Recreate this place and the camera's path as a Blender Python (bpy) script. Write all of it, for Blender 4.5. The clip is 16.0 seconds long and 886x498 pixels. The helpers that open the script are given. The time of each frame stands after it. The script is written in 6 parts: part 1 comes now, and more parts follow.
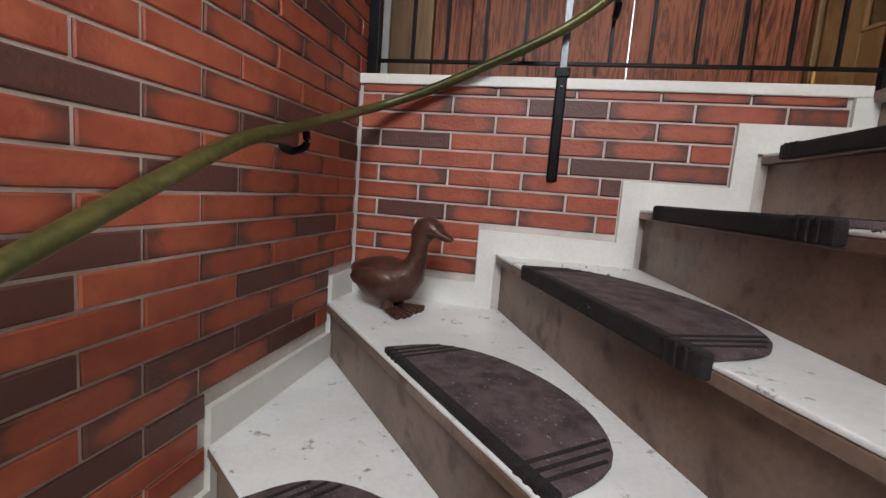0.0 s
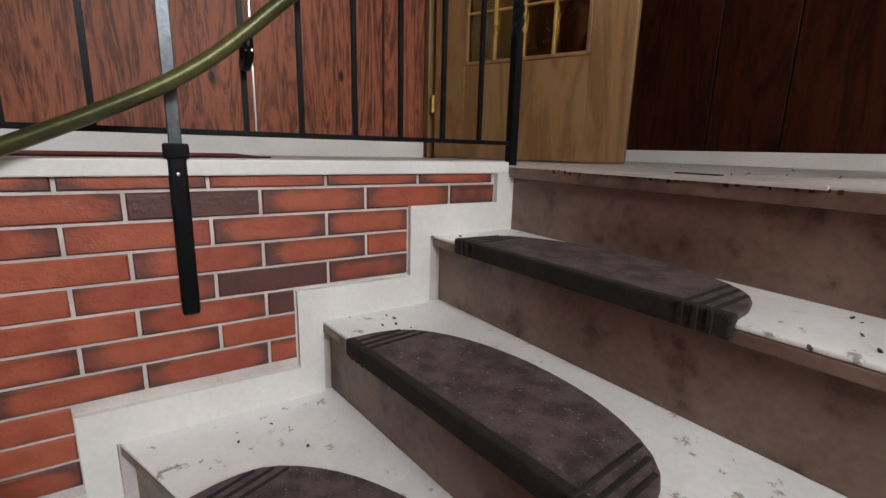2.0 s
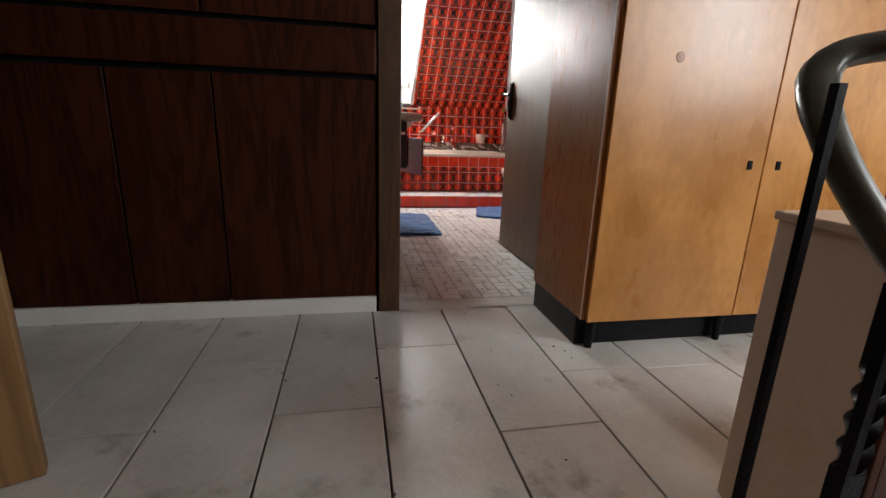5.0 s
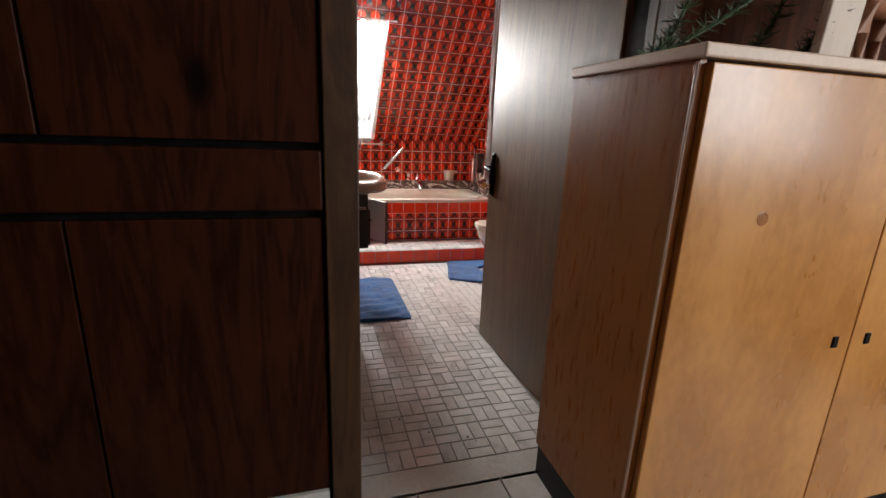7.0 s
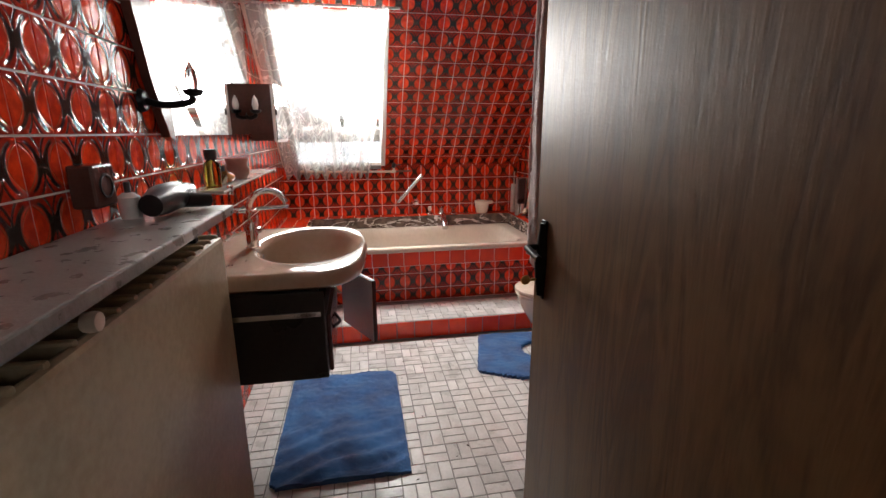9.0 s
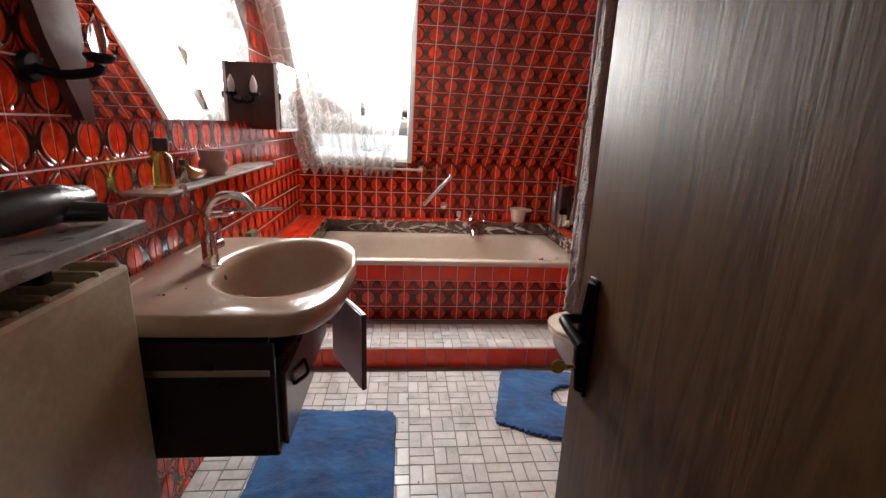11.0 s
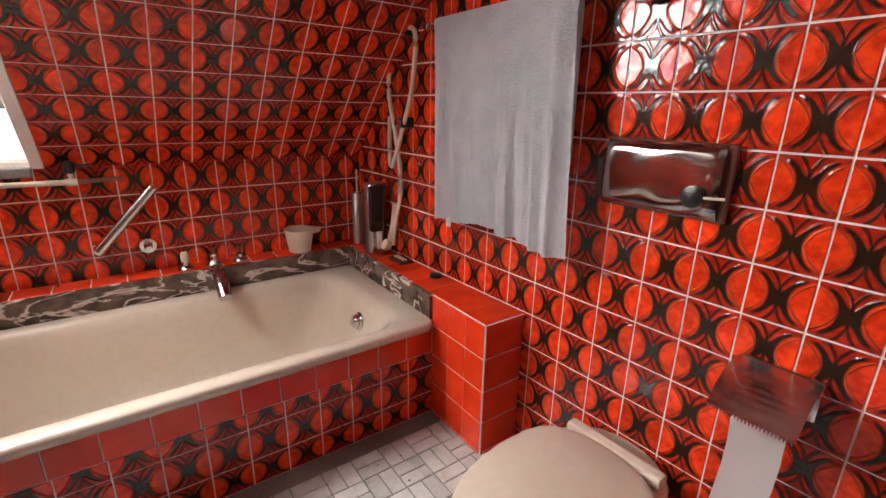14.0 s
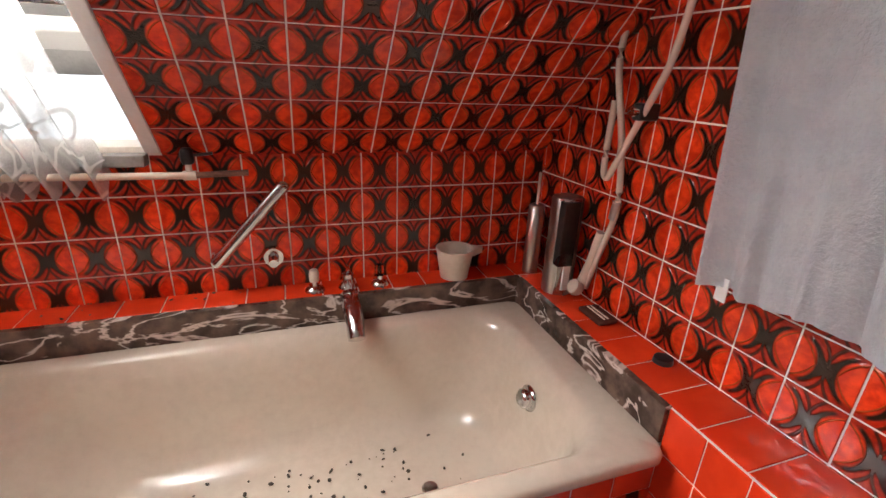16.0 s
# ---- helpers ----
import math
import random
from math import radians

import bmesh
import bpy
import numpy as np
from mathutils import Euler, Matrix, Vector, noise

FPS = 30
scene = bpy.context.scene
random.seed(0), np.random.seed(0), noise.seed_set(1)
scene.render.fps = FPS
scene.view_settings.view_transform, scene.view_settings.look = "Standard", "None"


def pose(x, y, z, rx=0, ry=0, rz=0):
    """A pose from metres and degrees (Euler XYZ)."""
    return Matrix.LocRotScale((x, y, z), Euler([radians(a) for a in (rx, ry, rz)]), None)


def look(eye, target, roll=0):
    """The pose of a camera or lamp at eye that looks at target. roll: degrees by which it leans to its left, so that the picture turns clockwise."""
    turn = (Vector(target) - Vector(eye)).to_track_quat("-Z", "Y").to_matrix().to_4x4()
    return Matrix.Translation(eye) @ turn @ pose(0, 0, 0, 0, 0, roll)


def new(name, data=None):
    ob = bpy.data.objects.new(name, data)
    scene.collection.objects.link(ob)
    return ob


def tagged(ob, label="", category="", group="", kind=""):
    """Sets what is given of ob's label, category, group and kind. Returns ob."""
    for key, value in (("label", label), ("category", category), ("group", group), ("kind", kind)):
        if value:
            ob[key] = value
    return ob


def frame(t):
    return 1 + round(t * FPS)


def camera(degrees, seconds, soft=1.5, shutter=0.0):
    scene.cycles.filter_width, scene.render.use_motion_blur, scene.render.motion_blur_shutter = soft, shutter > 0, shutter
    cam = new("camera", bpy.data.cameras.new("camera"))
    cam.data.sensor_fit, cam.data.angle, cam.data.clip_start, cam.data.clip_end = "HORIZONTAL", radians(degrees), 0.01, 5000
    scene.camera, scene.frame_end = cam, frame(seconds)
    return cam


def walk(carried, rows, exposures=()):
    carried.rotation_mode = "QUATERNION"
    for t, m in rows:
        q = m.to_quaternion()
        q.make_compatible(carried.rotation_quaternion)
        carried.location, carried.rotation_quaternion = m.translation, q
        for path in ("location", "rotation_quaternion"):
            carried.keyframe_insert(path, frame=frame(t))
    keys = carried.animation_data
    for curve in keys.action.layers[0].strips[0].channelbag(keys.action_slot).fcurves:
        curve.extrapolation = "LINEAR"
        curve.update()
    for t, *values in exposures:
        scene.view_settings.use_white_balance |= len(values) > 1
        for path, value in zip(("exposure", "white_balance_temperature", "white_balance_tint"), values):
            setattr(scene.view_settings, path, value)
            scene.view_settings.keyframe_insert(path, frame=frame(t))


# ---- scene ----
# camera and walk -------------------------------------------------------------
cam = camera(88.6, 16.0)
METRES, EYE, TILT, LEAN, TURN = 6.4, -0.372, 0.0, 0.0, 11.5
ROWS = [
    (0.0, 0.0, 0.0, 0.0, 0.55, -7.22, -4.38),
    (0.5, 0.0058, 0.0192, 0.0182, -12.38, -5.94, -1.32),
    (1.0, 0.0006, 0.0368, 0.0349, -14.97, -6.06, -0.71),
    (1.5, -0.0106, 0.0583, 0.0477, -20.41, -10.96, -0.25),
    (2.0, 0.0135, 0.0727, 0.0649, -43.4, -12.39, -1.4),
    (2.5, 0.0274, 0.0931, 0.087, -57.29, -14.53, -2.34),
    (3.0, 0.035, 0.1153, 0.1115, -77.63, -14.96, -3.49),
    (3.5, 0.0577, 0.1129, 0.1297, -93.16, -14.14, -0.82),
    (4.0, 0.077, 0.1158, 0.1492, -98.51, -14.25, -0.61),
    (4.5, 0.1014, 0.1345, 0.1631, -107.96, -14.84, -1.61),
    (7.0, 0.2079, 0.1018, 0.2366, -117.21, -15.04, -2.26),
    (7.5, 0.244, 0.0744, 0.2554, -111.74, -15.09, -0.12),
    (8.0, 0.2688, 0.0565, 0.2587, -110.32, -15.51, 0.56),
    (8.5, 0.3164, 0.0307, 0.2574, -113.96, -14.67, -0.22),
    (9.0, 0.3581, 0.0063, 0.2539, -112.01, -14.43, 0.15),
    (11.5, 0.4485, -0.0377, 0.256, -106.01, -15.25, -2.52),
    (12.0, 0.4956, -0.0427, 0.2567, -109.16, -15.2, -2.19),
    (12.5, 0.5308, -0.0623, 0.2555, -113.41, -15.26, -0.78),
    (13.0, 0.5603, -0.0827, 0.2533, -121.45, -15.42, -0.79),
    (13.5, 0.5941, -0.097, 0.2498, -134.21, -15.81, -1.17),
    (14.0, 0.6183, -0.1141, 0.2467, -136.67, -17.3, -1.11),
    (14.5, 0.6421, -0.1396, 0.2477, -130.37, -18.41, 0.78),
    (15.0, 0.6627, -0.1543, 0.2482, -125.49, -19.96, 0.47),
    (15.5, 0.6905, -0.1567, 0.2483, -125.05, -20.49, -0.66),
    (16.0, 0.7134, -0.1501, 0.2478, -119.99, -21.02, -2.3),
]
EXPOSURES = [(0.0, 1.05), (0.7, 1.1), (1.5, 1.05), (2.0, 1.02), (2.5, 1.0), (3.0, 0.3), (3.5, 0.05), (4.5, 0.4), (7.0, 0.35), (7.5, 0.22), (8.0, 0.15), (8.5, 0.12), (9.0, 0.02), (11.5, -0.22), (12.5, -0.36), (13.5, -0.3), (14.2, -0.06), (15.0, -0.38), (15.5, -0.28), (16.0, -0.15)]
walk(cam, [(t, pose(0, 0, EYE, TILT, LEAN, TURN) @ pose(METRES * x, METRES * y, METRES * z, 90 + pitch, roll, yaw)) for t, x, y, z, yaw, pitch, roll in ROWS], EXPOSURES)

# world and light -------------------------------------------------------------
world = bpy.data.worlds.new("sky")
world.use_nodes = True
scene.world = world
wn = world.node_tree.nodes
sky = wn.new("ShaderNodeTexSky")
sky.sky_type, sky.sun_disc, sky.sun_elevation, sky.sun_rotation = "NISHITA", False, radians(38), radians(120)
world.node_tree.links.new(sky.outputs["Color"], wn["Background"].inputs["Color"])
wn["Background"].inputs["Strength"].default_value = 0.12


def sun_lamp():
    d = bpy.data.lights.new("sun", "SUN")
    d.energy, d.angle, d.color = 1.0, radians(12), (1.0, 0.96, 0.9)
    o = new("sun", d)
    o.matrix_world = look((20, 8, 18), (4, 0, 0))
    return o


def window_light(name, eye, target, w, h, power, color, spread=180):
    """Sky light that comes in through a window's opening."""
    d = bpy.data.lights.new(name, "AREA")
    d.spread = radians(spread)
    d.shape, d.size, d.size_y, d.energy, d.color = "RECTANGLE", w, h, power, color
    o = new(name, d)
    o.matrix_world = look(eye, target)
    return o


sun_lamp()
window_light("roof_window_light", (5.56, 0.62, 1.70), (4.56, -0.28, 1.21), 0.58, 0.58, 94, (1.0, 0.985, 0.955), 156)
window_light("stair_window_light", (0.15, -1.5, 1.5), (0.6, 1.55, -0.05), 1.1, 1.0, 40, (0.93, 0.97, 1.0))
window_light("hall_window_light", (1.35, -1.9, 1.3), (1.9, 0.0, 0.7), 0.9, 1.1, 3.6, (1.0, 0.82, 0.64))

# materials -------------------------------------------------------------------
def node_mat(name):
    m = bpy.data.materials.new(name)
    m.use_nodes = True
    nt = m.node_tree
    return m, nt, nt.nodes["Principled BSDF"]


def mixed(nt, fac, a, b):
    n = nt.nodes.new("ShaderNodeMix")
    n.data_type = "RGBA"
    for sock, v in ((n.inputs[0], fac), (n.inputs[6], a), (n.inputs[7], b)):
        if isinstance(v, (int, float)):
            sock.default_value = v
        elif isinstance(v, tuple):
            sock.default_value = (*v, 1)
        else:
            nt.links.new(v, sock)
    return n.outputs[2]


def calc(nt, op, a, b=0.0, c=0.0):
    n = nt.nodes.new("ShaderNodeMath")
    n.operation = op
    for sock, v in zip(n.inputs, (a, b, c)):
        if isinstance(v, (int, float)):
            sock.default_value = v
        else:
            nt.links.new(v, sock)
    return n.outputs[0]


def ramp(nt, fac, lo, hi):
    n = nt.nodes.new("ShaderNodeMapRange")
    n.interpolation_type = "SMOOTHSTEP"
    nt.links.new(fac, n.inputs[0])
    n.inputs[1].default_value, n.inputs[2].default_value = lo, hi
    return n.outputs[0]


def coords(nt, scale=(1, 1, 1), shuffle=True):
    """Object coordinates in metres, shifted by the object's own random number."""
    tc = nt.nodes.new("ShaderNodeTexCoord")
    mp = nt.nodes.new("ShaderNodeMapping")
    mp.inputs["Scale"].default_value = scale
    nt.links.new(tc.outputs["Object"], mp.inputs["Vector"])
    if shuffle:
        info = nt.nodes.new("ShaderNodeObjectInfo")
        nt.links.new(calc(nt, "MULTIPLY", info.outputs["Random"], 37.0), mp.inputs["Location"])
    return mp.outputs["Vector"]


def noise_at(nt, vec, scale, detail=4, rough=0.55, distort=0.0):
    n = nt.nodes.new("ShaderNodeTexNoise")
    n.inputs["Scale"].default_value, n.inputs["Detail"].default_value = scale, detail
    n.inputs["Roughness"].default_value, n.inputs["Distortion"].default_value = rough, distort
    nt.links.new(vec, n.inputs["Vector"])
    return n.outputs["Fac"]


def bump_to(nt, bsdf, height, strength, distance=0.01):
    n = nt.nodes.new("ShaderNodeBump")
    n.inputs["Strength"].default_value, n.inputs["Distance"].default_value = strength, distance
    nt.links.new(height, n.inputs["Height"])
    nt.links.new(n.outputs["Normal"], bsdf.inputs["Normal"])


def surface(name, a, b, coarse=3.0, fine=60.0, rough=0.5, metal=0.0, bump=0.15, stretch=(1, 1, 1), dirt=None, dirt_at=(0.6, 0.75), dirt_scale=9.0, vary=0.0, coat=0.0, sheen=0.0):
    """Two-scale variation between colours a and b, optional dirt patches, fine relief."""
    m, nt, bs = node_mat(name)
    vec = coords(nt, stretch)
    big, small = noise_at(nt, vec, coarse, 5), noise_at(nt, vec, fine, 3)
    blend = ramp(nt, calc(nt, "ADD", calc(nt, "MULTIPLY", big, 0.7), calc(nt, "MULTIPLY", small, 0.3)), 0.35, 0.65)
    col = mixed(nt, blend, a, b)
    if dirt:
        spots = ramp(nt, noise_at(nt, coords(nt), dirt_scale, 6, 0.7), *dirt_at)
        col = mixed(nt, spots, col, dirt)
    if vary:
        info = nt.nodes.new("ShaderNodeObjectInfo")
        hsv = nt.nodes.new("ShaderNodeHueSaturation")
        nt.links.new(calc(nt, "MULTIPLY_ADD", info.outputs["Random"], vary, 1 - vary / 2), hsv.inputs["Value"])
        nt.links.new(col, hsv.inputs["Color"])
        col = hsv.outputs["Color"]
    nt.links.new(col, bs.inputs["Base Color"])
    bs.inputs["Metallic"].default_value = metal
    nt.links.new(calc(nt, "MULTIPLY_ADD", big, 0.25, rough - 0.125), bs.inputs["Roughness"])
    bs.inputs["Coat Weight"].default_value = coat
    bs.inputs["Sheen Weight"].default_value = sheen
    if bump:
        bump_to(nt, bs, calc(nt, "ADD", small, calc(nt, "MULTIPLY", big, 0.5)), bump, 0.004)
    return m


def wood(name, a, b, along="z", rough=0.45, scale=1.0, knots=0.0, vary=0.0, figure=1.2, gloss=0.5):
    """Grain that runs along one axis, with wavy figure."""
    m, nt, bs = node_mat(name)
    s = {"x": (0.12, 1, 1), "y": (1, 0.12, 1), "z": (1, 1, 0.12)}[along]
    vec = coords(nt, s)
    big = noise_at(nt, vec, 5 * scale, 4, 0.6, figure)
    bs.inputs["Specular IOR Level"].default_value = gloss
    wave = nt.nodes.new("ShaderNodeMath")
    wave.operation = "PINGPONG"
    nt.links.new(calc(nt, "MULTIPLY", big, 9.0), wave.inputs[0])
    wave.inputs[1].default_value = 1.0
    fine = noise_at(nt, vec, 90 * scale, 3)
    blotch = noise_at(nt, coords(nt), 2.2, 3)
    grain = calc(nt, "ADD", calc(nt, "MULTIPLY", wave.outputs[0], 0.45), calc(nt, "MULTIPLY", fine, 0.55))
    col = mixed(nt, ramp(nt, calc(nt, "MULTIPLY_ADD", blotch, 0.5, calc(nt, "MULTIPLY", grain, 0.75)), 0.3, 0.85), a, b)
    if knots:
        v = nt.nodes.new("ShaderNodeTexVoronoi")
        v.inputs["Scale"].default_value = knots
        nt.links.new(coords(nt, {"x": (0.5, 1, 1), "y": (1, 0.5, 1), "z": (1, 1, 0.5)}[along]), v.inputs["Vector"])
        col = mixed(nt, calc(nt, "SUBTRACT", 1.0, ramp(nt, v.outputs["Distance"], 0.04, 0.13)), col, tuple(c * 0.25 for c in a))
    if vary:
        info = nt.nodes.new("ShaderNodeObjectInfo")
        hsv = nt.nodes.new("ShaderNodeHueSaturation")
        nt.links.new(calc(nt, "MULTIPLY_ADD", info.outputs["Random"], vary, 1 - vary / 2), hsv.inputs["Value"])
        nt.links.new(col, hsv.inputs["Color"])
        col = hsv.outputs["Color"]
    nt.links.new(col, bs.inputs["Base Color"])
    nt.links.new(calc(nt, "MULTIPLY_ADD", fine, 0.2, rough - 0.1), bs.inputs["Roughness"])
    bump_to(nt, bs, grain, 0.25, 0.002)
    return m


def tile_red(name, pattern):
    """Glazed 11 cm tile: a raised disc split by the upright joints, dark crescents, deep red ground; or plain red."""
    m, nt, bs = node_mat(name)
    uv = nt.nodes.new("ShaderNodeUVMap")
    sep = nt.nodes.new("ShaderNodeSeparateXYZ")
    nt.links.new(uv.outputs["UV"], sep.inputs[0])
    x = calc(nt, "SUBTRACT", calc(nt, "ABSOLUTE", sep.outputs[0]), 0.5)
    y = sep.outputs[1]
    cloud = noise_at(nt, coords(nt), 40, 3)
    info = nt.nodes.new("ShaderNodeObjectInfo")
    bright = mixed(nt, ramp(nt, cloud, 0.3, 0.7), (0.56, 0.024, 0.006), (0.88, 0.062, 0.012))
    if pattern:
        x, y = calc(nt, "MULTIPLY", x, 1.10), calc(nt, "MULTIPLY", y, 0.90)
        d = calc(nt, "SQRT", calc(nt, "ADD", calc(nt, "MULTIPLY", x, x), calc(nt, "MULTIPLY", y, y)))
        ay = calc(nt, "ABSOLUTE", y)
        disc = calc(nt, "SUBTRACT", 1.0, ramp(nt, d, 0.325, 0.395))
        lean = calc(nt, "DIVIDE", ay, calc(nt, "MAXIMUM", d, 0.01))
        side = calc(nt, "SUBTRACT", 1.0, ramp(nt, lean, 0.86, 1.0))
        rim_out = calc(nt, "MULTIPLY_ADD", calc(nt, "SUBTRACT", 1.0, lean), 0.09, 0.405)
        crescent = calc(nt, "MULTIPLY", calc(nt, "MULTIPLY", ramp(nt, d, 0.335, 0.39), calc(nt, "SUBTRACT", 1.0, ramp(nt, calc(nt, "SUBTRACT", d, rim_out), 0.0, 0.05))), side)
        tie = calc(nt, "MULTIPLY", ramp(nt, d, 0.36, 0.40), calc(nt, "SUBTRACT", 1.0, ramp(nt, ay, 0.10, 0.20)))
        mid = calc(nt, "ABSOLUTE", sep.outputs[0])
        arc = calc(nt, "SUBTRACT", 1.0, ramp(nt, calc(nt, "ABSOLUTE", calc(nt, "SUBTRACT", d, 0.575)), 0.012, 0.04))
        wedge = calc(nt, "MULTIPLY", calc(nt, "MULTIPLY", arc, calc(nt, "SUBTRACT", 1.0, ramp(nt, mid, 0.16, 0.24))), 0.85)
        ring = calc(nt, "MINIMUM", calc(nt, "ADD", calc(nt, "ADD", crescent, tie), wedge), 1.0)
        ground = mixed(nt, ramp(nt, noise_at(nt, coords(nt), 70, 2), 0.3, 0.7), (0.30, 0.014, 0.006), (0.48, 0.026, 0.008))
        col = mixed(nt, ring, ground, (0.026, 0.013, 0.007))
        # four leaf-shaped veins inside each disc
        dy = calc(nt, "ADD", calc(nt, "ABSOLUTE", x), ay)
        vein = calc(nt, "MULTIPLY", calc(nt, "SUBTRACT", 1.0, ramp(nt, calc(nt, "ABSOLUTE", calc(nt, "SUBTRACT", calc(nt, "MULTIPLY_ADD", d, 0.55, calc(nt, "MULTIPLY", dy, 0.5)), 0.385)), 0.006, 0.026)), disc)
        col = mixed(nt, disc, col, bright)
        col = mixed(nt, calc(nt, "MULTIPLY", vein, 0.6), col, (0.36, 0.11, 0.03))
        height = calc(nt, "ADD", calc(nt, "ADD", calc(nt, "MULTIPLY", disc, 0.6), calc(nt, "MULTIPLY", vein, 0.7)), calc(nt, "MULTIPLY", ring, 0.45))
        bump_to(nt, bs, calc(nt, "ADD", height, calc(nt, "MULTIPLY", cloud, 0.25)), 1.0, 0.006)
    else:
        col = mixed(nt, ramp(nt, noise_at(nt, coords(nt), 9, 4), 0.35, 0.75), (0.64, 0.036, 0.010), (0.76, 0.056, 0.014))
        bump_to(nt, bs, cloud, 0.1, 0.002)
    hsv = nt.nodes.new("ShaderNodeHueSaturation")
    nt.links.new(calc(nt, "MULTIPLY_ADD", info.outputs["Random"], 0.22, 0.89), hsv.inputs["Value"])
    nt.links.new(col, hsv.inputs["Color"])
    nt.links.new(hsv.outputs["Color"], bs.inputs["Base Color"])
    bs.inputs["Roughness"].default_value = 0.09
    return m


def brick_mat():
    m, nt, bs = node_mat("clinker_brick")
    info = nt.nodes.new("ShaderNodeObjectInfo")
    tc = nt.nodes.new("ShaderNodeTexCoord")
    sep = nt.nodes.new("ShaderNodeSeparateXYZ")
    nt.links.new(tc.outputs["Object"], sep.inputs[0])
    vec = coords(nt)
    n1, n2 = noise_at(nt, vec, 14, 4, 0.6), noise_at(nt, vec, 110, 3)
    red = mixed(nt, ramp(nt, n1, 0.3, 0.7), (0.27, 0.056, 0.030), (0.40, 0.098, 0.048))
    burnt = mixed(nt, n1, (0.060, 0.026, 0.022), (0.13, 0.045, 0.034))
    # the fire-flashed ends and edges of each brick
    ex = calc(nt, "ABSOLUTE", sep.outputs[0])
    edge = calc(nt, "ADD", calc(nt, "ADD", calc(nt, "MULTIPLY", ramp(nt, ex, 0.06, 0.12), 0.7), calc(nt, "MULTIPLY", ramp(nt, calc(nt, "ABSOLUTE", sep.outputs[1]), 0.008, 0.027), 0.45)), calc(nt, "MULTIPLY", calc(nt, "SUBTRACT", n1, 0.5), 2.2))
    rnd = info.outputs["Random"]
    amount = calc(nt, "ADD", calc(nt, "MULTIPLY", edge, ramp(nt, rnd, 0.0, 0.45)), calc(nt, "MULTIPLY", ramp(nt, rnd, 0.72, 0.82), 1.0))
    col = mixed(nt, ramp(nt, amount, 0.05, 0.95), red, burnt)
    nt.links.new(col, bs.inputs["Base Color"])
    nt.links.new(calc(nt, "MULTIPLY_ADD", n1, 0.3, 0.35), bs.inputs["Roughness"])
    bump_to(nt, bs, calc(nt, "ADD", n2, calc(nt, "MULTIPLY", n1, 2.0)), 0.6, 0.003)
    return m


def marble_mat():
    m, nt, bs = node_mat("veined_marble")
    vec = coords(nt, (1, 1, 1), False)
    v = noise_at(nt, coords(nt, (1, 0.55, 1.6), False), 5, 5, 0.5, 1.6)
    vein = calc(nt, "SUBTRACT", 1.0, ramp(nt, calc(nt, "ABSOLUTE", calc(nt, "SUBTRACT", v, 0.50)), 0.004, 0.030))
    col = mixed(nt, ramp(nt, noise_at(nt, vec, 18, 6), 0.35, 0.7), (0.045, 0.026, 0.020), (0.15, 0.095, 0.074))
    col = mixed(nt, vein, col, (0.6, 0.5, 0.46))
    nt.links.new(col, bs.inputs["Base Color"])
    bs.inputs["Roughness"].default_value = 0.22
    return m


def glass_mat(name, color=(1, 1, 1), rough=0.0, bump=0.0):
    m, nt, bs = node_mat(name)
    bs.inputs["Base Color"].default_value = (*color, 1)
    bs.inputs["Transmission Weight"].default_value, bs.inputs["Roughness"].default_value, bs.inputs["IOR"].default_value = 1.0, rough, 1.45
    if bump:
        bump_to(nt, bs, noise_at(nt, coords(nt), 35, 2), bump, 0.01)
    return m


def lace_mat():
    """Thin white net with a woven leaf figure and gathered streaks, partly see-through."""
    m, nt, bs = node_mat("lace")
    vec = coords(nt, (1, 1, 1), False)
    fig = noise_at(nt, vec, 5, 1.0, 0.5, 2.6)
    band = calc(nt, "SUBTRACT", 1.0, ramp(nt, calc(nt, "ABSOLUTE", calc(nt, "SUBTRACT", fig, 0.5)), 0.012, 0.04))
    gather = ramp(nt, noise_at(nt, coords(nt, (0.06, 1, 0.06), False), 38, 3, 0.6), 0.50, 0.68)
    net = noise_at(nt, vec, 220, 1)
    dense = calc(nt, "MINIMUM", calc(nt, "ADD", calc(nt, "MULTIPLY", net, 0.22), calc(nt, "ADD", calc(nt, "MULTIPLY", band, 0.45), calc(nt, "MULTIPLY_ADD", gather, 0.42, 0.36))), 0.992)
    bs.inputs["Base Color"].default_value = (0.82, 0.81, 0.79, 1)
    bs.inputs["Roughness"].default_value = 0.9
    tr = nt.nodes.new("ShaderNodeBsdfTranslucent")
    tr.inputs["Color"].default_value = (0.55, 0.55, 0.545, 1)
    half = nt.nodes.new("ShaderNodeMixShader")
    half.inputs[0].default_value = 0.5
    nt.links.new(bs.outputs[0], half.inputs[1])
    nt.links.new(tr.outputs[0], half.inputs[2])
    clear = nt.nodes.new("ShaderNodeBsdfTransparent")
    out = nt.nodes.new("ShaderNodeMixShader")
    nt.links.new(dense, out.inputs[0])
    nt.links.new(clear.outputs[0], out.inputs[1])
    nt.links.new(half.outputs[0], out.inputs[2])
    nt.links.new(out.outputs[0], nt.nodes["Material Output"].inputs["Surface"])
    return m


def glow_mat(name, color, strength):
    m, nt, bs = node_mat(name)
    bs.inputs["Emission Color"].default_value, bs.inputs["Emission Strength"].default_value = (*color, 1), strength
    bs.inputs["Base Color"].default_value = (*color, 1)
    return m


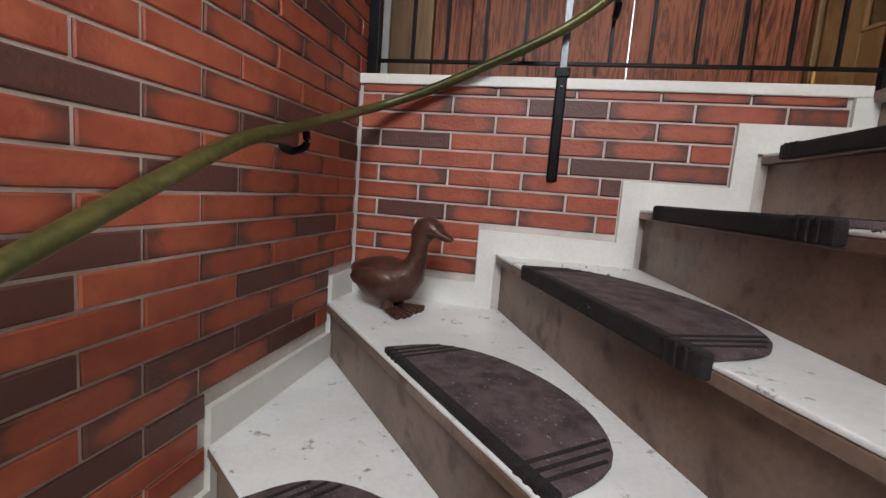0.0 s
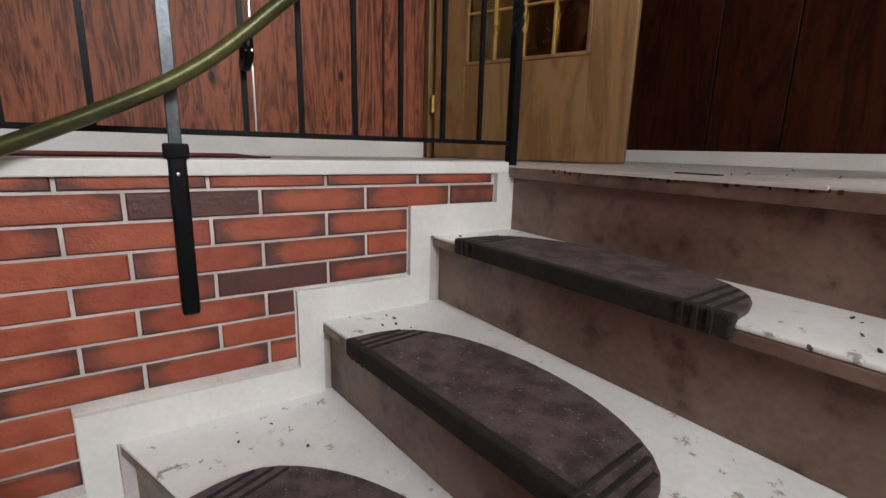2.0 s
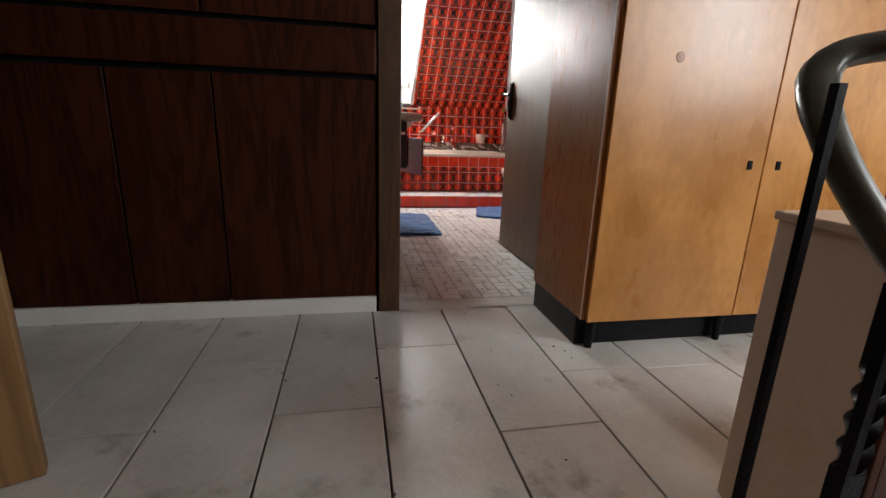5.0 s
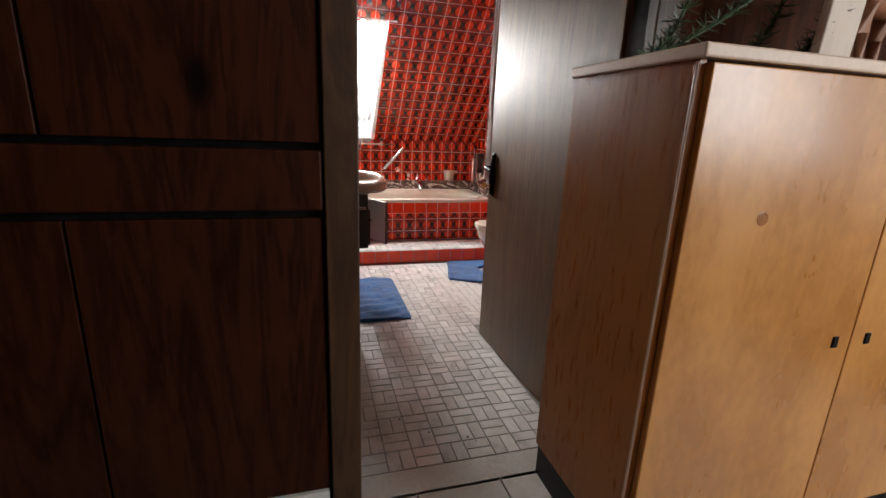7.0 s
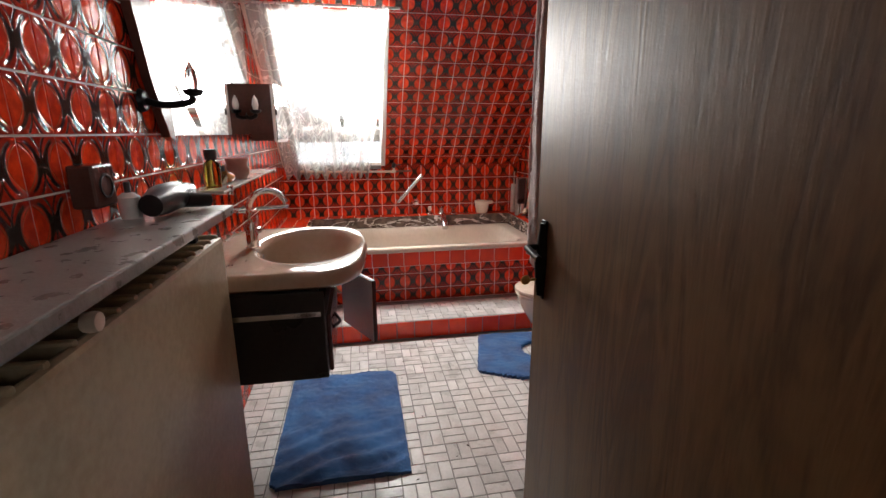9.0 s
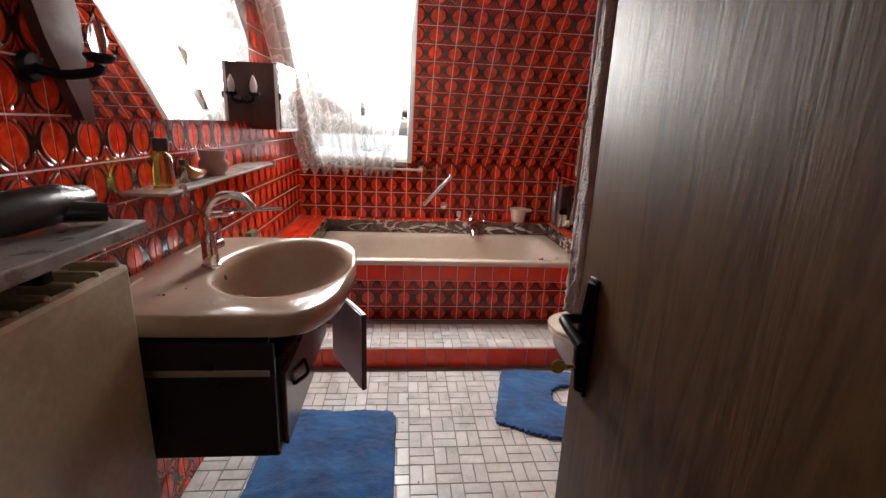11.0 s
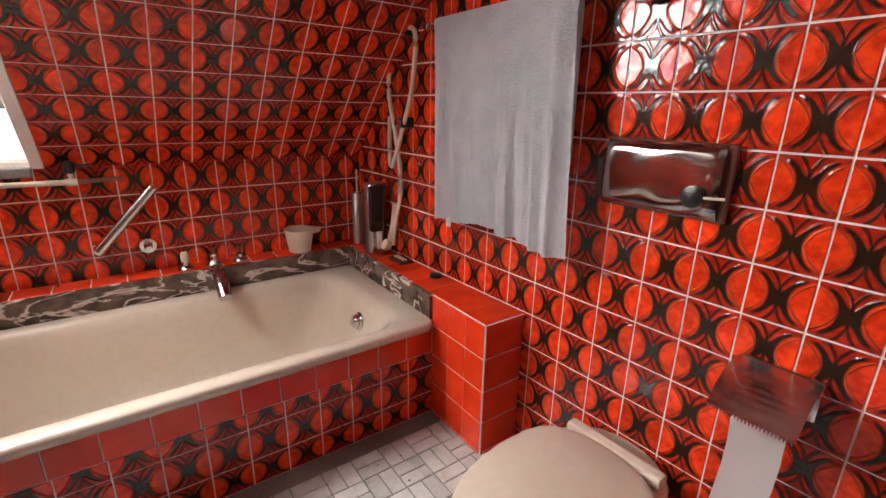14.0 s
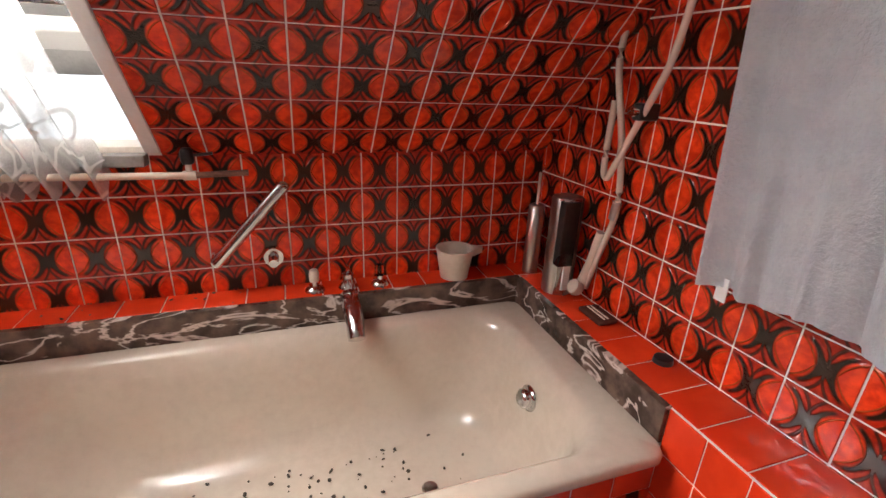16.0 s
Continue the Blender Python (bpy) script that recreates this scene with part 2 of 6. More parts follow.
BRICK = brick_mat()
MORTAR = surface("mortar", (0.48, 0.43, 0.40), (0.64, 0.59, 0.55), 8, 150, 0.9)
GROUT = surface("tile_grout", (0.80, 0.71, 0.64), (0.90, 0.82, 0.75), 6, 120, 0.8)
FLOOR_GROUT = surface("dark_grout", (0.16, 0.15, 0.14), (0.26, 0.25, 0.23), 6, 120, 0.9)
TILE, TILE_PLAIN = tile_red("patterned_red_tile", True), tile_red("plain_red_tile", False)
MOSAIC = surface("grey_white_mosaic", (0.46, 0.45, 0.43), (0.60, 0.59, 0.57), 12, 90, 0.30, vary=0.34, dirt=(0.30, 0.27, 0.24), dirt_at=(0.62, 0.85))
TREAD = surface("pale_tread_stone", (0.72, 0.73, 0.72), (0.84, 0.85, 0.84), 5, 90, 0.35, dirt=(0.30, 0.29, 0.27), dirt_at=(0.60, 0.68), dirt_scale=22)
RISER = surface("tan_riser_stone", (0.135, 0.086, 0.062), (0.225, 0.155, 0.118), 4, 80, 0.4, dirt=(0.075, 0.036, 0.024), dirt_at=(0.50, 0.68), dirt_scale=10)
SKIRT = surface("white_skirting_stone", (0.66, 0.65, 0.61), (0.76, 0.75, 0.71), 4, 90, 0.4, dirt=(0.40, 0.38, 0.34), dirt_at=(0.68, 0.85))
SLAB = surface("pale_floor_slab", (0.46, 0.435, 0.40), (0.58, 0.555, 0.52), 3.5, 70, 0.4, vary=0.12, dirt=(0.24, 0.21, 0.18), dirt_at=(0.54, 0.78), dirt_scale=5)
JOINT = surface("black_joint", (0.02, 0.02, 0.02), (0.05, 0.045, 0.04), 6, 100, 0.9)
IRON = surface("black_iron", (0.004, 0.004, 0.005), (0.010, 0.010, 0.011), 12, 120, 0.34, metal=0.0, bump=0.2)
IRON.node_tree.nodes["Principled BSDF"].inputs["Specular IOR Level"].default_value = 0.1
BRASS = surface("olive_brass", (0.045, 0.050, 0.014), (0.15, 0.135, 0.045), 3, 60, 0.38, metal=0.35)
PANEL = wood("dark_brown_panelling", (0.014, 0.0036, 0.0014), (0.045, 0.0115, 0.0045), "z", 0.45, 1.0, 3.0, 0.0, 2.2, 0.12)
PANEL_MID = wood("dark_red_brown_board", (0.030, 0.010, 0.006), (0.085, 0.028, 0.014), "z", 0.6, 1.0, 0.0, 0.0, 2.0, 0.08)
PANEL_RED = wood("red_brown_panelling", (0.060, 0.014, 0.008), (0.34, 0.105, 0.048), "z", 0.5, 1.5, 7.0, 0.0, 3.2, 0.3)
OAK = wood("tan_oak", (0.150, 0.075, 0.026), (0.250, 0.142, 0.058), "z", 0.5, 1.0)
OAK_DARK = wood("grey_brown_oak", (0.058, 0.027, 0.009), (0.112, 0.057, 0.020), "z", 0.46, 1.8, 0.0, 0.0, 1.0, 0.3)
BIRCH = surface("golden_birch_veneer", (0.36, 0.145, 0.030), (0.53, 0.245, 0.064), 4.5, 38, 0.30, bump=0.03, stretch=(1, 1, 0.5), dirt=(0.33, 0.130, 0.028), dirt_at=(0.52, 0.75), dirt_scale=3.0)
# door frame's oak, darkened in colour for the dim hall side
OAK_FRAME = wood("shaded_oak_frame", (0.030, 0.014, 0.006), (0.068, 0.033, 0.013), "z", 0.45, 1.4, 0.0, 0.0, 1.6, 0.4)
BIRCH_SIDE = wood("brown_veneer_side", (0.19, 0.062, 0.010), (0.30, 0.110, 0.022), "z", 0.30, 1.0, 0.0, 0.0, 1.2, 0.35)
RUST = surface("rusty_pipe", (0.10, 0.030, 0.018), (0.22, 0.09, 0.05), 18, 120, 0.7)
PLASTER = surface("plain_plaster", (0.62, 0.58, 0.52), (0.70, 0.66, 0.60), 2, 80, 0.9)
MARBLE = marble_mat()
ENAMEL = surface("cream_enamel", (0.55, 0.46, 0.375), (0.63, 0.535, 0.445), 2, 40, 0.14, bump=0.02, dirt=(0.50, 0.40, 0.32), dirt_at=(0.6, 0.9), coat=0.4)
BASIN = surface("darker_beige_ceramic", (0.37, 0.265, 0.195), (0.44, 0.325, 0.245), 2, 40, 0.15, bump=0.02, coat=0.4)
CHROME = surface("chrome", (0.62, 0.62, 0.63), (0.74, 0.74, 0.75), 5, 80, 0.13, metal=1.0, bump=0.02)
PLATE_CHROME = surface("mirror_chrome", (0.72, 0.71, 0.71), (0.78, 0.77, 0.77), 3, 30, 0.09, metal=1.0, bump=0.01)
STEEL = surface("brushed_steel", (0.42, 0.41, 0.40), (0.56, 0.55, 0.54), 8, 150, 0.3, metal=1.0, stretch=(1, 1, 0.1))
DARK = surface("black_lacquer", (0.010, 0.009, 0.010), (0.022, 0.019, 0.019), 5, 80, 0.3)
BROWN_GLOSS = surface("brown_gloss_panel", (0.065, 0.025, 0.02), (0.10, 0.04, 0.03), 4, 60, 0.2)
WHITE = surface("white_paint", (0.74, 0.73, 0.71), (0.82, 0.81, 0.79), 4, 80, 0.4, dirt=(0.5, 0.47, 0.42), dirt_at=(0.65, 0.9))
MAT_FIBRE = surface("brown_stair_carpet", (0.050, 0.032, 0.036), (0.140, 0.098, 0.103), 22, 330, 1.0, bump=1.0, dirt=(0.36, 0.30, 0.29), dirt_at=(0.62, 0.67), dirt_scale=120)
MAT_DARK = surface("dark_carpet_stripe", (0.010, 0.007, 0.008), (0.026, 0.018, 0.019), 18, 260, 0.95, bump=0.8)
BLUE = surface("blue_plush", (0.004, 0.038, 0.135), (0.016, 0.105, 0.29), 8, 180, 0.95, bump=1.0, sheen=0.3)
BRONZE = surface("brown_bronze", (0.055, 0.022, 0.016), (0.105, 0.045, 0.032), 16, 90, 0.35, metal=0.2, bump=0.4)
TOWELING = surface("white_towelling", (0.70, 0.71, 0.75), (0.80, 0.81, 0.84), 12, 150, 0.95, bump=1.0)
PINK = surface("pink_plush", (0.42, 0.345, 0.33), (0.54, 0.455, 0.44), 14, 200, 0.95, bump=1.0, sheen=0.3)
PINK_LINING = surface("dusky_pink_lining", (0.24, 0.12, 0.11), (0.30, 0.16, 0.15), 10, 200, 0.9, bump=0.4)
PAPER = surface("paper", (0.74, 0.73, 0.72), (0.8, 0.79, 0.78), 6, 200, 0.95, bump=0.3)
CREAM = surface("cream_plastic", (0.62, 0.52, 0.42), (0.70, 0.60, 0.50), 6, 60, 0.35)
BEIGE_BOARD = surface("beige_board", (0.48, 0.350, 0.255), (0.57, 0.430, 0.325), 3, 70, 0.45)
MIRROR = surface("mirror_silver", (0.86, 0.86, 0.86), (0.88, 0.88, 0.88), 1, 5, 0.125, metal=1.0, bump=0)
MIRROR.node_tree.nodes["Principled BSDF"].inputs["Roughness"].default_value = 0.0
for link in list(MIRROR.node_tree.links):
    if link.to_socket.name == "Roughness":
        MIRROR.node_tree.links.remove(link)
PANE = glass_mat("clear_glass")
AMBER = glass_mat("amber_bull_glass", (0.55, 0.33, 0.10), 0.05, 0.4)
LACE = lace_mat()
RED_RUG = surface("red_woven_rug", (0.22, 0.018, 0.018), (0.34, 0.05, 0.04), 22, 200, 0.95, bump=0.7, dirt=(0.5, 0.42, 0.36), dirt_at=(0.62, 0.66), dirt_scale=16)
GOLD = surface("gold_bar", (0.55, 0.36, 0.10), (0.70, 0.48, 0.16), 8, 60, 0.3, metal=0.6)
CURTAIN = surface("orange_curtain", (0.55, 0.12, 0.03), (0.68, 0.18, 0.05), 6, 160, 0.95)
RADIATOR = surface("old_radiator_paint", (0.33, 0.25, 0.15), (0.46, 0.37, 0.24), 3, 60, 0.45, dirt=(0.25, 0.2, 0.14), dirt_at=(0.6, 0.85))
GREY_MARBLE = surface("grey_marble", (0.17, 0.160, 0.150), (0.26, 0.246, 0.236), 22, 120, 0.3)
LEAF = surface("dark_green_sprig", (0.02, 0.04, 0.015), (0.05, 0.09, 0.03), 20, 120, 0.6)
CUPBOARD = surface("smooth_dark_brown_board", (0.055, 0.027, 0.008), (0.090, 0.046, 0.014), 5, 90, 0.6)
SHELF_GLASS = surface("dusty_grey_glass", (0.30, 0.28, 0.26), (0.42, 0.39, 0.36), 8, 90, 0.2)
DIRT = surface("crumbs", (0.045, 0.035, 0.028), (0.12, 0.10, 0.08), 30, 120, 0.95)

# mesh helpers ----------------------------------------------------------------
def finish(name, bm, mat, smooth=False):
    me = bpy.data.meshes.new(name)
    bmesh.ops.recalc_face_normals(bm, faces=bm.faces)
    bm.to_mesh(me)
    bm.free()
    me.materials.append(mat)
    if smooth:
        me.polygons.foreach_set("use_smooth", [True] * len(me.polygons))
        me.set_sharp_from_angle(angle=radians(50))
    return me


def part(name, bm, mat, parent=None, label="", smooth=False):
    ob = new(name, finish(name, bm, mat, smooth))
    ob.parent = parent
    if label:
        ob["label"] = label
    return ob


def thing(name, loc, label, category, rz=0.0, group=""):
    ob = new(name)
    ob.matrix_world = pose(*loc, 0, 0, rz)
    ob.empty_display_size = 0.1
    return tagged(ob, label, category, group)


def structure(name, bm, mat, label, category="", smooth=False):
    return tagged(part(name, bm, mat, None, "", smooth), label, category or name.split("_")[0], "", "structure")


def block(x0, x1, y0, y1, z0, z1, bevel=0.0, bm=None, seg=2):
    """A box between two corners, its edges rounded."""
    b = bmesh.new()
    bmesh.ops.create_cube(b, size=1, matrix=Matrix.LocRotScale(((x0 + x1) / 2, (y0 + y1) / 2, (z0 + z1) / 2), None, (x1 - x0, y1 - y0, z1 - z0)))
    if bevel:
        bmesh.ops.bevel(b, geom=b.edges[:], offset=bevel, segments=seg, affect="EDGES", profile=0.5)
    return merged(bm, b)


def merged(bm, b):
    if bm is None:
        return b
    me = bpy.data.meshes.new("tmp")
    b.to_mesh(me)
    b.free()
    bm.from_mesh(me)
    bpy.data.meshes.remove(me)
    return bm


def prism(points, z0, z1, bevel=0.0, bm=None):
    """An upright prism over a plan outline."""
    b = bmesh.new()
    f = b.faces.new([b.verts.new((x, y, z0)) for x, y in points])
    top = bmesh.ops.extrude_face_region(b, geom=[f])
    bmesh.ops.translate(b, vec=(0, 0, z1 - z0), verts=[v for v in top["geom"] if isinstance(v, bmesh.types.BMVert)])
    bmesh.ops.recalc_face_normals(b, faces=b.faces)
    if bevel:
        bmesh.ops.bevel(b, geom=b.edges[:], offset=bevel, segments=2, affect="EDGES", profile=0.5)
    return merged(bm, b)


def tube(points, radius, sides=10, bm=None, flat=1.0):
    """A round bar that follows points; radius may be a list."""
    b = bmesh.new()
    pts = [Vector(p) for p in points]
    rings = []
    up = Vector((0, 0, 1))
    for i, p in enumerate(pts):
        way = (pts[min(i + 1, len(pts) - 1)] - pts[max(i - 1, 0)]).normalized()
        side = way.cross(up)
        if side.length < 0.05:
            side = way.cross(Vector((1, 0, 0)))
        side.normalize()
        other = side.cross(way)
        r = radius[i] if isinstance(radius, (list, tuple)) else radius
        rings.append([b.verts.new(p + r * (math.cos(a) * side + flat * math.sin(a) * other)) for a in (k * math.tau / sides for k in range(sides))])
    for r0, r1 in zip(rings, rings[1:]):
        for k in range(sides):
            b.faces.new((r0[k], r0[(k + 1) % sides], r1[(k + 1) % sides], r1[k]))
    b.faces.new(rings[0][::-1])
    b.faces.new(rings[-1])
    return merged(bm, b)


def lathe(profile, sides=20, at=(0, 0, 0), bm=None, sx=1.0, sy=1.0):
    """A turned shape about the z axis from (radius, height) pairs."""
    b = bmesh.new()
    rings = [[b.verts.new((at[0] + sx * r * math.cos(a), at[1] + sy * r * math.sin(a), at[2] + z)) for a in (k * math.tau / sides for k in range(sides))] for r, z in profile]
    for r0, r1 in zip(rings, rings[1:]):
        for k in range(sides):
            b.faces.new((r0[k], r0[(k + 1) % sides], r1[(k + 1) % sides], r1[k]))
    if profile[0][0] > 1e-4:
        b.faces.new(rings[0][::-1])
    if profile[-1][0] > 1e-4:
        b.faces.new(rings[-1])
    bmesh.ops.remove_doubles(b, verts=b.verts, dist=1e-6)
    return merged(bm, b)


def ring_loft(rings, close_first=True, close_last=True, bm=None):
    """Skin over rings of equally many points."""
    b = bmesh.new()
    vs = [[b.verts.new(p) for p in r] for r in rings]
    n = len(vs[0])
    for r0, r1 in zip(vs, vs[1:]):
        for k in range(n):
            b.faces.new((r0[k], r0[(k + 1) % n], r1[(k + 1) % n], r1[k]))
    if close_first:
        b.faces.new(vs[0][::-1])
    if close_last:
        b.faces.new(vs[-1])
    return merged(bm, b)


def curve_points(ctrl, n=8):
    """A smooth line through the control points."""
    pts = [Vector(c) for c in ctrl]
    pts = [2 * pts[0] - pts[1], *pts, 2 * pts[-1] - pts[-2]]
    out = []
    for i in range(1, len(pts) - 2):
        p0, p1, p2, p3 = pts[i - 1:i + 3]
        for k in range(n):
            t = k / n
            out.append(0.5 * ((2 * p1) + (p2 - p0) * t + (2 * p0 - 5 * p1 + 4 * p2 - p3) * t * t + (3 * p1 - p0 - 3 * p2 + p3) * t ** 3))
    return [*out, pts[-2]]


def rounded_rect(cx, cy, hx, hy, r, z, n=6):
    """Points of a rectangle with round corners."""
    out = []
    for qx, qy, a0 in ((1, 1, 0), (-1, 1, 90), (-1, -1, 180), (1, -1, 270)):
        for k in range(n + 1):
            a = radians(a0 + 90 * k / n)
            out.append((cx + qx * (hx - r) + r * math.cos(a), cy + qy * (hy - r) + r * math.sin(a), z))
    return out

# large structure -------------------------------------------------------------
TREAD_RISE = 0.19
WALL_L, WALL_B = -0.65, 1.54          # stair's brick walls: left x, back y
BATH_R0, BATH_R1 = (6.03, -0.86), (3.30, -0.994)   # line of the bathroom's towel wall
BATH_L, BATH_BACK, KINK = 1.08, 6.03, 0.99

# nosing lines of the steps from the landing down: outer end, inner end
NOSES = [((0.91, 1.54), (0.91, 0.50)), ((0.652, 1.54), (0.724, 0.36)), ((0.33, 1.54), (0.487, 0.34)), ((-0.105, 1.54), (0.40, 0.33)),
         ((-0.65, 1.385), (0.30, 0.30)), ((-0.65, 0.83), (0.22, 0.20)), ((-0.65, 0.42), (0.20, 0.06)), ((-0.65, 0.12), (0.20, -0.10)),
         ((-0.65, -0.16), (0.20, -0.26)), ((-0.65, -0.44), (0.20, -0.44))]


def build_stairs():
    stairs = tagged(new("staircase"), "winding staircase with pale stone treads and tan risers", "staircase", "", "structure")
    for i in range(1, len(NOSES)):
        z = -TREAD_RISE * i
        (ox, oy), (ix, iy) = NOSES[i]
        (ux, uy), (vx, vy) = NOSES[i - 1]
        corner = [(WALL_L, WALL_B)] if ox == WALL_L and uy == WALL_B else []
        way = Vector((iy - oy, ox - ix)).normalized() * 0.022
        side = -1 if way.dot(Vector((ux - ox, uy - oy))) > 0 else 1
        way *= side
        part("tread", prism([(ox + way.x, oy + way.y), (ix + way.x, iy + way.y), (vx, vy), (ux, uy), *corner], z - 0.009, z, 0.003), TREAD, stairs, "pale speckled stone tread")
        part("nosing", prism([(ox + way.x, oy + way.y), (ix + way.x, iy + way.y), (vx, vy), (ux, uy), *corner], z - 0.031, z - 0.0095, 0.003), RISER, stairs, "tan edge under the tread")
        part("riser", prism([(ox, oy), (ix, iy), (vx, vy), (ux, uy), *corner], z - TREAD_RISE - 0.02, z - 0.032), RISER, stairs, "tan stone riser")
    # riser under the landing's edge
    part("riser", block(0.901, 0.94, 0.46, WALL_B, -TREAD_RISE - 0.02, -0.035), RISER, stairs, "tan stone riser below the landing")
    return stairs


def build_landing():
    well = [(0.91, WALL_B), (0.91, 0.50), (0.95, 0.42), (0.30, -0.36), (0.30, -1.60)]
    outline = [*well, (0.30, -2.0), (2.36, -2.0), (2.36, 2.52), (-1.3, 2.52), (-1.3, WALL_B + 0.02), (0.91, WALL_B + 0.02)]
    landing = structure("floor_landing", prism(outline, -0.20, -0.014), JOINT, "stone landing floor with dark joints between pale slabs", "floor")
    # stone edge strip along the stair head
    part("edge_slab", block(0.885, 1.165, 0.47, WALL_B + 0.09, -0.034, 0.0, 0.005), SLAB, landing, "worn pale edge slab")
    part("edge_slab", prism([(0.93, 0.467), (0.965, 0.41), (0.42, -0.25), (1.165, -0.25), (1.165, 0.467)], -0.034, 0.0, 0.004), SLAB, landing)
    part("edge_face", block(0.8822, 0.8848, 0.475, WALL_B, -0.033, -0.004), RISER, landing, "tan face of the landing's edge")
    part("wall_cap", block(WALL_L, 0.881, WALL_B - 0.012, WALL_B + 0.085, -0.022, 0.012, 0.004), SKIRT, landing, "white stone cap on the brick wall")
    # bare brown strip where an edge profile came off, and what is left of it
    part("edge_profile", block(0.878, 0.886, 0.76, 1.30, -0.005, 0.002), SKIRT, landing, "broken white edge profile")
    r = random.Random(12)
    teeth = bmesh.new()
    for k in range(34):
        y = 0.74 + 0.019 * k + r.uniform(-0.004, 0.004)
        block(0.8815, 0.8846, y, y + r.uniform(0.003, 0.010), -r.uniform(0.006, 0.013), -0.003, 0.0, teeth)
    part("glue_marks", teeth, PANEL_MID, landing, "brown glue marks under the edge")
    part("floor_slot", block(1.062, 1.084, 1.02, 1.125, 0.0, 0.003, 0.001), IRON, landing, "flat dark metal slot cover")
    # slabs in rows of 0.288 m; joints of each row differ
    joints = {-7: (1.6, 2.1), -6: (1.4, 1.9), -5: (1.5, 2.0), -4: (1.7,), -3: (1.45, 2.05), -2: (1.77,), -1: (1.79,), 0: (1.53,), 1: (2.02,), 2: (1.68,), 3: (1.98,), 4: (1.66,), 5: (1.4, 2.0), 6: (1.7,)}
    for row in range(-7, 7):
        y0 = 0.325 + 0.2885 * (row - 0)
        y1 = min(y0 + 0.2885, 2.515)
        if y1 - y0 < 0.02:
            continue
        west = 1.17 if y0 > -0.3 else 0.42
        if y0 > WALL_B - 0.1:
            west = 1.17
        cuts = [west, *[c for c in joints[row] if c > west + 0.05], 2.355]
        for a, b in zip(cuts, cuts[1:]):
            part("slab", block(a + 0.002, b - 0.002, y0 + 0.0028, y1 - 0.0028, -0.03, 0.0, 0.0015, seg=1), SLAB, landing)
    for a in np.arange(-1.3, 1.1, 0.6):
        for y0, y1 in ((1.63, 2.06), (2.06, 2.515)):
            part("slab", block(a + 0.002, min(a + 0.6, 1.165) - 0.002, y0 + 0.0028, y1 - 0.0028, -0.03, 0.0, 0.0015, seg=1), SLAB, landing)
    return landing


def step_skirting():
    """White stone string that climbs the brick wall with the steps."""
    pts = [(-0.65, -0.76), (-0.65, -0.675), (-0.19, -0.675), (-0.19, -0.492), (0.25, -0.492), (0.25, -0.296), (0.553, -0.296), (0.553, -0.105), (0.84, -0.105),
           (0.84, -0.022), (0.91, -0.022), (0.91, -0.19), (0.615, -0.19), (0.615, -0.38), (0.31, -0.38), (0.31, -0.57), (-0.13, -0.57), (-0.13, -0.76)]
    b = bmesh.new()
    f = b.faces.new([b.verts.new((x, WALL_B + 0.004, z)) for x, z in pts])
    g = bmesh.ops.extrude_face_region(b, geom=[f])
    bmesh.ops.translate(b, vec=(0, -0.016, 0), verts=[v for v in g["geom"] if isinstance(v, bmesh.types.BMVert)])
    structure("baseboard_stair_back", b, SKIRT, "stepped white stone skirting along the brick wall", "skirting")
    b = bmesh.new()
    pts = [(1.54, -0.76), (1.54, -0.675), (1.36, -0.675), (1.36, -0.865), (0.80, -0.865), (0.80, -1.055), (0.40, -1.055), (0.40, -1.245), (-0.2, -1.245),
           (-0.2, -1.33), (0.42, -1.33), (0.42, -1.14), (0.83, -1.14), (0.83, -0.95), (1.385, -0.95), (1.385, -0.76)]
    f = b.faces.new([b.verts.new((WALL_L - 0.004, y, z)) for y, z in pts])
    g = bmesh.ops.extrude_face_region(b, geom=[f])
    bmesh.ops.translate(b, vec=(0.016, 0, 0), verts=[v for v in g["geom"] if isinstance(v, bmesh.types.BMVert)])
    structure("baseboard_stair_left", b, SKIRT, "stepped white stone skirting on the side wall", "skirting")


